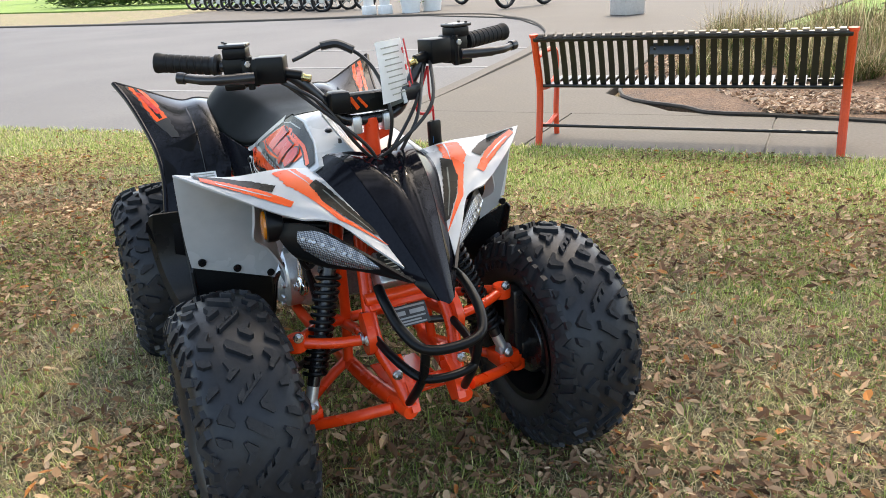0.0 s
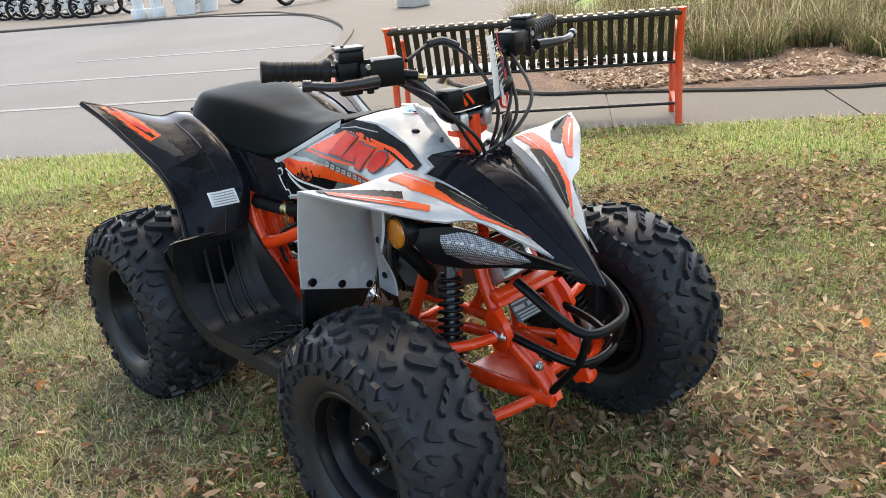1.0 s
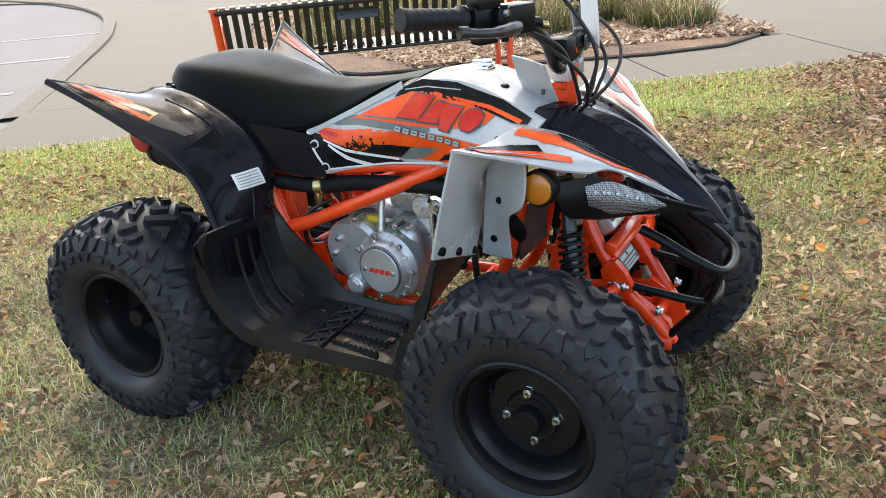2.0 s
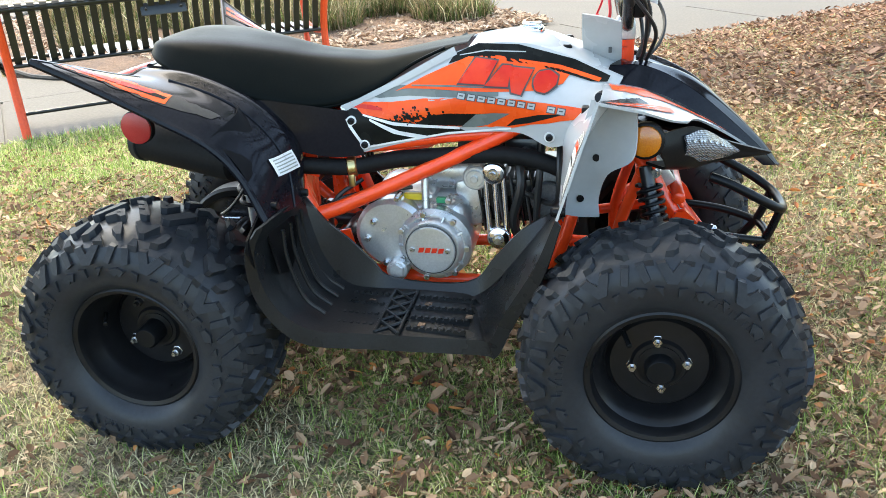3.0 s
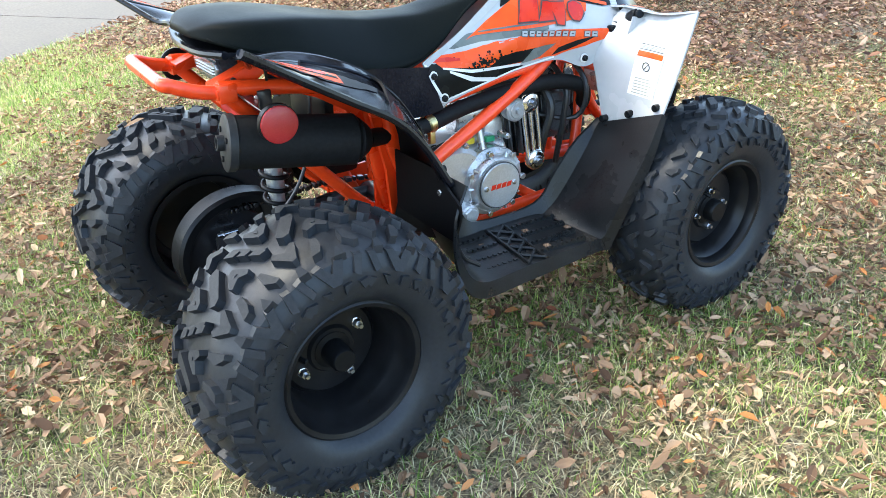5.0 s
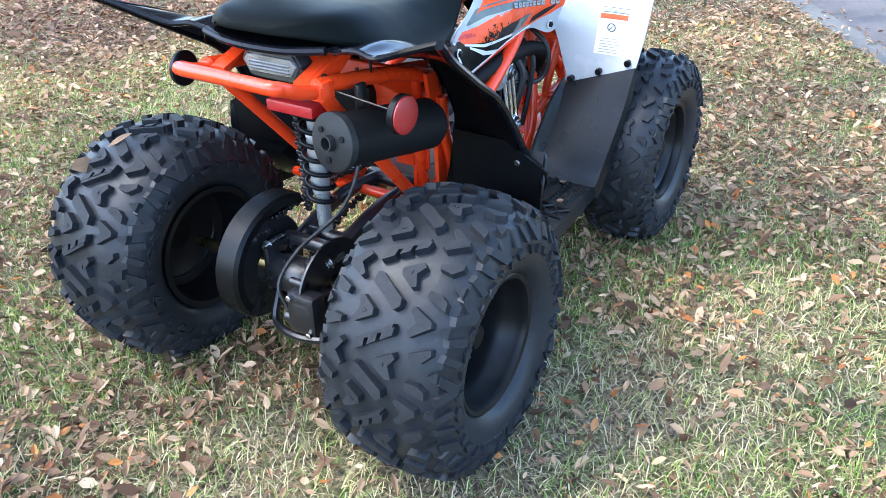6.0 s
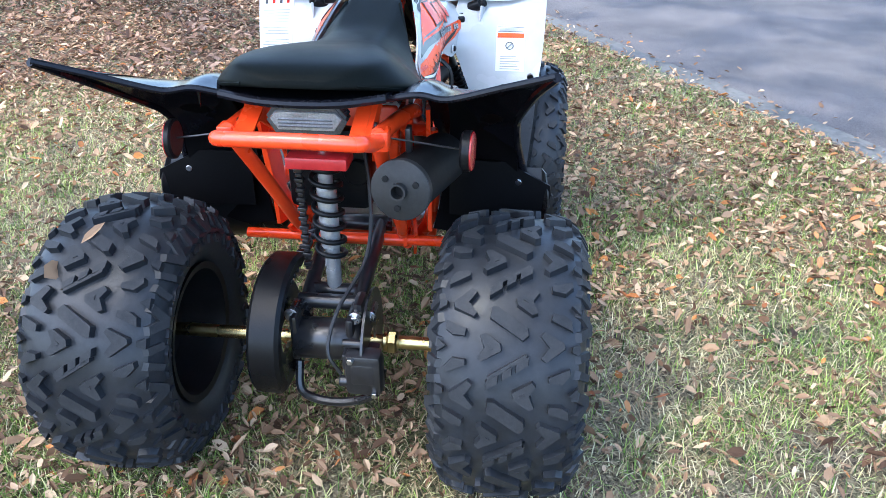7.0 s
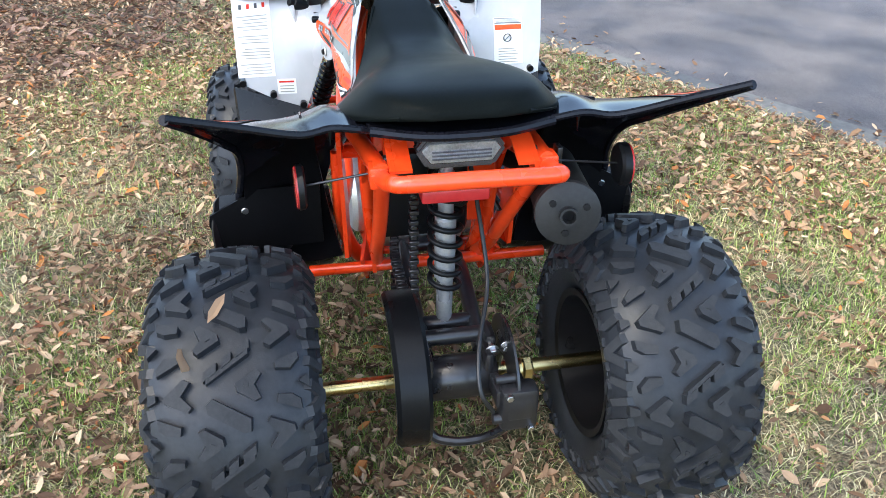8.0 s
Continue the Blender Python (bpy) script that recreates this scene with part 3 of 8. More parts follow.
def litter_amount(x, y):
    """How far a place lies inside the leaf-covered ring round the tree."""
    d = np.hypot(x - TREE.x, y - TREE.y)
    w = 0.45 * np.sin(x * 2.3 + y * 1.1) + 0.3 * np.sin(y * 3.7 - x)
    return np.clip((4.15 + w - d) / 0.9, 0, 1)


def tuft(x, y):
    """Patchy growth of the living grass."""
    v = np.sin(x * 3.1 + 1.3 * np.sin(y * 2.2)) + np.sin(y * 4.3 + 1.7 * np.sin(x * 1.9)) + 0.9 * np.sin((x + y) * 7.1) + 0.8 * np.sin(x * 13.7 - y * 9.1) * np.sin(y * 15.3)
    return np.clip(0.46 + 0.32 * v, 0.22, 1)


def grass(name, count, mat, label, patchy, lean_lo, tall, close):
    pts = []
    while sum(len(p) for p in pts) < count:
        x, y = rng.uniform(-9.0, 7.0, 200000), rng.uniform(-5.0, 6.0, 200000)
        near = np.exp(-((x - 0.3) ** 2 + (y - 0.1) ** 2) / 5.0)
        sunny = np.clip((across(x, y) - 0.9) / 1.0, 0, 1)
        grown = tuft(x, y) * (1 - sunny) + sunny if patchy else 0.7
        keep = in_lawn(x, y) & (rng.random(200000) < grown * (0.05 + 0.17 * np.exp(-((x + 0.5) ** 2 + (y - 1) ** 2) / 14.0) + close * near) * (1 - 0.93 * litter_amount(x, y)))
        pts.append(np.stack([x[keep], y[keep]], 1))
    p = np.concatenate(pts)[:count]
    z = GZ(p[:, 0], p[:, 1])
    yaw, lean = rng.uniform(0, 2 * np.pi, count), rng.uniform(lean_lo, 1.53, count)
    n = across(p[:, 0], p[:, 1])
    h, w = rng.uniform(0.018, 0.050, count) * tall * (1 + 0.25 * np.clip(n - 1.5, 0, 1)), rng.uniform(0.0007, 0.0014, count) * (1 + 0.5 * np.clip(n - 0.8, 0, 1.4))
    d = np.stack([np.cos(yaw), np.sin(yaw), 0 * yaw], 1)
    s = np.stack([-np.sin(yaw), np.cos(yaw), 0 * yaw], 1)
    base = np.stack([p[:, 0], p[:, 1], z - 0.004], 1)
    up = np.array([0, 0, 1.0])
    m = base + d * (h * np.sin(lean) * 0.4)[:, None] + up * (h * (0.30 + 0.3 * np.cos(lean)))[:, None]
    tip = base + d * (h * np.sin(lean))[:, None] + up * (h * np.cos(lean) * 0.95 + 0.006)[:, None]
    v = np.stack([base - s * w[:, None], base + s * w[:, None], m + s * w[:, None] * 0.8, m - s * w[:, None] * 0.8, tip], 1).reshape(-1, 3)
    k = np.arange(count)[:, None] * 5
    quads, tris = (k + [0, 1, 2, 3]).tolist(), (k + [3, 2, 4]).tolist()
    from_arrays(name, v.tolist(), quads + tris, mat, "stuff", label, "grass")


def leaf_points(p, z, size, seed):
    """Curled oak leaves laid at the places p."""
    r = np.random.default_rng(seed)
    count = len(p)
    yaw, tip, rollv = r.uniform(0, 2 * np.pi, count), r.normal(0, 0.32, count), r.normal(0, 0.5, count)
    curl = r.uniform(-0.1, 0.6, count)
    shape = np.array([(-0.5, 0, 0), (-0.2, 0.18, 1), (0.2, 0.19, 1), (0.5, 0, 0.6), (0.2, -0.19, 1), (-0.2, -0.18, 1), (-0.05, 0, 0.0), (0.2, 0, 0.1)])
    length = size * r.uniform(0.6, 1.3, count)
    wide = r.uniform(0.6, 1.2, count)
    x, y = shape[:, 0] * length[:, None], shape[:, 1] * (length * wide)[:, None]
    zz = shape[:, 2] * (curl * length * 0.35)[:, None] + x * np.sin(tip)[:, None] + y * np.sin(rollv)[:, None]
    c, s = np.cos(yaw)[:, None], np.sin(yaw)[:, None]
    lift = np.maximum(0, -zz.min(1))[:, None]
    v = np.stack([p[:, :1] + x * c - y * s, p[:, 1:2] + x * s + y * c, z[:, None] + zz + lift], 2).reshape(-1, 3)
    k = np.arange(count)[:, None] * 8
    f = []
    for t in ((0, 1, 6), (1, 2, 7, 6), (2, 3, 7), (3, 4, 7), (4, 5, 6, 7), (5, 0, 6)):
        f += (k + list(t)).tolist()
    return v.tolist(), f


def leaves():
    x, y = rng.uniform(-8.0, 7.0, 1300000), rng.uniform(-5.0, 5.5, 1300000)
    clump = np.clip(0.5 + 0.32 * np.sin(x * 2.7 + 2 * np.sin(y * 1.7)) + 0.32 * np.sin(y * 3.3 + x) + 0.2 * np.sin(x * 8.1 - y * 6.7), 0.08, 1)
    n = across(x, y)
    amount = (0.55 * clump * (1 - 0.7 * np.clip((n - 0.4) / 2.0, 0, 1)) + 0.12 * np.clip((x - 0.2) / 1.5, 0, 1)) * np.exp(-((x - 0.5) ** 2 + y ** 2) / 16.0) * 1.5
    keep = in_lawn(x, y) & (rng.random(1300000) < amount * (2.9 + 1.4 * np.clip((y - 0.1) / 0.6, 0, 1) * np.clip((0.9 - x) / 0.8, 0, 1)))
    p = np.stack([x[keep], y[keep]], 1)
    size = 0.0176 * rng.choice([0.35, 0.55, 0.8, 1.0, 1.3, 1.8], len(p))
    v, f = leaf_points(p, GZ(p[:, 0], p[:, 1]) + rng.uniform(0.002, 0.025, len(p)), size, 3)
    from_arrays("fallen_leaves", v, f, LEAF_LITTER, "stuff", "curled tan and brown oak leaves on the lawn", "leaves")
    x, y = rng.uniform(0.2, 7.5, 120000), rng.uniform(0.2, 8.0, 120000)
    keep = in_lawn(x, y) & (rng.random(120000) < litter_amount(x, y) * 0.66)
    p = np.stack([x[keep], y[keep]], 1)
    v, f = leaf_points(p, GZ(p[:, 0], p[:, 1]) + rng.uniform(0.0, 0.03, len(p)), 0.036 * rng.choice([0.45, 0.7, 1.0, 1.4], len(p)), 4)
    from_arrays("leaf_litter", v, f, LITTER, "stuff", "deep brown leaf litter round the oak tree", "leaves")
    s, n = rng.uniform(-0.4, 4.0, 60000), rng.uniform(4.46, 9.0, 60000)
    keep = (s > 0.95 - (n - 4.48) * 0.6) & (rng.random(60000) < np.exp(-(n - 4.4) / 2.2))
    q = np.stack([PIVOT.x + (ALONG.x * s + ACROSS.x * n) * UNIT, PIVOT.y + (ALONG.y * s + ACROSS.y * n) * UNIT], 1)[keep]
    v, f = leaf_points(q, PAVE + rng.uniform(0.012, 0.05, len(q)), 0.058, 5)
    from_arrays("bed_leaves", v, f, PALE_LEAVES, "stuff", "pale fallen leaves on the mulch bed", "leaves")
    t = rng.uniform(-1.0, 6.5, 520)
    r = 1.97 + np.abs(rng.normal(0, 0.17, 520))
    q = np.stack([ROAD_WAY.x * t + ROAD_OUT.x * r, ROAD_WAY.y * t + ROAD_OUT.y * r], 1)
    v, f = leaf_points(q, np.where(r < 2.13, 0.0, -0.02), 0.030, 6)
    from_arrays("gutter_leaves", v, f, LEAF_LITTER, "stuff", "scattered brown leaves along the road edge", "leaves")


def blades(centre, count, height, spread, seed):
    """An arching clump of long blades."""
    r = np.random.default_rng(seed)
    yaw, lean = r.uniform(0, 2 * np.pi, count), np.abs(r.normal(0, 0.75, count)) + 0.05
    rad = spread * np.sqrt(r.random(count)) * 0.4
    h, w = height * r.uniform(0.35, 1.1, count), r.uniform(0.002, 0.0045, count)
    a = r.uniform(0, 2 * np.pi, count)
    base = np.stack([centre[0] + rad * np.cos(a), centre[1] + rad * np.sin(a), np.full(count, centre[2])], 1)
    d = np.stack([np.cos(yaw), np.sin(yaw), 0 * yaw], 1)
    s = np.stack([-np.sin(yaw), np.cos(yaw), 0 * yaw], 1)
    rows = []
    for f, ww in ((0, 1), (0.35, 1), (0.7, 0.7), (1, 0.1)):
        c = base + d * (h * np.sin(lean) * f ** 1.8)[:, None]
        c[:, 2] += h * f * (1 - 0.45 * f * np.sin(lean))
        rows += [c - s * (w * ww)[:, None], c + s * (w * ww)[:, None]]
    v = np.stack(rows, 1).reshape(-1, 3)
    k = np.arange(count)[:, None] * 8
    return v.tolist(), sum(((k + [i, i + 1, i + 3, i + 2]).tolist() for i in (0, 2, 4)), [])


def plants():
    r = random.Random(5)
    spots = [(1.3, 5.9, .7), (2.1, 5.5, .75), (2.9, 5.9, .8), (3.5, 5.3, .6), (0.9, 6.9, .8), (1.7, 6.8, .9), (2.6, 7.0, .9), (3.5, 6.9, .8), (0.5, 8.2, .9), (1.5, 8.3, 1.0), (2.7, 8.5, 1.0), (0.3, 6.3, .45), (3.7, 8.6, .9), (0.5, 7.4, .75), (0.9, 7.7, .7)]
    for k, (s, n, h) in enumerate(spots):
        c = sn(s + r.uniform(-.1, .1), n + r.uniform(-.1, .1), PAVE + 0.03)
        clump = thing("grass_clump", "tall arching clump of dry ornamental grass in mulch", "ornamental grass", group="ornamental grass clumps")
        for name, count, tall, mat, seed in (("dry_growth", 1250, 0.62, REED, 20), ("fresh_growth", 620, 0.50, FOLIAGE, 220), ("old_growth", 240, 0.76, STRAW, 420)):
            v, f = blades(c, count, h * tall, 1.0, seed + k)
            me = bpy.data.meshes.new(name)
            me.from_pydata(v, [], f)
            me.materials.append(mat)
            ob = tagged(new(name, me), kind="stuff")
            ob.parent = clump
    for k, (s, n, h) in enumerate([(3.3, 7.8, .9), (2.2, 9.5, 0.9)]):
        c = sn(s, n, PAVE + 0.03)
        g = np.random.default_rng(50 + k)
        count = 2600
        q = g.normal(0, 1, (count, 3))
        q /= np.linalg.norm(q, axis=1)[:, None]
        lump = 1 + 0.3 * np.sin(q[:, 0] * 5 + k) * np.sin(q[:, 1] * 6) + 0.15 * np.sin(q[:, 2] * 9)
        q *= (g.random(count) ** 0.35 * lump)[:, None]
        q = q * (0.55 * h, 0.55 * h, 0.5 * h) + (c.x, c.y, c.z + 0.5 * h)
        v, f = leaf_points(q[:, :2], q[:, 2], 0.07, 60 + k)
        bush = from_arrays("shrub", v, f, FOLIAGE, "thing", "dense rounded green shrub in the mulch bed", "shrub")
        bush["group"] = "shrubs in the bed"


grass("grass", 250000, GRASS, "short patchy green grass", True, 0.25, 1.0, 0.42)
grass("dry_grass", 260000, STRAW, "matted straw-coloured dry grass", False, 0.8, 0.9, 0.85)
leaves()
plants()


# ---- the oak that shades the lawn ----
def oak():
    tree = thing("oak_tree", "large spreading live oak with furrowed bark in leaf litter", "tree")
    bm = bmesh.new()
    base = Vector((TREE.x, TREE.y, 0.1))
    tube(bm, [base + Vector(p) for p in ((0, 0, -0.2), (0.02, 0, 0.15), (0, 0.03, 0.7), (0.05, 0, 1.6), (0.0, 0.1, 2.6))], [0.46, 0.4, 0.34, 0.3, 0.28], 16, 5)
    part("trunk", bm, BARK, tree)
    r = random.Random(3)
    for k in range(11):
        bm = bmesh.new()
        a = radians(150 + k * 21 + r.uniform(-8, 8))
        reach = r.uniform(4.0, 7.5)
        end = base + Vector((math.cos(a) * reach, math.sin(a) * reach, r.uniform(4.6, 6.0)))
        mid = base + Vector((math.cos(a) * reach * 0.4, math.sin(a) * reach * 0.4, 3.8 + r.uniform(0, 0.8)))
        tube(bm, [base + Vector((0, 0, 2.3)), base + Vector((math.cos(a) * 0.5, math.sin(a) * 0.5, 2.9)), mid, end], [0.2, 0.17, 0.14, 0.12, 0.09, 0.06, 0.04], 10, 6)
        part("limb", bm, BARK, tree)
    # the crown is out of view: its leaves are laid by the shade wanted below
    g = np.random.default_rng(11)
    want, got = 13500, []
    while sum(len(q) for q in got) < want:
        x, y = g.uniform(-5.0, 7.0, 40000), g.uniform(-6.5, 6.0, 40000)
        n = across(x, y)
        patch = np.sin(x * 1.7 + 1.5 * np.sin(y * 1.3)) + np.sin(y * 2.1 + 1.4 * np.sin(x * 1.1)) + 0.7 * np.sin(x * 4.1 + y * 3.3) + 0.5 * np.sin(x * 7.3 - y * 6.1)
        edge = 1.75 + 0.35 * np.sin(x * 1.9) + 0.25 * np.sin(x * 4.7 + 1)
        # core, flank and rear thicken it to shade the bike; gap leaves sun patches
        core = np.exp(-((x - 0.35) ** 2 / 0.75 + (y + 0.15) ** 2 / 0.7))
        flank = np.exp(-((x - 0.95) ** 2 + (y + 0.52) ** 2) / 0.09)
        rear = np.exp(-((x + 0.5) ** 2 / 1.0 + (y + 0.8) ** 2 / 1.2))
        verge = np.clip((0.51 * x - 0.86 * y - 1.8) / 0.5, 0, 1)
        fleck = np.sin(x * 6.3 + 2 * np.sin(y * 4.1)) + np.sin(y * 8.3 + 2 * np.sin(x * 3.7))
        gap = np.hypot((x - 0.90) / 0.09, (y + 0.52) / 0.07) < 1
        for gx, gy, gr in ((0.60, -0.74, 0.24), (0.74, -0.88, 0.16), (0.92, -1.12, 0.22), (1.6, -1.0, 0.16), (-0.3, 1.1, 0.16), (1.20, 0.90, 0.26), (-1.6, -0.7, 0.2)):
            gap |= np.hypot(x - gx, y - gy) < gr
        keep = (n < edge) & ~gap & (g.random(40000) < np.clip(0.45 + 0.5 * patch + 0.95 * core + 0.95 * rear + 1.1 * verge * fleck + 1.2 * flank, 0.0, 1) * np.clip(0.6 + 0.25 * core + 0.4 * flank, 0, 1))
        got.append(np.stack([x[keep], y[keep]], 1))
    q = np.concatenate(got)[:want]
    h = g.uniform(4.3, 6.6, want)
    q = q + np.outer(h / SUN_DIR.z, (SUN_DIR.x, SUN_DIR.y))
    v, f = leaf_points(q, h, 0.17, 12)
    me = bpy.data.meshes.new("crown")
    me.from_pydata(v, [], f)
    me.materials.append(FOLIAGE)
    ob = new("crown", me)
    ob.parent = tree


oak()


# ---- the quad bike: x ahead, y to its left ----
quad = thing("quad_bike", "new white, orange and black youth quad bike parked on leafy grass", "quad bike")


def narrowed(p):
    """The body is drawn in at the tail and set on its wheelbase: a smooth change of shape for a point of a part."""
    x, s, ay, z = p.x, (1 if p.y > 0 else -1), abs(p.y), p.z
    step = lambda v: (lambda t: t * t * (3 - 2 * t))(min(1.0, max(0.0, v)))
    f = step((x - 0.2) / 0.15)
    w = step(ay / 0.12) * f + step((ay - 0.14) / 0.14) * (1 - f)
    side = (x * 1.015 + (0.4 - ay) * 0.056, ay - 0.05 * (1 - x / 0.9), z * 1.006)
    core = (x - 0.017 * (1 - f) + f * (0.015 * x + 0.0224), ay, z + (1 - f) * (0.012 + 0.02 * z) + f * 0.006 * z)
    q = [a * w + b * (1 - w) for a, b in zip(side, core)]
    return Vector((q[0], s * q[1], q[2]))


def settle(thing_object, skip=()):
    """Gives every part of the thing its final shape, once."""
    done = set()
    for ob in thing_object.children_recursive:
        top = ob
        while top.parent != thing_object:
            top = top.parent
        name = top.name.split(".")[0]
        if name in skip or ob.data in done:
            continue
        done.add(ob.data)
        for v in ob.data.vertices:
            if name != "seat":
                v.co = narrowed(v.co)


def yz(x, ay, z, s):
    return Vector((x, s * ay, z))


def mirrored(rows, s):
    return [[Vector((x, s * ay, z)) for x, ay, z in r] for r in rows]


# wheels
def tyre_mesh(radius, width, rim_r, repeats):
    """Carcass with moulded knobs: crossed centre bars, notched side blocks, shoulder blocks and sidewall chevrons."""
    bm = bmesh.new()
    h = width / 2
    R = radius - 0.0135
    half = [(rim_r - 0.004, h * 0.66), (rim_r + 0.004, h * 0.76), (rim_r + 0.012, h * 0.87), (rim_r + 0.026, h * 0.955), (rim_r + 0.045, h * 1.0), (rim_r + (R - rim_r) * 0.6, h * 1.0), (R - 0.036, h * 0.965), (R - 0.020, h * 0.90), (R - 0.010, h * 0.76), (R - 0.003, h * 0.5), (R - 0.001, h * 0.25), (R, 0)]
    lathe(bm, half + [(r, -w) for r, w in half[-2::-1]], None, 88)
    shell_verts = list(bm.verts)
    shell = np.array([v.co[:] for v in shell_verts])
    ws, rs = [w for r, w in half[::-1]][:7], [r for r, w in half[::-1]][:7]
    rr_s, ww_s = [r for r, w in half[:9]], [w for r, w in half[:9]]

    def crown(w):
        return float(np.interp(abs(w), ws, rs))

    def flank(r):
        return float(np.interp(r, rr_s, ww_s))

    def raise_block(lo, hi, worn=1):
        lo, hi = [bm.verts.new(p) for p in lo], [bm.verts.new(p) for p in hi]
        for i in range(len(lo)):
            j = (i + 1) % len(lo)
            bm.faces.new((lo[i], lo[j], hi[j], hi[i]))
        bm.faces.new(hi).material_index = worn
        near = int(((shell - np.array(lo[0].co)) ** 2).sum(1).argmin())
        bm.edges.new((lo[0], shell_verts[near]))

    def knob(outline, a0, lift, inset=0.003):
        """A raised block on the tread: outline in metres round and across."""
        cx, cw = sum(p[0] for p in outline) / len(outline), sum(p[1] for p in outline) / len(outline)
        lo, hi = [], []
        for u, w in outline:
            f = max(0.5, 1 - inset / max(math.hypot(u - cx, w - cw), 1e-4))
            for ring, uu, ww, up in ((lo, u, w, -0.004), (hi, cx + (u - cx) * f, cw + (w - cw) * f, lift)):
                a, q = a0 + uu / radius, crown(ww) + up
                ring.append((q * math.cos(a), ww, q * math.sin(a)))
        raise_block(lo, hi)

    def side_knob(outline, a0, s, lift, inset=0.0022):
        """A raised block on the sidewall: outline in metres round and inwards from the crown."""
        cx, cd = sum(p[0] for p in outline) / len(outline), sum(p[1] for p in outline) / len(outline)
        lo, hi = [], []
        for u, d in outline:
            f = max(0.5, 1 - inset / max(math.hypot(u - cx, d - cd), 1e-4))
            for ring, uu, dd, up in ((lo, u, d, -0.003), (hi, cx + (u - cx) * f, cd + (d - cd) * f, lift)):
                q = R - dd
                a = a0 + uu / q
                ring.append((q * math.cos(a), s * (flank(q) + up), q * math.sin(a)))
        raise_block(lo, hi)

    P, k = 2 * math.pi * radius / repeats, h / 0.121
    sc, small, low = P / 0.137, 0.92 if k > 0.9 else 0.86, 1.0 if k > 0.9 else 0.75
    # one repeat of the tread, in millimetres across and round: each block turns half round into its twin
    bar = [(-31, -27), (-21, -28), (33, 5), (35, 18), (25, 27), (-33, -8)]
    heart = [(-45, 15), (-35, 11), (-8, 28), (-6, 40), (-40, 59), (-47, 52), (-37, 37)]
    fork = [(-90, -31), (-58, -56), (-48, -50), (-62, -31), (-46, -12), (-52, -5), (-88, -21)]
    wedges = ([(-99, -6), (-61, 9), (-63, 22), (-85, 21), (-98, 11)], [(-99, 68), (-85, 51), (-61, 53), (-60, 63), (-97, 79)])
    shoulder = ([(-110, 23), (-92, 36), (-110, 48)], [(-111, -42), (-95, -37), (-95, -26), (-111, -20)])
    for i in range(repeats):
        a0 = 2 * math.pi * i / repeats
        def put(pts, s, du=0):
            cw, cu = sum(p[0] for p in pts) / len(pts), sum(p[1] for p in pts) / len(pts)
            return [(s * (cu + (u - cu) * small + du) * sc * 0.001, -s * (cw + (w - cw) * small) * k * 0.001) for w, u in pts]
        knob(put(bar, 1), a0, 0.0130 * low, 0.0022)
        slant = lambda c0, c1, lo, hi: [(c0, -0.62 * c0 + lo), (c1, -0.62 * c1 + lo), (c1, -0.62 * c1 + hi), (c0, -0.62 * c0 + hi)]
        knob(put(slant(-32, 32, -10, -2), 1, 68.5), a0, 0.0128 * low, 0.0010)
        for c0, c1 in ((-33, -11), (-8, 9), (12, 34)):
            knob(put(slant(c0, c1, -5, 10), 1, 68.5), a0, 0.0130 * low, 0.0014)
        for s in (-1, 1):
            knob(put(heart, s), a0, 0.0125 * low, 0.0018)
            knob(put([(-28, 32), (-20, 36), (-28, 40)], s), a0, 0.0135 * low, 0.0004)
            knob(put(fork, s), a0, 0.0120 * low, 0.0020)
            for pts in wedges:
                knob(put(pts, s), a0, 0.0115 * low, 0.0018)
            for pts in shoulder:
                knob(put(pts, s), a0, 0.0105 * low, 0.0016)
            b0 = a0 + s * 0.01 / radius
            u = lambda pts: [(x * sc, d) for x, d in pts]
            side_knob(u([(-0.026, 0.016), (-0.012, 0.014), (0.0, 0.030), (0.012, 0.014), (0.026, 0.016), (0.008, 0.046), (-0.008, 0.046)]), b0, s, 0.008)
            for e in (-1, 1):
                side_knob(u([(e * 0.056, 0.016), (e * 0.043, 0.014), (e * 0.030, 0.040), (e * 0.040, 0.045)]), b0, s, 0.007)
                side_knob(u([(e * 0.010, 0.052), (e * 0.024, 0.050), (e * 0.010, 0.068)]), b0, s, 0.005, 0.001)
                side_knob(u([(e * 0.040, 0.054), (e * 0.050, 0.049), (e * 0.064, 0.054), (e * 0.050, 0.068)]), b0, s, 0.005, 0.001)
    # moulded writing panels on the sidewall, as plain raised bars
    for s in (-1, 1):
        for c, n, d in ((0.7, 11, 0.42), (2.9, 8, 0.40), (4.6, 9, 0.42)):
            for i in range(n):
                a, q = c + i * 0.072, rim_r + (R - rim_r) * d
                e = 0.046 if i % 3 else 0.030
                raise_block([(r2 * math.cos(a + f), s * (flank(r2) - 0.001), r2 * math.sin(a + f)) for r2, f in ((q - 0.006, 0), (q + 0.006, 0), (q + 0.006, e), (q - 0.006, e))],
                            [(r2 * math.cos(a + f), s * (flank(r2) + 0.0012), r2 * math.sin(a + f)) for r2, f in ((q - 0.005, 0.004), (q + 0.005, 0.004), (q + 0.005, e - 0.004), (q - 0.005, e - 0.004))], 0)
    me = finish(bm, RUBBER, 32, normals=True)
    me.materials.append(TREAD_TOP)
    return me


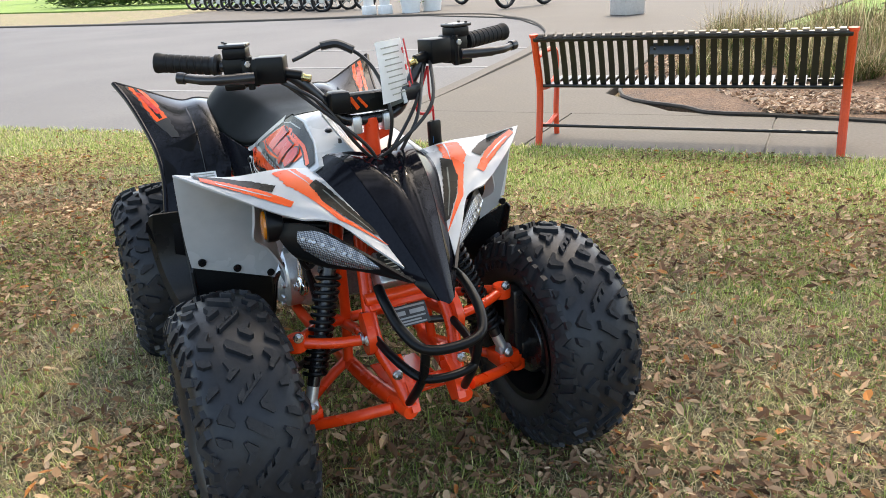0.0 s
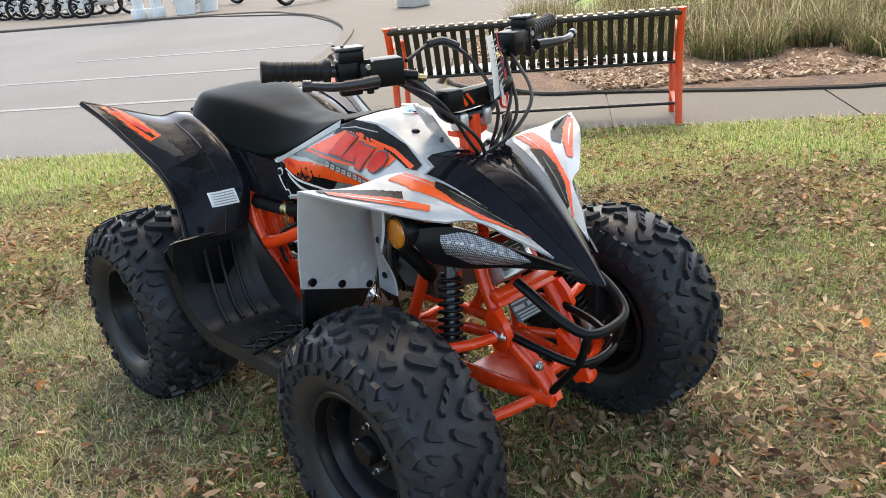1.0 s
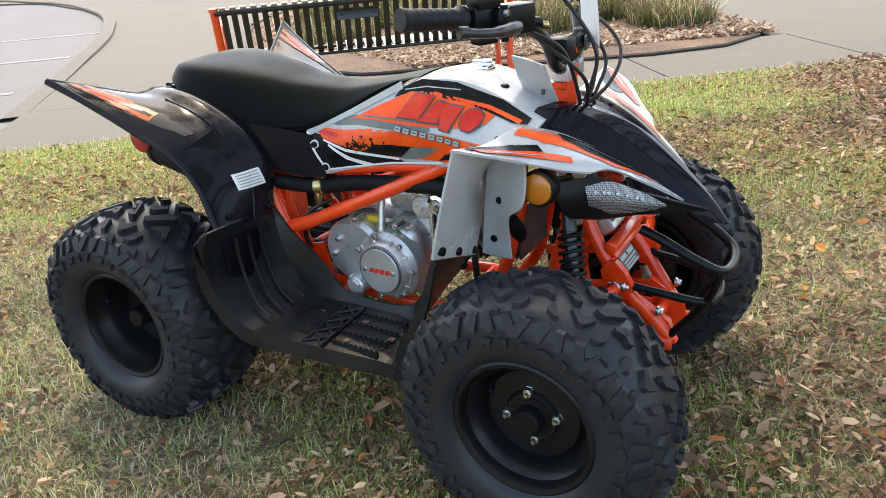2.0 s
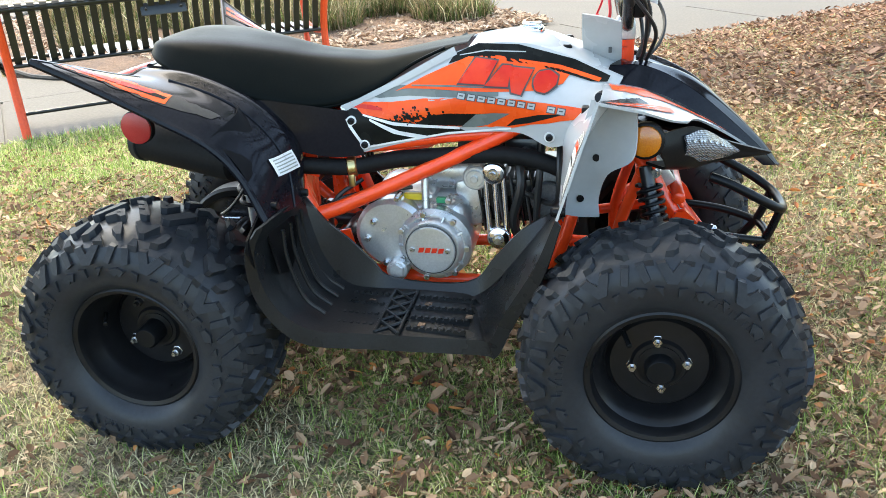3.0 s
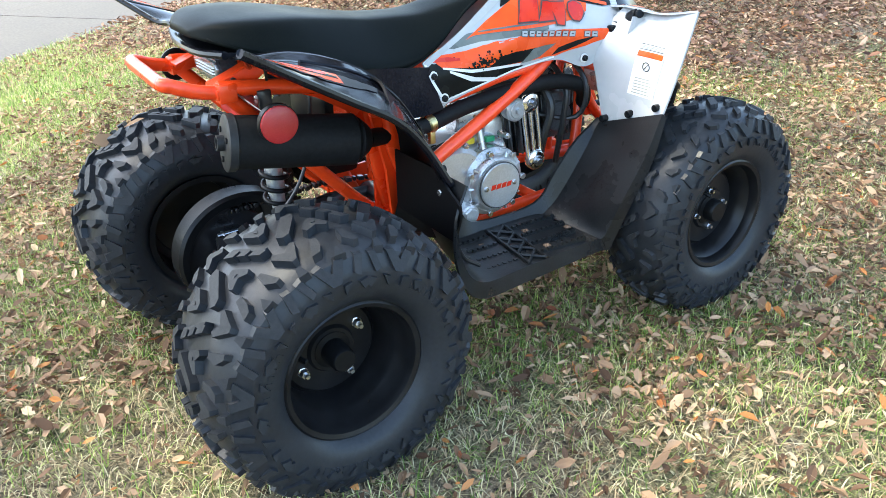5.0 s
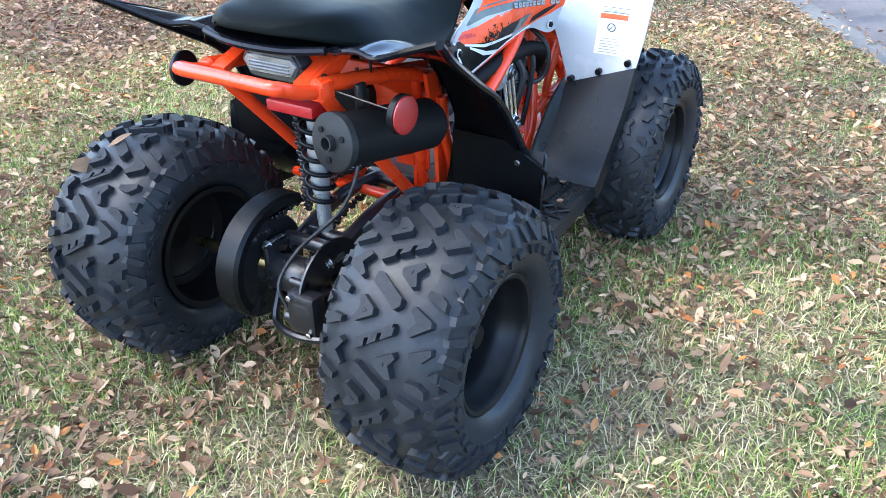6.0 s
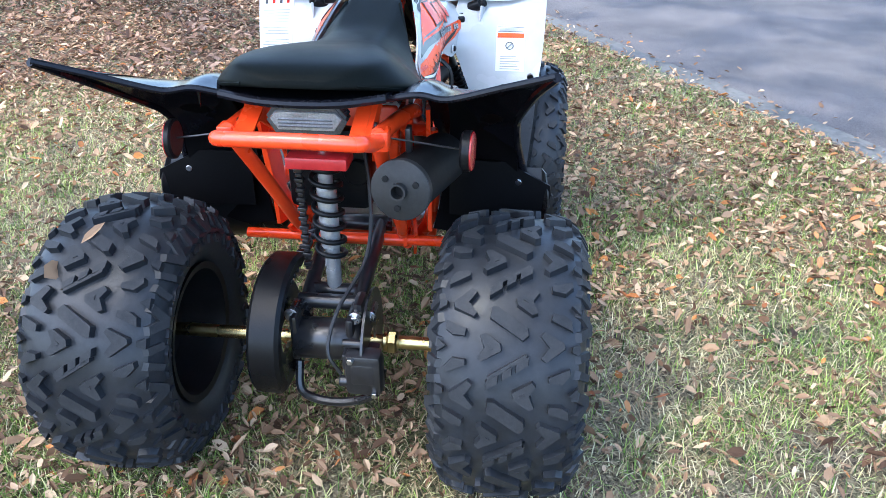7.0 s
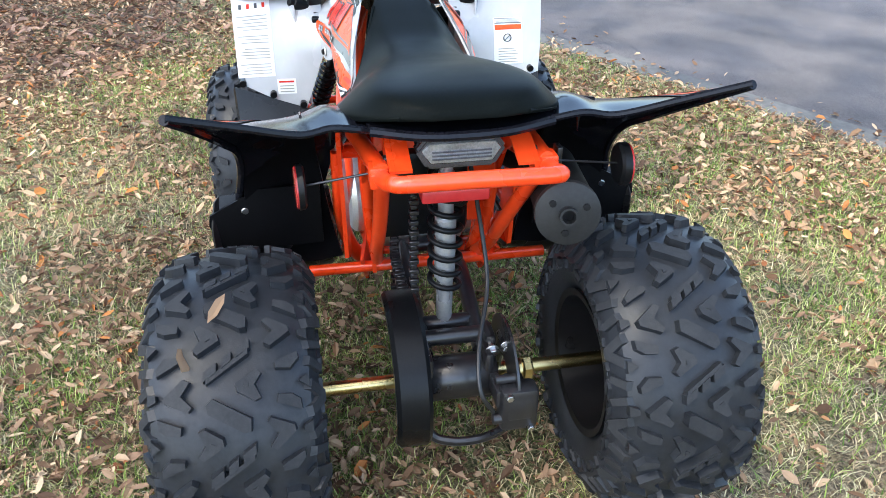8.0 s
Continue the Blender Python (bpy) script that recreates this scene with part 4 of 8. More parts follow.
def rim_mesh(rim_r, width, disc, hub):
    """Dished steel rim; the open side is at -y."""
    h = width / 2
    bm = bmesh.new()
    prof = [(rim_r + 0.003, -h * 0.66), (rim_r + 0.007, -h * 0.79), (rim_r + 0.003, -h * 0.815), (rim_r - 0.004, -h * 0.79), (rim_r - 0.008, -h * 0.70), (rim_r - 0.009, -h * 0.56), (rim_r - 0.018, -h * 0.46), (rim_r - 0.022, -h * 0.3),
            (rim_r - 0.026, disc + 0.012), (rim_r - 0.036, disc), (hub + 0.012, disc - 0.002), (hub + 0.008, disc - 0.008), (hub, disc - 0.008), (hub, disc + 0.004), (rim_r - 0.030, disc + 0.008), (rim_r - 0.012, disc + 0.02), (rim_r - 0.008, h * 0.6), (rim_r - 0.004, h * 0.88), (rim_r + 0.008, h * 0.9), (rim_r + 0.004, h * 0.8)]
    lathe(bm, prof, None, 56)
    return finish(bm, RIM_BLACK, 40)


def add_wheel(name, x, y, z, tyre, rim, disc, hub, lug_r, lugs, turn, rim_r, label, reach, dull=-1):
    s = 1 if y > 0 else -1
    w = part(name, rim, None, quad, label)
    w.matrix_local = pose(x, y, z, 0, 0, 180 if s > 0 else 0)
    t = part("tyre", tyre, None, w, "knobbly black all-terrain tyre")
    t.rotation_euler.y = turn
    bm = bmesh.new()
    lathe(bm, [(0, disc - reach), (hub * 0.60, disc - reach), (hub * 0.70, disc - reach + 0.004), (hub * 0.74, disc - 0.012), (hub * 1.05, disc - 0.010), (hub * 1.08, disc + 0.004), (0, disc + 0.004)], None, 28)
    part("hub_cap", bm, MATTE_BLACK, w)
    for k in range(lugs):
        a = turn + 2 * math.pi * k / lugs
        bm = bmesh.new()
        c = (lug_r * math.cos(a), disc, lug_r * math.sin(a))
        lathe(bm, [(0, -0.018), (0.004, -0.018), (0.0045, -0.010), (0.0075, -0.010), (0.0085, -0.002), (0.0105, -0.001), (0.0105, 0.001), (0, 0.001)], Matrix.Translation(c), 6)
        # the nut whose number is given last is coloured black, the others zinc
        part("lug_nut", bm, BLACK_STEEL if k == dull else ZINC, w)
    bm = bmesh.new()
    a = turn + 2.2
    p = Vector((math.cos(a), 0, math.sin(a)))
    rod(bm, p * (rim_r - 0.026) + Vector((0, -0.035, 0)), p * (rim_r - 0.040) + Vector((0, -0.062, 0)), 0.0045, 8)
    part("valve", bm, MATTE_BLACK, w)


R_REAR, R_FRONT, RIM = 0.238, 0.238, 0.114
rear_tyre, front_tyre = tyre_mesh(R_REAR, 0.224, RIM, 11), tyre_mesh(R_FRONT, 0.168, RIM, 11)
rear_rim, front_rim = rim_mesh(RIM, 0.224, -0.004, 0.030), rim_mesh(RIM, 0.168, -0.018, 0.034)
for s in (-1, 1):
    add_wheel("rear_wheel", 0.0, -0.308 if s < 0 else 0.324, 0.216, rear_tyre, rear_rim, -0.004, 0.030, 0.058, 4, 0.50, RIM, "rear wheel with wide knobbly tyre and black steel rim", 0.050, 1)
    add_wheel("front_wheel", 0.900, s * 0.322, 0.216, front_tyre, front_rim, -0.018, 0.034, 0.043, 4, 0.12, RIM, "front wheel with knobbly tyre and black steel rim", 0.032)

# a pale paint dab on the outer shoulder of each right tyre
for ob in list(quad.children):
    if "wheel" in ob.name and ob.matrix_local.translation.y < 0:
        is_rear = ob.name.startswith("rear_wheel")
        bm = bmesh.new()
        rr = random.Random(4 if is_rear else 5)
        centre = Vector((0.005, -0.1135, 0.188)) if is_rear else Vector((-0.070, -0.0850, 0.184))
        for k in range(7):
            c = centre + Vector((rr.uniform(-0.007, 0.007), rr.uniform(-0.0005, 0.0005), rr.uniform(-0.006, 0.006)))
            lathe(bm, [(0, -0.0030), (rr.uniform(0.002, 0.0045), -0.0024), (0.002, 0.004)], Matrix.Translation(c), 7)
        part("paint_dab", bm, WHITE_DECAL, ob, "dab of white marking paint")

# moulded tyre size on the outer sidewall of the right wheels
def sidewall_text(words, wheel, q, out, first, step, size):
    for k, ch in enumerate(words):
        curve = bpy.data.curves.new("letter", 'FONT')
        curve.body, curve.size, curve.extrude, curve.align_x, curve.offset = ch, size, 0.0012, 'CENTER', 0.0004
        tmp = bpy.data.objects.new("letter", curve)
        me = bpy.data.meshes.new_from_object(tmp)
        bpy.data.objects.remove(tmp)
        bpy.data.curves.remove(curve)
        a = first - k * step
        m = Matrix(((math.sin(a), math.cos(a), 0, q * math.cos(a)), (0, -0.45, -1, -out), (-math.cos(a), math.sin(a), 0, q * math.sin(a)), (0, 0, 0, 1)))
        me.transform(m)
        me.materials.clear()
        me.materials.append(WORN_RUBBER)
        part("size_letter", me, None, wheel)


for ob in list(quad.children):
    if ob.name.startswith("rear_wheel") and ob.matrix_local.translation.y < 0:
        sidewall_text("AT19X9.50-8", ob, 0.143, 0.1108, 1.62, 0.105, 0.020)

# frame of welded tubes
bm = bmesh.new()
for s in (-1, 1):
    tube(bm, [yz(*p, s) for p in ((0.262, 0.168, 0.372), (0.45, 0.15, 0.456), (0.615, 0.118, 0.532), (0.73, 0.06, 0.60))], 0.0135)
    tube(bm, [yz(*p, s) for p in ((0.238, 0.160, 0.50), (0.242, 0.162, 0.44), (0.262, 0.166, 0.37), (0.29, 0.155, 0.29), (0.31, 0.13, 0.238))], 0.0125)
    tube(bm, [yz(*p, s) for p in ((0.615, 0.118, 0.528), (0.50, 0.13, 0.520), (0.36, 0.135, 0.50), (0.245, 0.14, 0.50))], 0.011)
    tube(bm, [yz(*p, s) for p in ((0.29, 0.11, 0.240), (0.45, 0.118, 0.228), (0.62, 0.115, 0.232), (0.75, 0.10, 0.235), (0.96, 0.065, 0.225))], 0.0125)
    tube(bm, [yz(*p, s) for p in ((0.73, 0.055, 0.60), (0.735, 0.08, 0.45), (0.70, 0.112, 0.30), (0.66, 0.115, 0.235))], 0.012)
    tube(bm, [yz(*p, s) for p in ((0.29, 0.13, 0.515), (0.15, 0.125, 0.556), (0.0, 0.112, 0.578), (-0.03, 0.11, 0.582))], 0.0125)
    tube(bm, [yz(*p, s) for p in ((-0.02, 0.108, 0.572), (0.12, 0.10, 0.42), (0.262, 0.098, 0.268))], 0.0115)
    tube(bm, [yz(*p, s) for p in ((0.226, 0.112, 0.530), (0.236, 0.110, 0.42), (0.250, 0.106, 0.33), (0.272, 0.102, 0.262))], 0.0125)
    prism(bm, [(0.05, 0.572), (0.16, 0.566), (0.262, 0.552), (0.262, 0.43), (0.225, 0.44), (0.195, 0.500), (0.13, 0.540)], s * 0.112, s * 0.118)
    prism(bm, [(0.200, 0.545), (0.232, 0.545), (0.258, 0.42), (0.262, 0.30), (0.236, 0.30), (0.230, 0.40)], s * 0.148, s * 0.156)
    prism(bm, [(0.232, 0.36), (0.258, 0.36), (0.285, 0.262), (0.232, 0.268)], s * 0.100, s * 0.107)
    prism(bm, [(0.225, 0.30), (0.30, 0.33), (0.315, 0.25), (0.275, 0.225)], s * 0.128, s * 0.122)
    tube(bm, [yz(*p, s) for p in ((0.842, 0.058, 0.50), (0.862, 0.064, 0.43), (0.922, 0.074, 0.335), (0.972, 0.056, 0.270), (1.004, 0.048, 0.228))], 0.0125)
    tube(bm, [yz(*p, s) for p in ((0.76, 0.096, 0.232), (0.88, 0.078, 0.226), (1.008, 0.050, 0.222))], 0.0150)
    tube(bm, [yz(*p, s) for p in ((0.75, 0.06, 0.57), (0.83, 0.10, 0.485), (0.86, 0.115, 0.462))], 0.011)
    tube(bm, [yz(*p, s) for p in ((0.922, 0.085, 0.335), (0.82, 0.09, 0.32), (0.72, 0.10, 0.30))], 0.0105)
    tube(bm, [yz(*p, s) for p in ((0.80, 0.095, 0.24), (0.80, 0.09, 0.33), (0.84, 0.10, 0.46))], 0.0105)
    prism(bm, [(0.893, 0.362), (0.902, 0.378), (0.918, 0.382), (0.936, 0.364), (0.948, 0.340), (0.944, 0.318), (0.930, 0.306), (0.912, 0.306), (0.900, 0.322)], s * 0.078, s * 0.092)
    prism(bm, [(0.94, 0.30), (1.0, 0.262), (1.015, 0.222), (0.985, 0.205), (0.95, 0.24)], s * 0.036, s * 0.050)
for x, z, w in ((0.262, 0.262, 0.11), (0.36, 0.236, 0.17), (0.60, 0.232, 0.115), (0.97, 0.25, 0.055), (0.84, 0.462, 0.118), (0.245, 0.495, 0.155), (0.905, 0.40, 0.08)):
    rod(bm, (x, -w, z), (x, w, z), 0.0115)
prism(bm, [(-0.05, 0.212), (0.05, 0.212), (0.05, 0.217), (-0.05, 0.217)], 0.80, 0.94, "yz")
block(bm, (0.905, 0, 0.392), (0.008, 0.15, 0.030), 0.003, Matrix.Rotation(radians(-36), 4, 'Y'))
block(bm, (0.20, 0, 0.50), (0.012, 0.20, 0.10), 0.004)
rod(bm, (0.228, -0.245, 0.285), (0.228, 0.245, 0.285), 0.010)
prism(bm, [(-0.125, 0.35), (-0.052, 0.35), (-0.052, 0.47), (-0.09, 0.50), (-0.125, 0.50)], 0.244, 0.249, "yz")
part("frame", bm, ORANGE, quad, "orange welded tube frame", sharp=50)

bm = bmesh.new()
tube(bm, [(-0.045, -0.111, 0.598), (-0.085, -0.108, 0.608), (-0.114, -0.104, 0.620), (-0.127, -0.092, 0.624), (-0.124, 0, 0.624), (-0.117, 0.088, 0.621), (-0.104, 0.101, 0.617), (-0.080, 0.107, 0.607), (-0.045, 0.111, 0.598)], 0.0112, 12, 6)
part("grab_bar", bm, ORANGE, quad, "orange looped rear grab bar", sharp=50)
for s in (-1, 1):
    bm = bmesh.new()
    block(bm, yz(-0.036, 0.113, 0.598, s), (0.030, 0.024, 0.030), 0.003)
    block(bm, yz(-0.052, 0.118, 0.598, s), (0.004, 0.012, 0.016), 0.001)
    part("bar_socket", bm, ORANGE, quad, "square welded socket of the grab bar")
for s in (-1, 1):
    bm = bmesh.new()
    prism(bm, [(-0.034, 0.562), (0.03, 0.575), (0.07, 0.60), (0.058, 0.616), (0.01, 0.598), (-0.034, 0.584)], s * 0.092, s * 0.100)
    part("bar_bracket", bm, ORANGE, quad)
    bm = bmesh.new()
    prism(bm, [(-0.034, 0.580), (0.01, 0.595), (0.058, 0.613), (0.058, 0.617), (0.01, 0.599), (-0.034, 0.584)], s * 0.070, s * 0.0918)
    part("bar_bracket", bm, ORANGE, quad)
    bm = bmesh.new()
    rod(bm, yz(0.0, 0.099, 0.586, s), yz(0.0, 0.104, 0.586, s), 0.006, 12)
    part("bolt", bm, BLACK_STEEL, quad)

# plates and bolts of the frame
for s in (-1, 1):
    for x, ay, z in ((0.920, 0.099, 0.336), (0.275, 0.172, 0.30), (0.86, 0.118, 0.462), (0.985, 0.052, 0.232)):
        bm = bmesh.new()
        rod(bm, yz(x, ay - 0.004, z, s), yz(x, ay + 0.002, z, s), 0.012, 16)
        rod(bm, yz(x, ay, z, s), yz(x, ay + 0.009, z, s), 0.0075, 6)
        part("bolt", bm, ZINC, quad)
for s in (-1, 1):
    for x, ay, z, r in ((0.928, 0.088, 0.337, 0.009), (0.978, 0.060, 0.285, 0.008), (0.915, 0.200, 0.224, 0.009), (0.905, 0.206, 0.360, 0.008)):
        bm = bmesh.new()
        rod(bm, yz(x + 0.004, ay, z, s), yz(x + 0.010, ay, z, s), r * 1.15, 16)
        rod(bm, yz(x + 0.008, ay, z, s), yz(x + 0.016, ay, z, s), r * 0.72, 6)
        part("bolt", bm, ZINC, quad)
tilt = Matrix.Rotation(radians(-36), 4, 'Y')
bm = bmesh.new()
block(bm, (0.909, -0.002, 0.355), (0.003, 0.074, 0.040), 0.0, tilt)
plate = part("rating_plate", bm, INK, quad, "black rating plate with silver unreadable print")
for w, h, y0, up in ((0.068, 0.0035, 0.0, 0.0155), (0.030, 0.008, 0.017, 0.005), (0.028, 0.008, -0.020, 0.005), (0.062, 0.003, 0.0, -0.005), (0.050, 0.003, -0.004, -0.011), (0.060, 0.003, 0.0, -0.0165)):
    bm = bmesh.new()
    block(bm, Vector((0.909, -0.002, 0.355)) + tilt.to_3x3() @ Vector((0.0018, y0, up)), (0.001, w, h), 0.0, tilt)
    part("print_bar", bm, PALE_DECAL, plate)
bm = bmesh.new()
block(bm, (0.862, 0.0, 0.432), (0.050, 0.092, 0.062), 0.006, tilt)
box = part("control_box", bm, ALU, quad, "grey metal box with a dark printed label behind the front tower")
bm = bmesh.new()
block(bm, Vector((0.862, 0.0, 0.432)) + tilt.to_3x3() @ Vector((0.0255, -0.004, 0.004)), (0.001, 0.070, 0.042), 0.0, tilt)
dark = part("dark_label", bm, INK, box)
for k in range(5):
    bm = bmesh.new()
    block(bm, Vector((0.862, 0.0, 0.432)) + tilt.to_3x3() @ Vector((0.0264, -0.006 + 0.003 * (k % 2), 0.019 - 0.0075 * k)), (0.001, 0.054 - 0.006 * (k % 3), 0.002), 0.0, tilt)
    part("print_bar", bm, WHITE_DECAL, dark)

# front suspension
for s in (-1, 1):
    bm = bmesh.new()
    tube(bm, [yz(*p, s) for p in ((0.985, 0.075, 0.225), (0.95, 0.15, 0.205), (0.90, 0.235, 0.182))], 0.0105)
    tube(bm, [yz(*p, s) for p in ((0.79, 0.095, 0.235), (0.82, 0.16, 0.205), (0.885, 0.235, 0.182))], 0.0105)
    block(bm, yz(0.895, 0.205, 0.205, s), (0.05, 0.05, 0.03), 0.006)
    rod(bm, yz(0.89, 0.238, 0.165, s), yz(0.89, 0.238, 0.205, s), 0.019)
    part("lower_arm", bm, ORANGE, quad, "orange lower suspension arm")
    bm = bmesh.new()
    tube(bm, [yz(*p, s) for p in ((0.922, 0.098, 0.335), (0.915, 0.15, 0.338), (0.898, 0.205, 0.345))], 0.0098)
    tube(bm, [yz(*p, s) for p in ((0.80, 0.10, 0.325), (0.83, 0.15, 0.335), (0.890, 0.205, 0.345))], 0.0098)
    rod(bm, yz(0.895, 0.207, 0.33, s), yz(0.895, 0.207, 0.358, s), 0.018)
    part("upper_arm", bm, ORANGE, quad, "orange upper suspension arm")
    bm = bmesh.new()
    block(bm, yz(0.886, 0.245, 0.262, s), (0.045, 0.04, 0.16), 0.012)
    rod(bm, yz(0.884, 0.24, 0.213, s), yz(0.884, 0.315, 0.213, s), 0.028, 18)
    lathe(bm, [(0, 0), (0.062, 0), (0.066, 0.006), (0.066, 0.02), (0.03, 0.026), (0, 0.026)], Matrix.Translation(yz(0.884, 0.262 if s > 0 else 0.288, 0.213, s)), 28)
    tube(bm, [yz(0.885, 0.25, 0.25, s), yz(0.84, 0.2, 0.27, s), yz(0.82, 0.08, 0.29, s)], 0.0075)
    part("knuckle", bm, BLACK_STEEL, quad, "black steering knuckle with brake and tie rod")
    bm = bmesh.new()
    a, b = yz(0.845, 0.116, 0.472, s), yz(0.905, 0.200, 0.222, s)
    d = (b - a).normalized()
    body = bmesh.new()
    rod(body, a, a + d * 0.035, 0.012)
    rod(body, a + d * 0.03, a + d * 0.235, 0.0115)
    rod(bm, b - d * 0.055, b, 0.011)
    rod(bm, b - Vector((0.0, 0.014, 0)), b + Vector((0.0, 0.014, 0)), 0.012)
    damper = part("shock_absorber", bm, ALU, quad, "front coil shock absorber")
    part("damper_body", body, BLACK_STEEL, damper, "black damper body")
    bm = bmesh.new()
    side = d.orthogonal().normalized()
    other = d.cross(side)
    coil = []
    for k in range(14 * 12 + 1):
        f = k / (14 * 12)
        t = 2 * math.pi * 14 * f
        coil.append(a + d * (0.03 + 0.185 * f) + (side * math.cos(t) + other * math.sin(t)) * (0.0205 - 0.001 * f))
    tube(bm, coil, 0.0038, 6, 1, False)
    part("spring", bm, MATTE_BLACK, damper, "black coil spring", sharp=60)

# bumper
bm = bmesh.new()
tube(bm, [(0.955, -0.070, 0.440), (0.992, -0.073, 0.427), (1.045, -0.068, 0.398), (1.082, -0.048, 0.374), (1.09, 0, 0.368), (1.082, 0.048, 0.374), (1.045, 0.068, 0.398), (0.992, 0.073, 0.427), (0.955, 0.070, 0.440)], 0.0085, 12, 5)
tube(bm, [(0.925, -0.075, 0.335), (1.0, -0.068, 0.325), (1.055, -0.05, 0.312), (1.07, -0.022, 0.308), (1.07, 0.022, 0.308), (1.055, 0.05, 0.312), (1.0, 0.068, 0.325), (0.925, 0.075, 0.335)], 0.0075, 10, 5)
for s in (-1, 1):
    tube(bm, [yz(1.083, 0.045, 0.374, s), yz(1.06, 0.046, 0.31, s), yz(1.0, 0.052, 0.232, s)], 0.0075, 10)
part("bumper", bm, MATTE_BLACK, quad, "black tubular front bumper", sharp=60)

# front fenders, their flaps and decals
for s in (-1, 1):
    tip, drop = (0.335, 0.634) if s > 0 else (0.347, 0.646), 0.026 if s > 0 else 0.0
    wing = dense(mirrored([[(0.800, 0.112, 0.622), (0.872, 0.100, 0.606), (0.950, 0.073, 0.563), (1.052, 0.046, 0.494)],
                           [(0.797, 0.170, 0.629), (0.866, 0.146, 0.612), (0.934, 0.114, 0.576), (1.006, 0.086, 0.530)],
                           [(0.792, 0.255, 0.628), (0.857, 0.212, 0.610), (0.912, 0.165, 0.588), (0.954, 0.126, 0.562)],
                           [(0.786, *tip), (0.852, 0.280, 0.616), (0.904, 0.213, 0.584), (0.934, 0.172, 0.571)]], s), 8, 8)
    bm = bmesh.new()
    sheet(bm, wing, -0.004 * s)
    fender = part("front_fender", bm, WHITE, quad, "white front fender with orange and black stripes", sharp=50)
    skin = Skin(wing, (0, 1), (0.3, 0, 1))
    y = lambda pts: [(px, s * py) for px, py in pts]
    for nm, mat, a, b, off, rag in (("orange_stripe", ORANGE_DECAL, [(0.804, 0.140), (0.86, 0.126), (0.915, 0.110)], [(0.810, 0.186), (0.86, 0.176), (0.918, 0.136)], 0.0010, 0.0005),
                                    ("white_slash", WHITE, [(0.808, 0.152), (0.84, 0.145), (0.885, 0.132)], [(0.810, 0.156), (0.84, 0.148), (0.882, 0.133)], 0.0017, 0.0002),
                                    ("black_stripe", BLACK_DECAL, [(0.858, 0.120), (0.90, 0.103), (0.95, 0.080), (0.994, 0.058)], [(0.874, 0.138), (0.915, 0.129), (0.95, 0.107), (0.990, 0.071)], 0.0018, 0.0005),
                                    ("orange_stripe", ORANGE_DECAL, [(0.900, 0.136), (0.95, 0.108), (1.012, 0.054)], [(0.890, 0.154), (0.955, 0.117), (1.008, 0.060)], 0.0014, 0.0004),
                                    ("pale_slash", GREY_DECAL, [(0.89, 0.118), (0.94, 0.096), (0.985, 0.070)], [(0.89, 0.121), (0.94, 0.099), (0.984, 0.072)], 0.0024, 0.0003),
                                    ("black_stripe", BLACK_DECAL, [(0.790, 0.318), (0.797, 0.272), (0.818, 0.228), (0.852, 0.190)], [(0.802, 0.316), (0.820, 0.274), (0.842, 0.238), (0.868, 0.202)], 0.0012, 0.0006),
                                    ("orange_stripe", ORANGE_DECAL, [(0.798, 0.308), (0.822, 0.262), (0.856, 0.218), (0.902, 0.174)], [(0.814, 0.308), (0.848, 0.264), (0.880, 0.222), (0.910, 0.184)], 0.0017, 0.0006),
                                    ("white_slash", WHITE, [(0.822, 0.284), (0.848, 0.246), (0.88, 0.206)], [(0.825, 0.286), (0.851, 0.248), (0.88, 0.208)], 0.0023, 0.0002)):
        bm = bmesh.new()
        ribbon(bm, skin, y(a), y(b), off, 40, rag * 2.2)
        part(nm, bm, mat, fender, normals=False)
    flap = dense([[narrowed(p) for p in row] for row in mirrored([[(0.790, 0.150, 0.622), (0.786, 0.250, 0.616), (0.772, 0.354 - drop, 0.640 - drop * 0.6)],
                           [(0.714, 0.143, 0.556), (0.744, 0.255, 0.558), (0.752, 0.354 - drop, 0.575)],
                           [(0.708, 0.166, 0.485), (0.724, 0.262, 0.490), (0.733, 0.352 - drop, 0.512)],
                           [(0.704, 0.198, 0.402), (0.710, 0.268, 0.428), (0.716, 0.347 - drop, 0.456)]], s)], 7, 7)
    bm = bmesh.new()
    sheet(bm, flap, -0.004 * s)
    flp = part("fender_flap", bm, WHITE, fender, "white inner fender flap with warning labels")
    g = dense(mirrored([[(0.778, 0.200, 0.614), (0.812, 0.215, 0.612), (0.848, 0.232, 0.606)],
                        [(0.764, 0.195, 0.560), (0.805, 0.212, 0.560), (0.850, 0.238, 0.558)],
                        [(0.757, 0.190, 0.523), (0.797, 0.208, 0.523), (0.842, 0.241, 0.523)],
                        [(0.750, 0.185, 0.490), (0.780, 0.198, 0.490), (0.808, 0.214, 0.492)],
                        [(0.742, 0.178, 0.440), (0.766, 0.180, 0.440), (0.795, 0.186, 0.440)],
                        [(0.738, 0.177, 0.405), (0.765, 0.178, 0.402), (0.797, 0.184, 0.405)]], s), 6, 6)
    bm = bmesh.new()
    sheet(bm, g, -0.004 * s)
    tongue = part("fender_tongue", bm, WHITE, fender, "white inner tongue of the fender")
    for bx, by, bz in ((0.789, 0.203, 0.518), (0.764, 0.180, 0.437)):
        bm = bmesh.new()
        rod(bm, yz(bx, by - 0.006, bz, s), yz(bx, by + 0.003, bz, s), 0.0065, 12)
        part("push_rivet", bm, MATTE_BLACK, tongue)
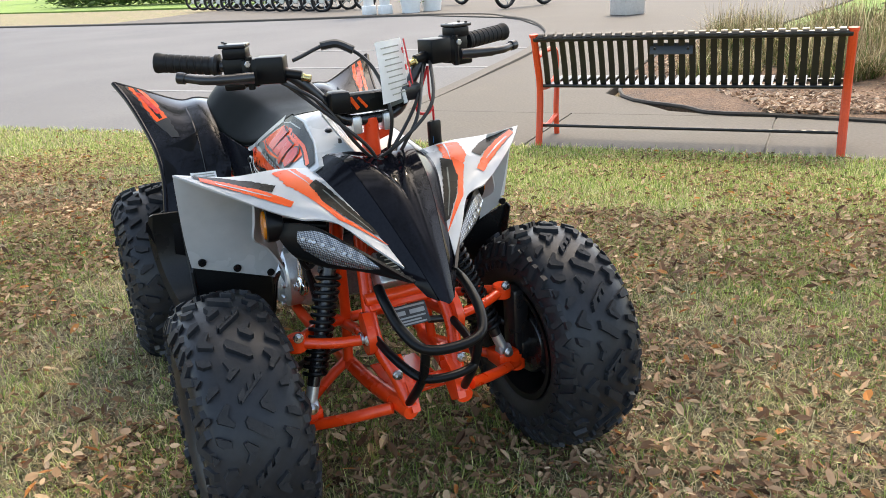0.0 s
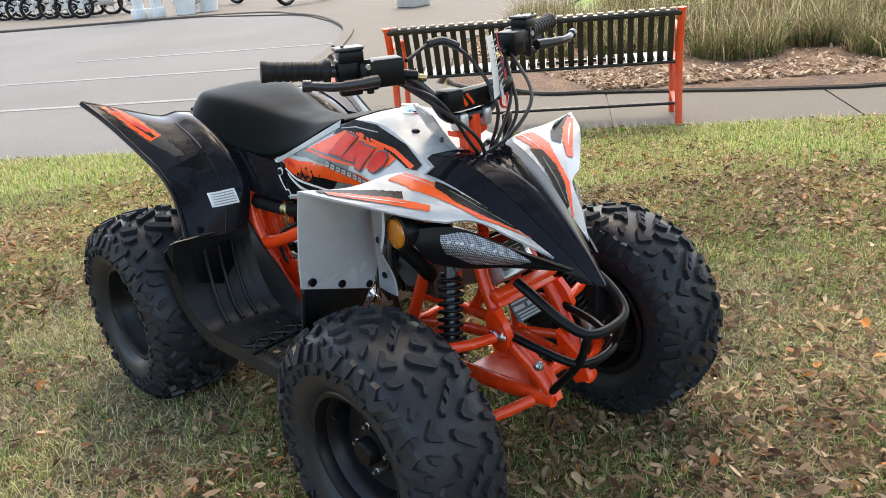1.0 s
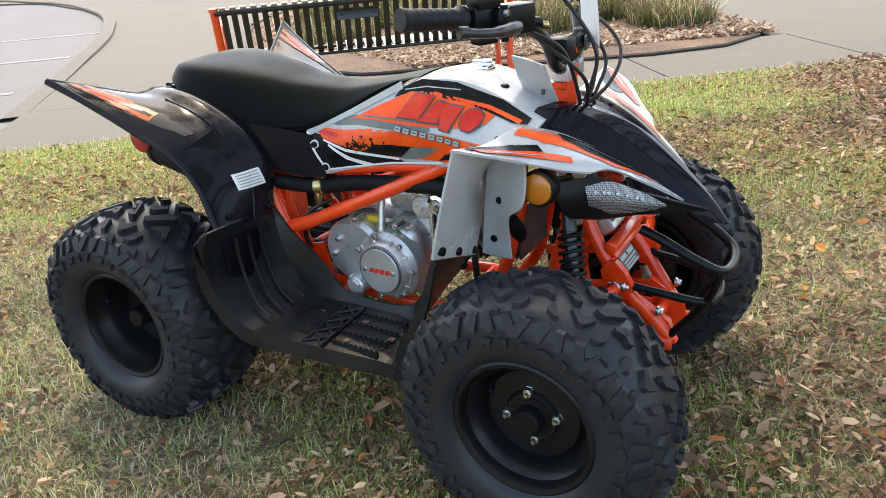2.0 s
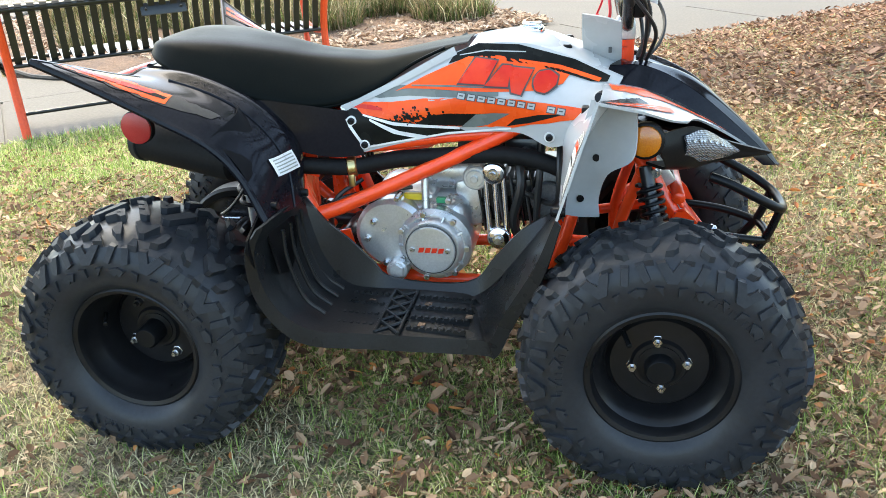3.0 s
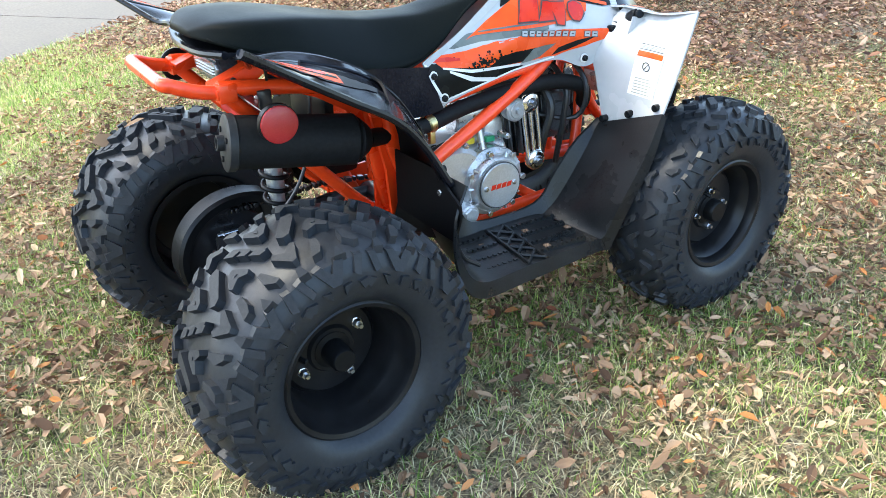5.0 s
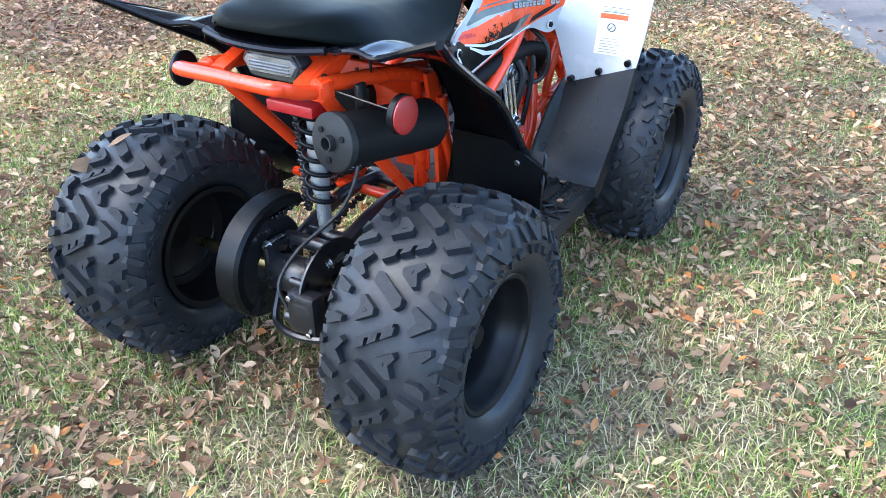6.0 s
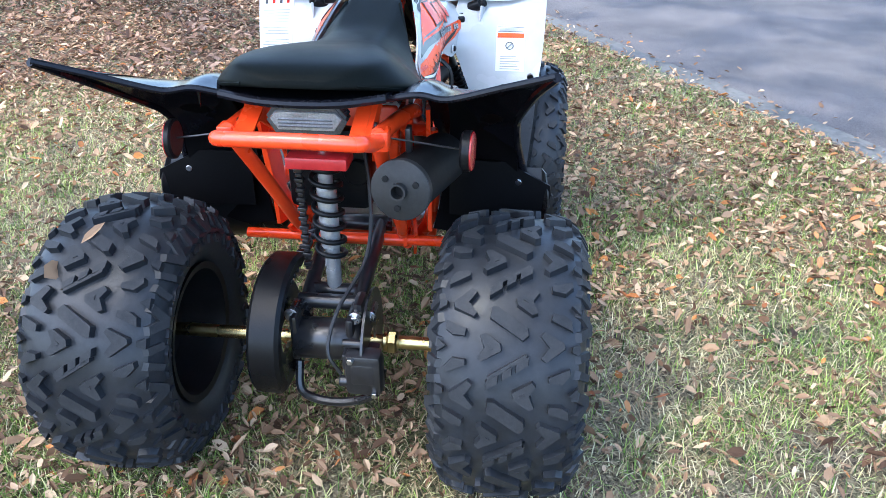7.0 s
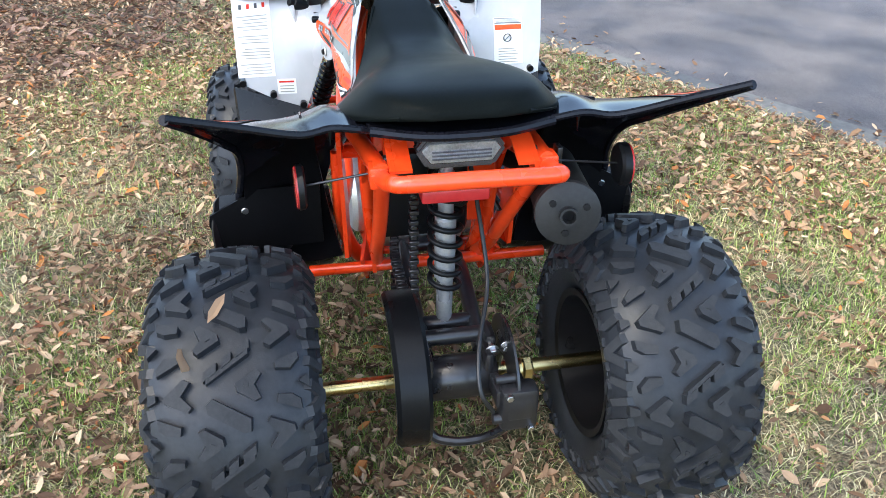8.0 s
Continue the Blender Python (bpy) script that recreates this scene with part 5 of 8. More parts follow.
    for by, bz in ((0.194, 0.416), (0.256, 0.440), (0.318, 0.466)):
        bm = bmesh.new()
        bx = 0.722 + 0.09 * (by - 0.2)
        rod(bm, (bx - 0.008, s * by, bz), (bx + 0.012, s * by, bz), 0.0075, 12)
        part("push_rivet", bm, MATTE_BLACK, flp)
    back = Skin(flap, (1, 2), (-1, 0, 0))

    def label_on(y0, y1, z0, z1, mat, name, parent, off):
        bm = bmesh.new()
        ribbon(bm, back, [(s * y0, z1), (s * y1, z1)], [(s * y0, z0), (s * y1, z0)], off, 6)
        return part(name, bm, mat, parent, normals=False)
    if s < 0:
        lab = label_on(0.236, 0.302, 0.476, 0.572, WHITE_DECAL, "warning_label", flp, 0.0010)
        label_on(0.238, 0.300, 0.548, 0.558, ORANGE_DECAL, "orange_bar", lab, 0.0018)
        for z0 in (0.5605, 0.5695):
            label_on(0.238, 0.300, z0, z0 + 0.0012, INK, "print_line", lab, 0.0018)
        for k in range(3):
            label_on(0.242, 0.296 - 0.005 * (k % 2), 0.5625 + 0.0022 * k, 0.5635 + 0.0022 * k, GREY_INK, "print_line", lab, 0.0018)
        for k in range(6):
            label_on(0.246, 0.292 - 0.004 * (k % 3), 0.480 + 0.0055 * k, 0.4818 + 0.0055 * k, GREY_INK, "print_line", lab, 0.0018)
        bm = bmesh.new()
        c = back.at(s * 0.267, 0.531, 0.003)
        ring = [(0.0085 + 0.0011 * math.cos(a), 0.0008 * math.sin(a)) for a in (2 * math.pi * k / 6 for k in range(6))]
        lathe(bm, ring, Matrix.Translation(c) @ Matrix.Rotation(radians(90), 4, 'Z'), 20, True)
        rod(bm, c + Vector((0, -0.006, 0.006)), c + Vector((0, 0.006, -0.006)), 0.0008, 6)
        part("ring_sign", bm, INK, lab)
    else:
        lab = label_on(0.248, 0.326, 0.476, 0.632, WHITE_DECAL, "warning_label", flp, 0.0010)
        for k in range(19):
            if k in (4, 9, 13):
                continue
            label_on(0.255, 0.319 - 0.006 * (k % 3), 0.482 + 0.0062 * k, 0.4838 + 0.0062 * k, GREY_INK, "print_line", lab, 0.0018)
        for k in range(4):
            label_on(0.256 + 0.016 * k, 0.267 + 0.016 * k, 0.606, 0.620, WHITE_DECAL, "pictogram_box", lab, 0.0018)
            label_on(0.2585 + 0.016 * k, 0.2645 + 0.016 * k, 0.608, 0.617, INK if k % 2 else RED_DECAL, "pictogram", lab, 0.0024)
        lab2 = label_on(0.206, 0.246, 0.438, 0.470, WHITE_DECAL, "warning_label", flp, 0.0010)
        label_on(0.210, 0.242, 0.462, 0.466, RED_DECAL, "red_bar", lab2, 0.0018)
        for k in range(3):
            label_on(0.211, 0.241, 0.442 + 0.006 * k, 0.4442 + 0.006 * k, GREY_INK, "print_line", lab2, 0.0018)
    # black knob and clip above the flap
    bm = bmesh.new()
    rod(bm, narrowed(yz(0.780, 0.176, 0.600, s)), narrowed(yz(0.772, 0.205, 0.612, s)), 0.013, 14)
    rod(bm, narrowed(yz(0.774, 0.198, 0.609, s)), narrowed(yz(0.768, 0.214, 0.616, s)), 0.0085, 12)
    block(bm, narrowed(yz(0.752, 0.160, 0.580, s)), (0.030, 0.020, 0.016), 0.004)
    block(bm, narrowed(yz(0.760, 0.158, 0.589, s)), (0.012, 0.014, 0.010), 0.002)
    part("strap_hook", bm, MATTE_BLACK, fender)

# nose
HOOD = ([(0.788, 0.120, 0.612), (0.872, 0.104, 0.600), (0.950, 0.078, 0.556), (1.045, 0.046, 0.484), (1.085, 0.022, 0.450)],
        [(0.806, 0.078, 0.640), (0.872, 0.066, 0.634), (0.955, 0.052, 0.588), (1.055, 0.026, 0.500), (1.106, 0.011, 0.446)],
        [(0.826, 0.034, 0.642), (0.876, 0.028, 0.638), (0.960, 0.019, 0.597), (1.066, 0.009, 0.500), (1.113, 0.004, 0.443)],
        [(0.834, 0.0, 0.640), (0.880, 0.0, 0.635), (0.962, 0.0, 0.596), (1.070, 0.0, 0.498), (1.116, 0.0, 0.441)])
left_rows, right_rows = [[Vector((x, -y, z)) for x, y, z in r] for r in HOOD], [[Vector(p) for p in r] for r in HOOD]
bm = bmesh.new()
for strip in (left_rows[:2], left_rows[1:] + right_rows[2:0:-1], right_rows[1::-1]):
    hood = dense(strip, 9, 10)
    for row in hood:
        for p in row:
            # a sunken three-cornered facet, from the screw down to a point
            t = (p.x - 0.845) / 0.135
            if t > -0.15:
                inside = (0.050 * (1 - t) - abs(p.y)) / 0.010
                p.z -= 0.007 * ramp01(inside) * ramp01((t + 0.15) / 0.1)
    sheet(bm, hood, 0.004)
nose = part("nose_cover", bm, NOSE_BLACK, quad, "glossy black pointed nose cover", sharp=30)
for s in (-1, 1):
    bm = bmesh.new()
    tube(bm, [yz(*p, s) for p in ((0.808, 0.078, 0.640), (0.872, 0.066, 0.635), (0.955, 0.052, 0.589), (1.055, 0.026, 0.501), (1.102, 0.012, 0.451))], 0.0026, 8, 6)
    part("ridge", bm, NOSE_BLACK, nose)
bm = bmesh.new()
lathe(bm, [(0.0085, -0.004), (0.0085, 0.002), (0.006, 0.004), (0.003, 0.004), (0.002, 0.002), (0, 0.002)], pose(0.868, 0.0, 0.632, 70), 14)
part("screw", bm, BLACK_STEEL, nose)

# headlights, the left one set a little deeper
for s in (-1, 1):
    tuck = 0.014 if s > 0 else 0.0
    rows = [[(0.858, 0.206, 0.553), (0.920, 0.160, 0.556), (0.974, 0.100, 0.516), (1.055, 0.046, 0.479)],
            [(0.868, 0.206, 0.524), (0.926, 0.160, 0.520), (0.970, 0.098, 0.500), (1.052, 0.046, 0.477)],
            [(0.876, 0.180, 0.488), (0.918, 0.146, 0.480), (0.966, 0.094, 0.477), (1.048, 0.046, 0.475)],
            [(0.845, 0.150, 0.486), (0.880, 0.120, 0.480), (0.940, 0.080, 0.474), (1.020, 0.034, 0.472)]]
    rows = [[(x - tuck, ay - tuck * 0.8, z) for x, ay, z in r] for r in rows]
    g = dense(mirrored(rows, s), 5, 6)
    bm = bmesh.new()
    sheet(bm, g, -0.005 * s)
    lamp = part("headlight", bm, MATTE_BLACK, quad, "angular headlight in a black housing", sharp=35)
    face = [(0.892, 0.178, 0.545), (0.921, 0.148, 0.547), (0.952, 0.107, 0.522), (0.990, 0.064, 0.490)]
    low = [(0.893, 0.165, 0.502), (0.919, 0.140, 0.490), (0.951, 0.103, 0.484), (0.988, 0.062, 0.482)]
    mid = [(0.896, 0.180, 0.528), (0.928, 0.153, 0.518), (0.960, 0.110, 0.502), (0.992, 0.065, 0.486)]
    g = dense([[yz(x + 0.012 - tuck, ay + 0.005 - tuck * 0.8, z + 0.002, s) for x, ay, z in r] for r in (face, mid, low)], 5, 6)
    bm = bmesh.new()
    sheet(bm, g, -0.004 * s)
    lens = part("lens", bm, PRISM_LENS, lamp, "clear prismatic headlight lens")
    out = Vector((0.75, s * 0.5, 0.4)).normalized()
    for row, count in ((3, 7),):
        for k in range(count):
            c = g[row][2 + int((len(g[0]) - 7) * (k + 0.3) / count)] + out * 0.0015
            bm = bmesh.new()
            lathe(bm, [(0.0036, 0.0), (0.0034, 0.0010), (0.0022, 0.0005), (0, 0.0003)], Matrix.Translation(c) @ Vector((0, 1, 0)).rotation_difference(out).to_matrix().to_4x4(), 12)
            part("led", bm, LAMP_LENS, lens)
    # amber marker beside each lamp
    bm = bmesh.new()
    q = Vector((0, 1, 0)).rotation_difference(Vector((-0.08, s * 1.0, 0.05))).to_matrix().to_4x4()
    lathe(bm, [(0, -0.030), (0.026, -0.026), (0.030, -0.012), (0.030, 0.0), (0.027, 0.002), (0, 0.002)], Matrix.Translation(yz(0.842 - tuck, 0.222 - tuck * 1.6, 0.548, s)) @ q, 28)
    mk = part("side_marker", bm, MATTE_BLACK, quad, "round amber side marker")
    bm = bmesh.new()
    lathe(bm, [(0.0255, 0.001), (0.0245, 0.006), (0.017, 0.009), (0, 0.010)], Matrix.Translation(yz(0.842 - tuck, 0.222 - tuck * 1.6, 0.548, s)) @ q, 28)
    part("lens", bm, AMBER, mk, "amber lens")
    bm = bmesh.new()
    rod(bm, yz(0.842, 0.20, 0.548, s), yz(0.85, 0.12, 0.53, s), 0.010)
    part("stalk", bm, MATTE_BLACK, mk)

# tank cover and side panels
PB = [(0.346, 0.150, 0.492), (0.43, 0.151, 0.514), (0.52, 0.146, 0.530), (0.625, 0.138, 0.533), (0.690, 0.152, 0.512), (0.752, 0.168, 0.545)]
PT = [(0.311, 0.144, 0.578), (0.43, 0.124, 0.624), (0.535, 0.092, 0.672), (0.625, 0.082, 0.678), (0.710, 0.090, 0.656), (0.800, 0.108, 0.624)]
PM = [((b[0] + t[0]) / 2, max(b[1], t[1]) + (0.002, 0.004, 0.004, 0.004, 0.0, -0.004)[i], (b[2] + t[2]) / 2) for i, (b, t) in enumerate(zip(PB, PT))]
for s in (-1, 1):
    g = dense(mirrored([PB, PM, PT], s), 10, 8)
    bm = bmesh.new()
    sheet(bm, g, 0.004 * s)
    panel = part("side_panel", bm, WHITE, quad, "white side panel with orange, grey and black graphics", sharp=50)
    skin = Skin(g, (0, 2), (0, s, 0))
    at = lambda pts: [((px - 0.0148) / 1.015, pz / 1.006) for px, pz in pts]
    art = (("pale_band", GREY_DECAL, [(0.392, 0.600), (0.440, 0.616), (0.520, 0.618), (0.620, 0.617)], [(0.392, 0.596), (0.440, 0.589), (0.520, 0.592), (0.620, 0.602)], 0.0008, 0),
           ("pale_slash", PALE_DECAL, [(0.400, 0.594), (0.46, 0.600), (0.552, 0.600)], [(0.404, 0.588), (0.46, 0.590), (0.552, 0.598)], 0.0011, 0),
           ("orange_band", ORANGE_DECAL, [(0.432, 0.606), (0.487, 0.632), (0.532, 0.650), (0.561, 0.662), (0.614, 0.663), (0.668, 0.653), (0.742, 0.638)], [(0.448, 0.611), (0.50, 0.612), (0.55, 0.611), (0.60, 0.609), (0.645, 0.609), (0.69, 0.611), (0.728, 0.620)], 0.0012, 0.0),
           ("pale_slash", GREY_DECAL, [(0.462, 0.617), (0.54, 0.619), (0.62, 0.616)], [(0.462, 0.6145), (0.54, 0.616), (0.62, 0.6145)], 0.0016, 0),
           ("orange_band", ORANGE_DECAL, [(0.346, 0.588), (0.426, 0.589), (0.486, 0.597), (0.544, 0.600), (0.642, 0.598), (0.782, 0.584)], [(0.372, 0.566), (0.444, 0.557), (0.514, 0.549), (0.583, 0.546), (0.643, 0.545), (0.776, 0.572)], 0.0012, 0.0005),
           ("charcoal_band", BLACK_DECAL, [(0.536, 0.666), (0.575, 0.682), (0.646, 0.679), (0.744, 0.655), (0.806, 0.630)], [(0.526, 0.650), (0.565, 0.661), (0.675, 0.649), (0.775, 0.623), (0.802, 0.622)], 0.0012, 0),
           ("orange_flash", ORANGE_DECAL, [(0.650, 0.657), (0.72, 0.647), (0.792, 0.627)], [(0.650, 0.654), (0.72, 0.641), (0.788, 0.622)], 0.0017, 0.0006),
           ("pale_slash", PALE_DECAL, [(0.545, 0.664), (0.59, 0.671), (0.66, 0.668)], [(0.545, 0.6625), (0.59, 0.669), (0.66, 0.6665)], 0.0018, 0),
           ("charcoal_band", BLACK_DECAL, [(0.338, 0.580), (0.40, 0.568), (0.47, 0.560), (0.53, 0.553)], [(0.366, 0.506), (0.43, 0.518), (0.49, 0.528), (0.56, 0.540)], 0.0010, 0.0003),
           ("charcoal_band", BLACK_DECAL, [(0.500, 0.570), (0.535, 0.573), (0.590, 0.572)], [(0.470, 0.553), (0.52, 0.550), (0.555, 0.549)], 0.0016, 0.0004),
           ("pale_band", GREY_DECAL, [(0.580, 0.571), (0.61, 0.573), (0.640, 0.572)], [(0.552, 0.547), (0.575, 0.547), (0.60, 0.551)], 0.0018, 0),
           ("charcoal_band", BLACK_DECAL, [(0.648, 0.562), (0.69, 0.572), (0.738, 0.576)], [(0.632, 0.548), (0.67, 0.555), (0.705, 0.566)], 0.0016, 0),
           ("orange_flash", RED_DECAL, [(0.352, 0.584), (0.385, 0.583), (0.41, 0.578)], [(0.352, 0.578), (0.385, 0.575), (0.41, 0.574)], 0.0018, 0.0006),
           ("pale_slash", WHITE_DECAL, [(0.372, 0.567), (0.43, 0.556), (0.55, 0.548)], [(0.372, 0.564), (0.43, 0.550), (0.55, 0.543)], 0.0018, 0),
           ("pale_slash", WHITE_DECAL, [(0.385, 0.560), (0.44, 0.540), (0.490, 0.531)], [(0.385, 0.556), (0.43, 0.534), (0.472, 0.526)], 0.0018, 0),
           ("pale_slash", WHITE_DECAL, [(0.366, 0.506), (0.43, 0.520), (0.53, 0.538), (0.640, 0.546)], [(0.366, 0.5025), (0.43, 0.5165), (0.53, 0.5345), (0.640, 0.5425)], 0.0020, 0),
           ("pale_slash", PALE_DECAL, [(0.330, 0.578), (0.430, 0.624), (0.532, 0.676)], [(0.337, 0.571), (0.440, 0.617), (0.540, 0.664)], 0.0018, 0),
           ("pale_slash", WHITE_DECAL, [(0.330, 0.580), (0.344, 0.545), (0.368, 0.507)], [(0.338, 0.576), (0.350, 0.546), (0.373, 0.510)], 0.0020, 0))
    for nm, mat, a, b, off, rag in art:
        bm = bmesh.new()
        ribbon(bm, skin, at(a), at(b), off * 1.25, 40, rag)
        part(nm, bm, mat, panel, normals=False)
    # the maker's mark and model line as plain skewed shapes
    shapes = (([(0.552, 0.655), (0.590, 0.650)], [(0.526, 0.618), (0.572, 0.616)]), ([(0.600, 0.644), (0.614, 0.643)], [(0.572, 0.614), (0.612, 0.612)]),
              ([(0.610, 0.642), (0.652, 0.637)], [(0.618, 0.604), (0.634, 0.600)]), ([(0.654, 0.622), (0.660, 0.633), (0.680, 0.636), (0.694, 0.626)], [(0.654, 0.616), (0.658, 0.606), (0.676, 0.602), (0.692, 0.614)]))
    for up, low in shapes:
        for mat, grow, off, nm in ((INK, 0.0026, 0.0030, "mark_outline"), (RED_DECAL, 0.0, 0.0038, "mark")):
            e = lambda pts, dz: [(px + grow * (1 if i == len(pts) - 1 else -1 if i == 0 else 0), pz + dz) for i, (px, pz) in enumerate(pts)]
            bm = bmesh.new()
            ribbon(bm, skin, e(up, grow), e(low, -grow), off, 8)
            part(nm, bm, mat, panel, normals=False)
    for k in range(11):
        if k == 8:
            continue
        x0 = 0.526 + k * 0.0171
        z0 = 0.604 - 0.137 * (x0 - 0.526)
        for grow, off, mat in ((0.0012, 0.0021, INK), (0.0, 0.0026, PALE_DECAL)):
            bm = bmesh.new()
            ribbon(bm, skin, [(x0 + 0.002 - grow, z0 + grow), (x0 + 0.0140 + grow, z0 - 0.0017 + grow)], [(x0 - grow, z0 - 0.0085 - grow), (x0 + 0.0120 + grow, z0 - 0.0102 - grow)], off + 0.0010, 2)
            part("model_bar", bm, mat, panel, normals=False)
        bm = bmesh.new()
        ribbon(bm, skin, [(x0 + 0.0042, z0 - 0.0034), (x0 + 0.0108, z0 - 0.0042)], [(x0 + 0.0036, z0 - 0.0052), (x0 + 0.0100, z0 - 0.0060)], 0.0042, 2)
        part("bar_slot", bm, INK, panel, normals=False)
    r = random.Random(21)
    bm = bmesh.new()
    for k in range(90):
        c = (r.gauss(0.452, 0.030), r.gauss(0.561, 0.007))
        q = r.uniform(0.001, 0.0032)
        ribbon(bm, skin, [(c[0] - q, c[1] + q), (c[0] + q, c[1] + q * 0.6)], [(c[0] - q * 0.7, c[1] - q), (c[0] + q, c[1] - q)], 0.0022, 1)
    tagged(part("paint_spatter", bm, BLACK_DECAL, panel, normals=False), kind="stuff")
    for x, z in ((0.330, 0.552), (0.352, 0.508), (0.684, 0.530)):
        p = skin.at(x, z, 0.0)
        bm = bmesh.new()
        lathe(bm, [(0.0092, 0), (0.0092, 0.0025), (0.004, 0.003), (0, 0.001)], Matrix.Translation(p) @ (Matrix.Rotation(math.pi, 4, 'Z') if s < 0 else Matrix()), 16)
        b = part("washer", bm, WHITE_DECAL, panel)
        bm = bmesh.new()
        lathe(bm, [(0.0065, 0.002), (0.006, 0.007), (0.003, 0.0085), (0, 0.007)], Matrix.Translation(p) @ (Matrix.Rotation(math.pi, 4, 'Z') if s < 0 else Matrix()), 12)
        part("screw", bm, MATTE_BLACK, b)
    # black filler between seat, side panel and rear fender
    g = dense(mirrored([[(0.20, 0.150, 0.578), (0.27, 0.148, 0.576), (0.322, 0.146, 0.570)], [(0.235, 0.156, 0.53), (0.29, 0.152, 0.525), (0.336, 0.149, 0.525)], [(0.25, 0.158, 0.492), (0.30, 0.154, 0.485), (0.350, 0.150, 0.488)]], s), 5, 5)
    bm = bmesh.new()
    sheet(bm, g, 0.004 * s)
    part("side_filler", bm, GLOSS_BLACK, quad)

rows = []
for t, lift in zip(PT[2:], (0.006, 0.014, 0.012, 0.004)):
    rows.append([Vector((t[0], t[1] * f, t[2] + lift * (1 - f * f))) for f in (-1, -0.75, -0.4, 0, 0.4, 0.75, 1)])
g = dense(rows, 7, 5)
bm = bmesh.new()
sheet(bm, g, 0.004)
tank = part("tank_cover", bm, WHITE, quad, "white tank cover")
bm = bmesh.new()
lathe(bm, [(0.024, -0.010), (0.024, 0.001), (0.021, 0.002), (0, 0.002)], pose(0.634, 0, 0.686, 90), 26)
cap = part("fuel_cap", bm, MATTE_BLACK, tank, "low silver fuel filler cap on a black collar")
bm = bmesh.new()
block(bm, (0.634, 0, 0.6985), (0.036, 0.008, 0.008), 0.002, Matrix.Rotation(radians(18), 4, 'Z'))
part("turning_bar", bm, CHROME, cap)
bm = bmesh.new()
lathe(bm, [(0.0215, 0.0), (0.0235, 0.001), (0.0235, 0.006), (0.0215, 0.009), (0.012, 0.0095), (0.0, 0.0095)], pose(0.634, 0, 0.686, 90), 30)
part("cap_ring", bm, CHROME, cap)
for x, y0 in ((0.70, -0.052), (0.70, 0.052)):
    bm = bmesh.new()
    lathe(bm, [(0.009, 0), (0.009, 0.003), (0.006, 0.006), (0, 0.006)], pose(x, y0, 0.664, 90), 14)
    part("push_rivet", bm, MATTE_BLACK, tank)

# seat
stations = [(-0.056, 0.045, 0.040, 0.684, 0.674), (-0.042, 0.085, 0.070, 0.693, 0.671), (-0.015, 0.120, 0.098, 0.699, 0.662), (0.03, 0.146, 0.112, 0.699, 0.646), (0.085, 0.157, 0.110, 0.694, 0.626), (0.14, 0.155, 0.098, 0.685, 0.606), (0.20, 0.146, 0.082, 0.673, 0.588), (0.26, 0.132, 0.069, 0.661, 0.577), (0.32, 0.114, 0.061, 0.655, 0.578), (0.385, 0.094, 0.056, 0.653, 0.600), (0.455, 0.072, 0.051, 0.664, 0.642), (0.515, 0.056, 0.047, 0.675, 0.668), (0.556, 0.048, 0.043, 0.681, 0.679)]
lines = []
for x, wb, wt, zt, zb in stations:
    hh = zt - zb
    lines.append([Vector(p) for p in ((x, -wb * 0.96, zb), (x, -wb, zb + hh * 0.18), (x, -(wb + wt) / 2, zb + hh * 0.56), (x, -wt * 0.95, zb + hh * 0.90), (x, -wt * 0.62, zt), (x, 0, zt + 0.001), (x, wt * 0.62, zt), (x, wt * 0.95, zb + hh * 0.90), (x, (wb + wt) / 2, zb + hh * 0.56), (x, wb, zb + hh * 0.18), (x, wb * 0.96, zb))])
g = dense(lines, 5, 4)
bm = bmesh.new()
vs = [[bm.verts.new(p) for p in row] for row in g]
for a, b in zip(vs, vs[1:]):
    for k in range(len(a) - 1):
        bm.faces.new((a[k], a[k + 1], b[k + 1], b[k]))
    bm.faces.new((a[-1], a[0], b[0], b[-1]))
bm.faces.new(vs[0])
bm.faces.new(vs[-1])
seat = part("seat", bm, VINYL, quad, "smooth black vinyl saddle", sharp=60)
for s in (-1, 1):
    bm = bmesh.new()
    tube(bm, [(x, s * (w * 0.975), zb + 0.004) for x, w, wt, zt, zb in stations[1:-1]], 0.003, 6, 4)
    part("seam", bm, VINYL, seat)

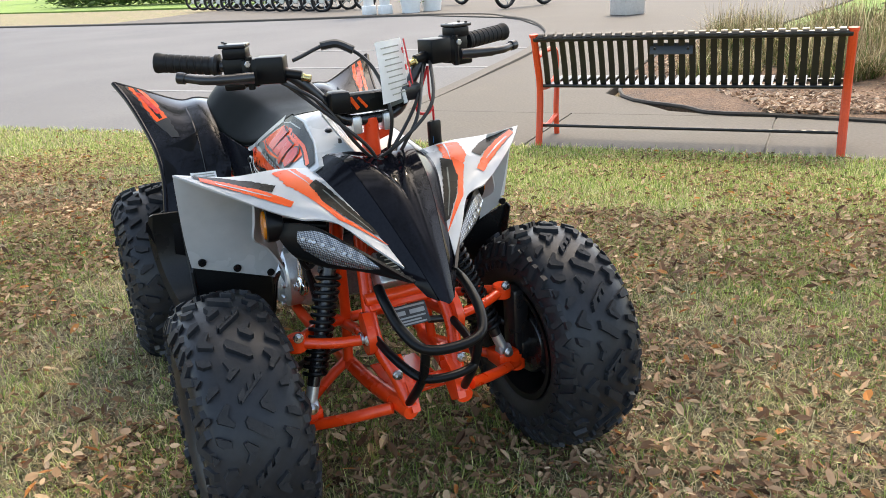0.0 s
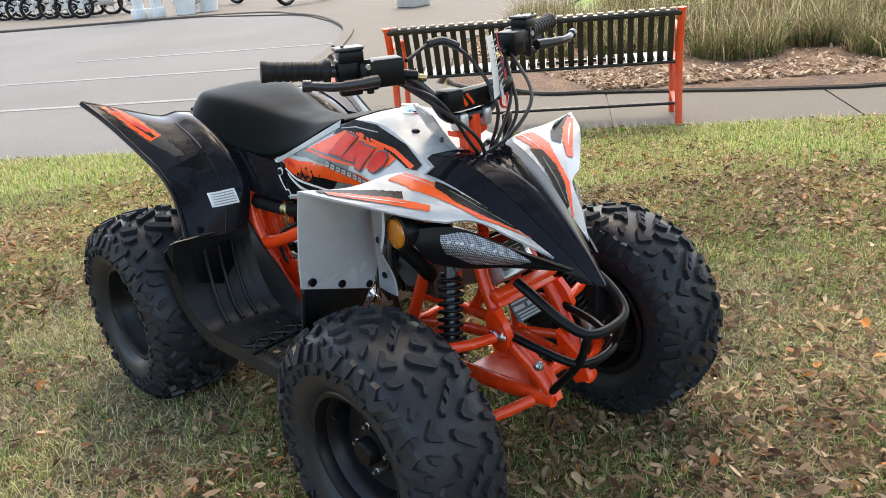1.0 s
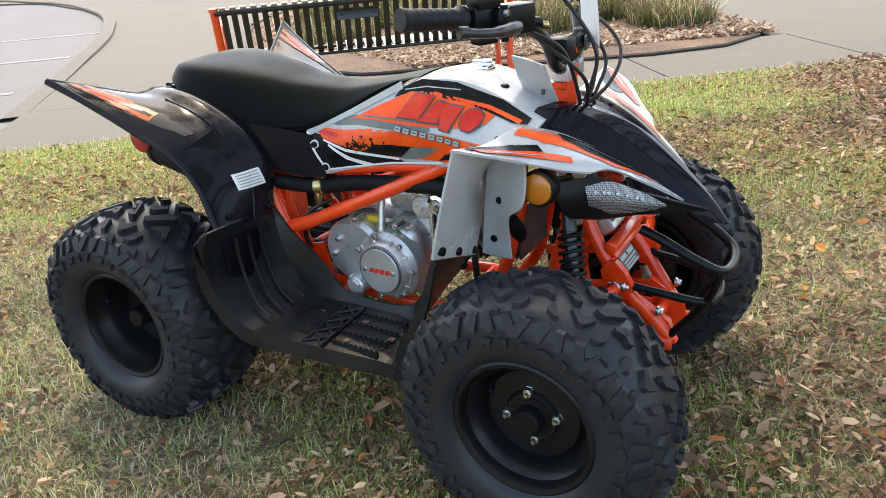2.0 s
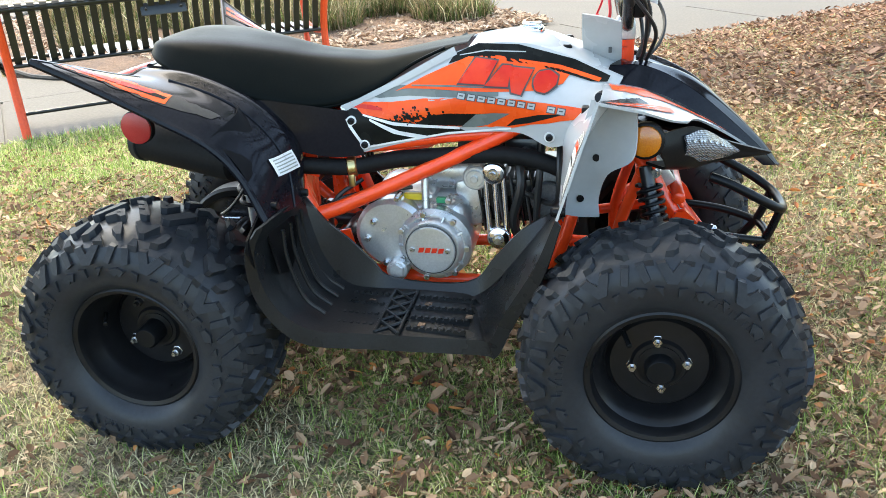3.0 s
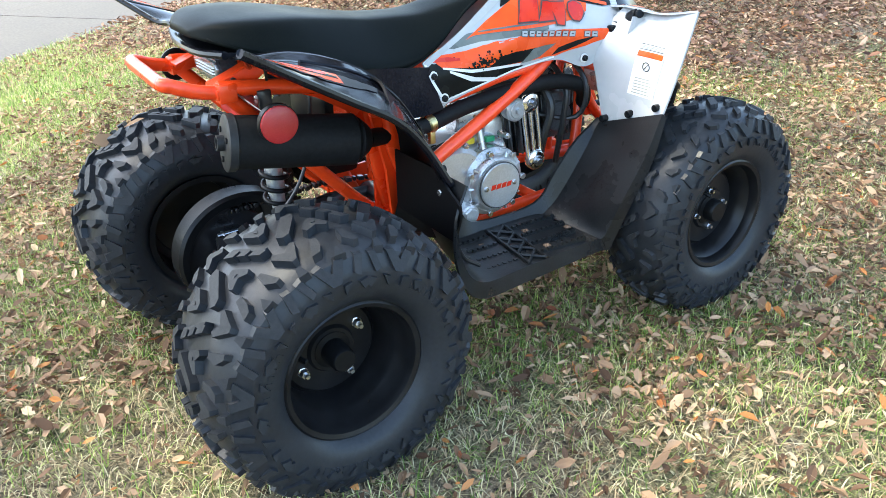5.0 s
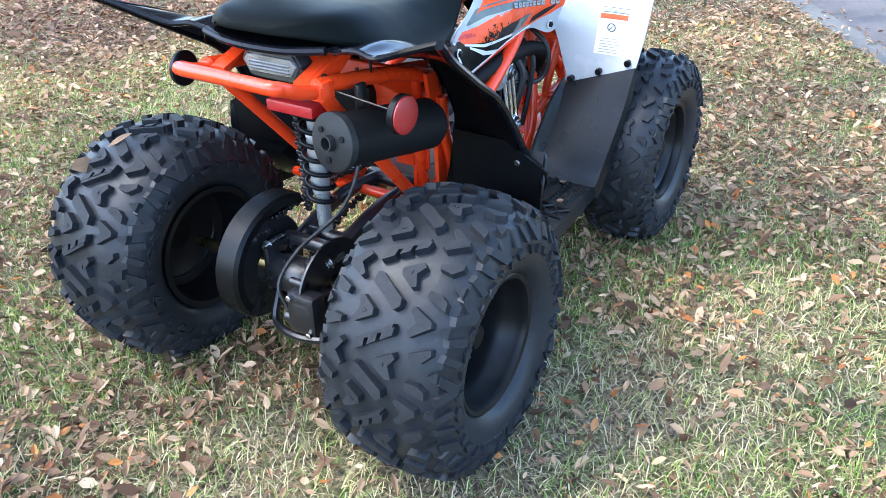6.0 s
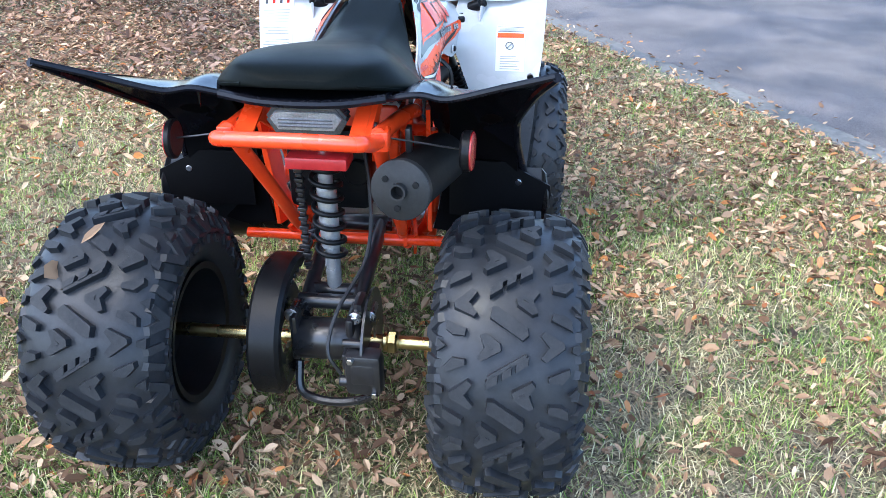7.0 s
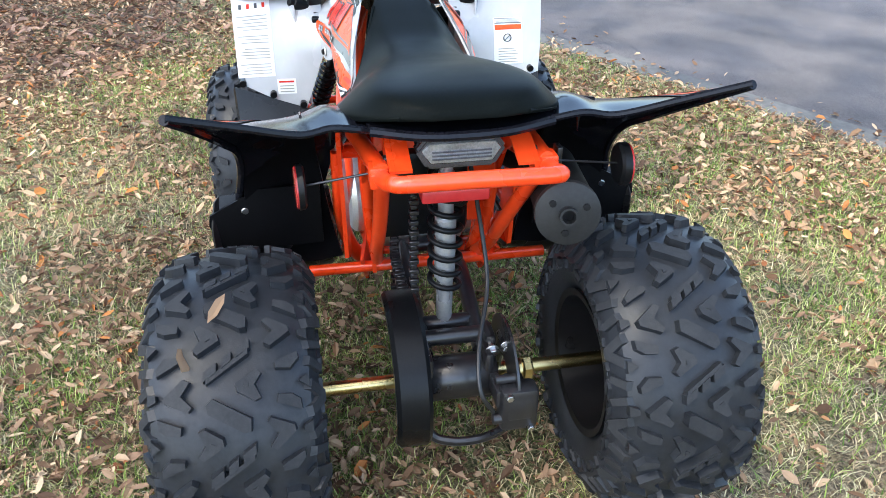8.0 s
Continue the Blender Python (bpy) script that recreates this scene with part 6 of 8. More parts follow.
# rear fenders
for s in (-1, 1):
    rows = [[(0.005, 0.118, 0.628), (0.075, 0.132, 0.622), (0.155, 0.142, 0.598), (0.222, 0.150, 0.560), (0.254, 0.165, 0.505), (0.258, 0.195, 0.430)],
            [(-0.006, 0.172, 0.640), (0.070, 0.174, 0.636), (0.150, 0.178, 0.610), (0.216, 0.182, 0.568), (0.252, 0.194, 0.507), (0.260, 0.225, 0.428)],
            [(-0.034, 0.255, 0.654), (0.045, 0.245, 0.642), (0.130, 0.240, 0.612), (0.196, 0.238, 0.568), (0.238, 0.242, 0.507), (0.255, 0.270, 0.426)],
            [(-0.066, 0.340, 0.686), (0.010, 0.320, 0.657), (0.102, 0.302, 0.616), (0.174, 0.294, 0.570), (0.220, 0.294, 0.510), (0.248, 0.312, 0.430)],
            [(-0.092, 0.408, 0.712), (-0.026, 0.382, 0.670), (0.075, 0.356, 0.608), (0.150, 0.343, 0.562), (0.200, 0.341, 0.508), (0.240, 0.352, 0.436)]]
    g = dense(mirrored(rows, s), 6, 6)
    bm = bmesh.new()
    sheet(bm, g, -0.005 * s)
    rear = part("rear_fender", bm, GLOSS_BLACK, quad, "glossy black flared rear fender", sharp=50)
    bm = bmesh.new()
    tube(bm, [(x - 0.002, s * (ay + 0.001), z - 0.004) for x, ay, z in rows[-1]], 0.0065, 8, 6)
    tube(bm, [(r[0][0] - 0.001, s * r[0][1], r[0][2] - 0.003) for r in rows], 0.0050, 8, 6)
    part("rolled_edge", bm, GLOSS_BLACK, rear)
    bm = bmesh.new()
    tube(bm, [(x, s * ay, z + 0.0005) for x, ay, z in rows[2][1:]], 0.0030, 6, 6)
    part("crease", bm, GLOSS_BLACK, rear)
    skin = Skin(g, (0, 1), (0, 0, 1))
    y = lambda pts: [(px, s * py) for px, py in pts]
    for nm, mat, a, b, off in (("grey_flash", CAP_GREY, [(-0.080, 0.386), (-0.02, 0.364), (0.06, 0.338), (0.14, 0.305)], [(-0.062, 0.336), (0.01, 0.312), (0.08, 0.298), (0.15, 0.285)], 0.0010),
                               ("orange_flash", ORANGE_DECAL, [(-0.074, 0.380), (-0.012, 0.358), (0.075, 0.330)], [(-0.062, 0.344), (0.0, 0.318), (0.075, 0.302)], 0.0016),
                               ("black_flash", BLACK_DECAL, [(-0.070, 0.366), (-0.01, 0.348), (0.07, 0.322)], [(-0.066, 0.356), (-0.005, 0.332), (0.072, 0.312)], 0.0019),
                               ("red_flash", RED_DECAL, [(-0.05, 0.362), (0.0, 0.344), (0.05, 0.324)], [(-0.045, 0.350), (0.01, 0.326), (0.055, 0.312)], 0.0023)):
        bm = bmesh.new()
        ribbon(bm, skin, y(a), y(b), off, 22, 0.0016)
        part(nm, bm, mat, rear, normals=False)
    front = Skin(g, (1, 2), (1, 0, 0.3))
    bm = bmesh.new()
    ribbon(bm, front, [(s * 0.212, 0.512), (s * 0.282, 0.516)], [(s * 0.212, 0.482), (s * 0.282, 0.486)], 0.0030, 5)
    st = part("care_label", bm, WHITE_DECAL, rear, "white label with unreadable print", normals=False)
    bm = bmesh.new()
    for k in range(5):
        ribbon(bm, front, [(s * 0.218, 0.509 - 0.0052 * k), (s * 0.276, 0.512 - 0.0052 * k)], [(s * 0.218, 0.507 - 0.0052 * k), (s * 0.276, 0.510 - 0.0052 * k)], 0.0036, 4)
    part("print", bm, GREY_INK, st, normals=False)
    for ay, z in ((0.225, 0.438), (0.32, 0.448)):
        p = front.at(s * ay, z, 0.0)
        bm = bmesh.new()
        rod(bm, p - Vector((0.012, 0, 0)), p + Vector((0.008, 0, 0)), 0.007, 12)
        part("push_rivet", bm, MATTE_BLACK, rear)

bm = bmesh.new()
g = dense([[Vector((x, yy, z)) for yy, z, x in r] for r in ([(-0.12, 0.634, -0.012), (-0.06, 0.630, -0.026), (0, 0.629, -0.030), (0.06, 0.630, -0.026), (0.12, 0.634, -0.012)], [(-0.125, 0.628, 0.06), (-0.06, 0.622, 0.06), (0, 0.62, 0.06), (0.06, 0.622, 0.06), (0.125, 0.628, 0.06)], [(-0.13, 0.612, 0.12), (-0.06, 0.61, 0.12), (0, 0.61, 0.12), (0.06, 0.61, 0.12), (0.13, 0.612, 0.12)])], 5, 6)
sheet(bm, g, 0.006)
tail = part("tail_cover", bm, GLOSS_BLACK, quad, "glossy black tail piece under the seat")
bm = bmesh.new()
tube(bm, [(-0.014, -0.12, 0.631), (-0.028, -0.06, 0.626), (-0.032, 0, 0.625), (-0.028, 0.06, 0.626), (-0.014, 0.12, 0.631)], 0.0065, 8, 6)
for s in (-1, 1):
    prism(bm, [(s * 0.172, 0.632), (s * 0.184, 0.634), (s * 0.178, 0.600)], 0.02, 0.024, "yz")
part("rolled_edge", bm, GLOSS_BLACK, tail)

# inner wheel wells
for s in (-1, 1):
    g = dense(mirrored([[(0.150, 0.205, 0.600), (0.170, 0.26, 0.595), (0.150, 0.33, 0.570)], [(0.228, 0.200, 0.500), (0.232, 0.26, 0.500), (0.205, 0.34, 0.505)], [(0.242, 0.180, 0.380), (0.246, 0.26, 0.375), (0.236, 0.345, 0.400)], [(0.240, 0.16, 0.306), (0.242, 0.255, 0.300), (0.252, 0.350, 0.335)]], s), 5, 5)
    bm = bmesh.new()
    sheet(bm, g, 0.004 * s)
    part("wheel_well", bm, WELL_BLACK, quad, "black plastic inner wheel well")
    bm = bmesh.new()
    prism(bm, [(s * 0.20, 0.452), (s * 0.322, 0.456), (s * 0.402, 0.416), (s * 0.405, 0.398), (s * 0.385, 0.345), (s * 0.20, 0.345)], 0.2225, 0.2265, "yz")
    panel = part("mud_panel", bm, WELL_BLACK, quad, "black plastic mud panel with cut corner")
    for ay, z in ((0.250, 0.436), (0.345, 0.420)):
        bm = bmesh.new()
        rod(bm, yz(0.219, ay, z, s), yz(0.224, ay, z, s), 0.006, 12)
        part("rivet", bm, ZINC, panel)

# footwells
for s in (-1, 1):
    inner = [(0.252, 0.195, 0.432), (0.262, 0.195, 0.375), (0.284, 0.195, 0.290), (0.325, 0.195, 0.244), (0.42, 0.195, 0.240), (0.530, 0.195, 0.240), (0.556, 0.195, 0.240), (0.594, 0.195, 0.270), (0.648, 0.195, 0.340), (0.696, 0.195, 0.404)]
    outer = [(0.250, 0.385, 0.438), (0.228, 0.390, 0.385), (0.240, 0.384, 0.300), (0.292, 0.366, 0.238), (0.40, 0.350, 0.228), (0.578, 0.327, 0.220), (0.606, 0.328, 0.220), (0.634, 0.335, 0.280), (0.684, 0.342, 0.372), (0.716, 0.346, 0.456)]
    lip = [(0.240, 0.394, 0.432), (0.216, 0.402, 0.385), (0.224, 0.395, 0.292), (0.280, 0.374, 0.212), (0.40, 0.356, 0.200), (0.588, 0.332, 0.193), (0.618, 0.333, 0.192), (0.650, 0.341, 0.262), (0.698, 0.348, 0.356), (0.724, 0.350, 0.448)]
    mid = [[tuple(a[c] * (1 - f) + b[c] * f + (-0.008 if c == 0 and k in (1, 2) else 0) for c in range(3)) for k, (a, b) in enumerate(zip(inner, outer))] for f in (0.33, 0.66)]
    g = [[Vector(p) for p in row] for row in dense(mirrored([inner, *mid, outer], s), 5, 5)]
    edge = smooth_line([yz(*p, s) for p in lip], 5)
    g.append(edge)
    bm = bmesh.new()
    sheet(bm, g, -0.004 * s)
    well = part("footwell", bm, FOOT_BLACK, quad, "black moulded footwell with serrated footrest", sharp=26)
    low = [(0.252, 0.43), (0.265, 0.37), (0.290, 0.285), (0.335, 0.242), (0.42, 0.238), (0.545, 0.238), (0.595, 0.268), (0.65, 0.340), (0.700, 0.405)]
    high = [(0.246, 0.436), (0.280, 0.372), (0.318, 0.332), (0.358, 0.290), (0.400, 0.256), (0.540, 0.258), (0.592, 0.314), (0.642, 0.370), (0.702, 0.410)]
    g = [smooth_line([Vector((a - 0.004, s * 0.202, b - 0.007)) for a, b in low], 5), smooth_line([Vector((a, s * 0.188, b)) for a, b in high], 5), smooth_line([Vector((a, s * 0.182, b)) for a, b in high], 5)]
    bm = bmesh.new()
    sheet(bm, g, 0.004 * s)
    part("inner_skirt", bm, FOOT_BLACK, well)
    # ribs in the rear wall, serrated strips and the crossed rib on the floor
    for ay in (0.225, 0.258, 0.291, 0.324):
        bm = bmesh.new()
        tube(bm, [yz(0.252, ay, 0.405, s), yz(0.254, ay, 0.35, s), yz(0.276, ay, 0.278, s), yz(0.312, ay, 0.247, s)], 0.0038, 8)
        part("rib", bm, FOOT_BLACK, well)
    for ay in (0.222, 0.255, 0.288, 0.32):
        for x0, x1 in ((0.330, 0.402), (0.458, 0.575)):
            zz, n = 0.2375 - 0.10 * (ay - 0.2), int((x1 - x0) / 0.012)
            top = []
            for k in range(n):
                x = x0 + k * 0.012
                top += [(x, zz + 0.003), (x + 0.002, zz + 0.0075), (x + 0.007, zz + 0.0075), (x + 0.010, zz + 0.003)]
            bm = bmesh.new()
            prism(bm, [(x0, zz - 0.003)] + top + [(top[-1][0], zz - 0.003)], s * (ay - 0.003), s * (ay + 0.003))
            part("serrated_strip", bm, FOOT_BLACK, well)
    bm = bmesh.new()
    for x in (0.408, 0.450):
        rod(bm, yz(x, 0.205, 0.242, s), yz(x, 0.345, 0.230, s), 0.0035, 6)
    for k in range(4):
        a, b = 0.207 + k * 0.034, 0.241 + k * 0.034
        rod(bm, yz(0.408, a, 0.242 - 0.003 * k, s), yz(0.450, b, 0.239 - 0.003 * k, s), 0.003, 6)
        rod(bm, yz(0.450, a, 0.242 - 0.003 * k, s), yz(0.408, b, 0.239 - 0.003 * k, s), 0.003, 6)
    part("cross_rib", bm, FOOT_BLACK, well)
    for x, ay in ((0.372, 0.238), (0.478, 0.240), (0.372, 0.305), (0.482, 0.305), (0.56, 0.270)):
        bm = bmesh.new()
        block(bm, yz(x, ay, 0.2365 - 0.10 * (ay - 0.2) + 0.0025, s), (0.013, 0.012, 0.003), 0.001)
        part("drain_slot", bm, MULCH, well)

# engine
bm = bmesh.new()
block(bm, (0.43, -0.005, 0.315), (0.195, 0.24, 0.150), 0.03, seg=3)
block(bm, (0.40, -0.005, 0.372), (0.13, 0.20, 0.06), 0.02)
block(bm, (0.52, 0, 0.37), (0.06, 0.13, 0.10), 0.02)
rod(bm, (0.385, -0.10, 0.325), (0.385, -0.142, 0.325), 0.072, 36)
rod(bm, (0.468, -0.10, 0.311), (0.468, -0.150, 0.311), 0.072, 40)
rod(bm, (0.45, 0.10, 0.315), (0.45, 0.150, 0.315), 0.078, 36)
engine = part("engine", bm, ALU, quad, "cast aluminium engine block", sharp=30)
bm = bmesh.new()
rod(bm, (0.468, -0.145, 0.311), (0.468, -0.164, 0.311), 0.060, 44, 0.056)
rod(bm, (0.468, -0.160, 0.311), (0.468, -0.171, 0.311), 0.0475, 44)
cover = part("clutch_cover", bm, ALU, engine, "round engine cover", sharp=30)
for k in range(7):
    a = 2 * math.pi * k / 7
    bm = bmesh.new()
    rod(bm, (0.468 + 0.066 * math.cos(a), -0.150, 0.311 + 0.066 * math.sin(a)), (0.468 + 0.066 * math.cos(a), -0.158, 0.311 + 0.066 * math.sin(a)), 0.006, 10)
    part("cover_bolt", bm, ZINC, cover)
for x in (0.433, 0.501):
    bm = bmesh.new()
    rod(bm, (x, -0.170, 0.311), (x, -0.174, 0.311), 0.005, 12)
    part("cover_screw", bm, ZINC, cover)
for k in range(4):
    bm = bmesh.new()
    x0 = 0.444 + k * 0.0125
    prism(bm, [(x0, 0.3055), (x0 + 0.010, 0.3065), (x0 + 0.013, 0.3165), (x0 + 0.003, 0.3155)], -0.1718, -0.1708)
    part("red_mark", bm, RED_DECAL, cover)
bm = bmesh.new()
rod(bm, (0.398, -0.135, 0.262), (0.398, -0.168, 0.262), 0.021, 20)
rod(bm, (0.398, -0.160, 0.262), (0.398, -0.172, 0.262), 0.017, 6)
part("oil_plug", bm, ALU, engine)
bm = bmesh.new()
rod(bm, (0.352, -0.115, 0.375), (0.346, -0.125, 0.402), 0.014, 16)
part("dipstick", bm, MATTE_BLACK, engine)
bm = bmesh.new()
block(bm, (0.425, -0.1095, 0.3955), (0.036, 0.012, 0.012), 0.001)
part("yellow_tag", bm, YELLOW, engine)
bm = bmesh.new()
block(bm, (0.480, -0.112, 0.391), (0.020, 0.012, 0.010), 0.001)
part("green_tag", bm, GREEN_TAG, engine)
bm = bmesh.new()
block(bm, (0.59, 0, 0.378), (0.11, 0.115, 0.085), 0.004)
barrel = part("cylinder", bm, BLACK_STEEL, engine, "black finned cylinder")
for k in range(9):
    bm = bmesh.new()
    block(bm, (0.545 + k * 0.0125, 0, 0.372 + k * 0.002), (0.0045, 0.155 - 0.004 * abs(k - 4), 0.112), 0.0015, Matrix.Rotation(radians(-8), 4, 'Y'), 1)
    part("cooling_fin", bm, CAST_GREY if k % 2 else BLACK_STEEL, engine)
bm = bmesh.new()
block(bm, (0.675, 0, 0.392), (0.055, 0.15, 0.105), 0.015)
rod(bm, (0.675, -0.075, 0.392), (0.675, -0.092, 0.392), 0.034, 24)
for k in range(4):
    block(bm, (0.70 + k * 0.009, 0, 0.392), (0.004, 0.14, 0.10), 0.001, None, 1)
part("cylinder_head", bm, CAST_GREY, engine, "dull grey finned cylinder head")
bm = bmesh.new()
rod(bm, (0.43, -0.02, 0.425), (0.53, -0.02, 0.425), 0.034, 20)
rod(bm, (0.545, -0.085, 0.438), (0.545, -0.118, 0.438), 0.024, 24)
rod(bm, (0.545, -0.115, 0.438), (0.545, -0.121, 0.438), 0.0165, 24)
rod(bm, (0.545, -0.120, 0.438), (0.545, -0.127, 0.438), 0.0075, 6)
part("starter_motor", bm, ALU, engine)
for k in range(9):
    aa = radians(30 + 300 * k / 8)
    u, w = Vector((math.cos(aa), 0, math.sin(aa))), Vector((0.468, -0.1585, 0.311))
    bm = bmesh.new()
    rod(bm, w + u * 0.050, w + u * 0.066 + Vector((0, 0.006, 0)), 0.0030, 6)
    part("cover_rib", bm, ALU, cover)
bm = bmesh.new()
lathe(bm, [(0.0490, 0.0), (0.0490, 0.003), (0.0478, 0.004), (0.0470, 0.003), (0.0470, 0.0)], pose(0.468, -0.1665, 0.311, 180), 44)
part("cover_groove", bm, INK, cover)
bm = bmesh.new()
rod(bm, (0.453, -0.132, 0.366), (0.449, -0.112, 0.448), 0.0072, 14)
rod(bm, (0.453, -0.135, 0.372), (0.453, -0.147, 0.372), 0.0055, 6)
part("filler_pipe", bm, ALU, engine, "bright upright pipe")
for x, z, r in ((0.352, 0.352, 0.0065), (0.372, 0.268, 0.0065), (0.338, 0.318, 0.0065), (0.402, 0.402, 0.006), (0.500, 0.402, 0.006)):
    bm = bmesh.new()
    rod(bm, (x, -0.118, z), (x, -0.149, z), r, 12)
    rod(bm, (x, -0.148, z), (x, -0.153, z), r * 0.7, 6)
    part("case_bolt", bm, ZINC, engine)
for k in range(3):
    bm = bmesh.new()
    rod(bm, (0.352 + 0.0005 * k, -0.128, 0.356 + 0.0085 * k), (0.3518 + 0.0005 * k, -0.128, 0.361 + 0.0085 * k), 0.0128, 16)
    part("vent_ring", bm, CAP_GREY, engine)
# oil cooler: a chrome frame with two long slots
a, b = Vector((0.579, -0.112, 0.448)), Vector((0.589, -0.124, 0.325))
d, w = (b - a).normalized(), Vector((1, 0, 0.08))
bm = bmesh.new()
for off in (-0.0165, 0.0, 0.0165):
    tube(bm, [a + w * off, b + w * off], 0.0050, 8, 1, False)
for p in (a, b):
    rod(bm, p - Vector((0, 0.008, 0)), p + Vector((0, 0.010, 0)), 0.0220, 24)
cooler = part("oil_cooler", bm, CHROME, engine, "chrome slotted bar with end bosses", sharp=50)
for p in (a, b):
    bm = bmesh.new()
    rod(bm, p - Vector((0, 0.008, 0)), p - Vector((0, 0.013, 0)), 0.011, 18)
    rod(bm, p - Vector((0, 0.012, 0)), p - Vector((0, 0.018, 0)), 0.0065, 6)
    part("cooler_bolt", bm, ZINC, cooler)
bm = bmesh.new()
block(bm, (0.625, -0.03, 0.475), (0.07, 0.08, 0.06), 0.012)
rod(bm, (0.59, -0.03, 0.475), (0.50, -0.02, 0.475), 0.022, 18)
rod(bm, (0.635, -0.065, 0.472), (0.635, -0.092, 0.472), 0.018, 14)
block(bm, (0.64, -0.07, 0.455), (0.03, 0.03, 0.02), 0.004)
part("carburettor", bm, BLACK_STEEL, engine)
for pts, r in ((((0.62, -0.09, 0.48), (0.63, -0.12, 0.43), (0.615, -0.115, 0.36), (0.62, -0.10, 0.32)), 0.009), (((0.66, -0.05, 0.52), (0.665, -0.12, 0.47), (0.66, -0.125, 0.40), (0.655, -0.11, 0.30)), 0.0065),
               (((0.69, -0.05, 0.54), (0.70, -0.14, 0.48), (0.69, -0.13, 0.40), (0.60, -0.06, 0.41)), 0.0055), (((0.25, -0.14, 0.36), (0.30, -0.14, 0.40), (0.36, -0.13, 0.41), (0.42, -0.10, 0.41)), 0.004), (((0.33, -0.12, 0.43), (0.29, -0.14, 0.40), (0.275, -0.13, 0.33), (0.30, -0.11, 0.29)), 0.004)):
    bm = bmesh.new()
    tube(bm, pts, r, 8)
    part("hose", bm, CABLE, engine)

# exhaust
bm = bmesh.new()
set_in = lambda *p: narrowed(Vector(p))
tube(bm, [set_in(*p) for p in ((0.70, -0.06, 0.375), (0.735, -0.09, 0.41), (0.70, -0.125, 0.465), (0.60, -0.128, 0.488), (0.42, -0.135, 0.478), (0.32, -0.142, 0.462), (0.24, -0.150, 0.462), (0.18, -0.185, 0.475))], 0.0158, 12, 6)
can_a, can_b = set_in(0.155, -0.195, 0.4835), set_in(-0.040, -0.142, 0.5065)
rod(bm, set_in(0.175, -0.195, 0.480), can_a + (can_b - can_a) * 0.02, 0.026, 24, 0.038)
rod(bm, can_a, can_b, 0.0425, 36)
muffler = part("exhaust", bm, SOOT_BLACK, quad, "matte black exhaust pipe and muffler", sharp=35)
ax = (can_b - can_a).normalized()
q = Vector((0, 1, 0)).rotation_difference(ax).to_matrix().to_4x4()
bm = bmesh.new()
lathe(bm, [(0.0435, -0.012), (0.0455, -0.010), (0.0455, 0.002), (0.043, 0.004), (0.0125, 0.005), (0.0125, 0.016), (0.0095, 0.016), (0.0095, -0.02), (0, -0.02)], Matrix.Translation(can_b) @ q, 36)
cap = part("end_cap", bm, CAP_GREY, muffler, "dark grey muffler end cap")
for k in range(3):
    aa = 2 * math.pi * k / 3 + 0.5
    bm = bmesh.new()
    lathe(bm, [(0.005, 0.003), (0.005, 0.007), (0, 0.008)], Matrix.Translation(can_b) @ q @ Matrix.Translation((0.027 * math.cos(aa), 0, 0.027 * math.sin(aa))), 8)
    part("screw", bm, SOOT_BLACK, cap)
bm = bmesh.new()
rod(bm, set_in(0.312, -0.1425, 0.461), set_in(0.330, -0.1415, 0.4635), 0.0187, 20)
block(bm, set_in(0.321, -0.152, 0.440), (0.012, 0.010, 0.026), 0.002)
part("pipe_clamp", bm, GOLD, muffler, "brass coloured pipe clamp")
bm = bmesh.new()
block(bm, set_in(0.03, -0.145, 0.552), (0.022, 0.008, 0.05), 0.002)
part("hanger", bm, BLACK_STEEL, muffler)

# tail lamp, battery box, reflectors
bm = bmesh.new()
prism(bm, [(-0.062, 0.594), (-0.046, 0.614), (0.046, 0.614), (0.062, 0.594), (0.046, 0.568), (-0.046, 0.568)], -0.004, 0.03, "yz")
bmesh.ops.bevel(bm, geom=list(bm.edges), offset=0.004, segments=2, affect='EDGES')
tl = part("tail_lamp", bm, SMOKE_LENS, quad, "smoked wide tail lamp")
bm = bmesh.new()
prism(bm, [(-0.054, 0.595), (-0.044, 0.606), (0.044, 0.606), (0.054, 0.595), (0.042, 0.577), (-0.042, 0.577)], -0.007, 0.0, "yz")
bmesh.ops.bevel(bm, geom=list(bm.edges), offset=0.0015, segments=1, affect='EDGES')
ln_ = part("lens", bm, LAMP_LENS, tl)
for k in range(3):
    bm = bmesh.new()
    block(bm, (-0.008, 0, 0.584 + 0.005 * k), (0.003, 0.080, 0.0014), 0.0)
    part("rib", bm, SMOKE_LENS, ln_)
bm = bmesh.new()
block(bm, (0.050, 0, 0.512), (0.05, 0.098, 0.020), 0.004)
part("battery_box", bm, DULL_RED, quad, "red box under the tail")
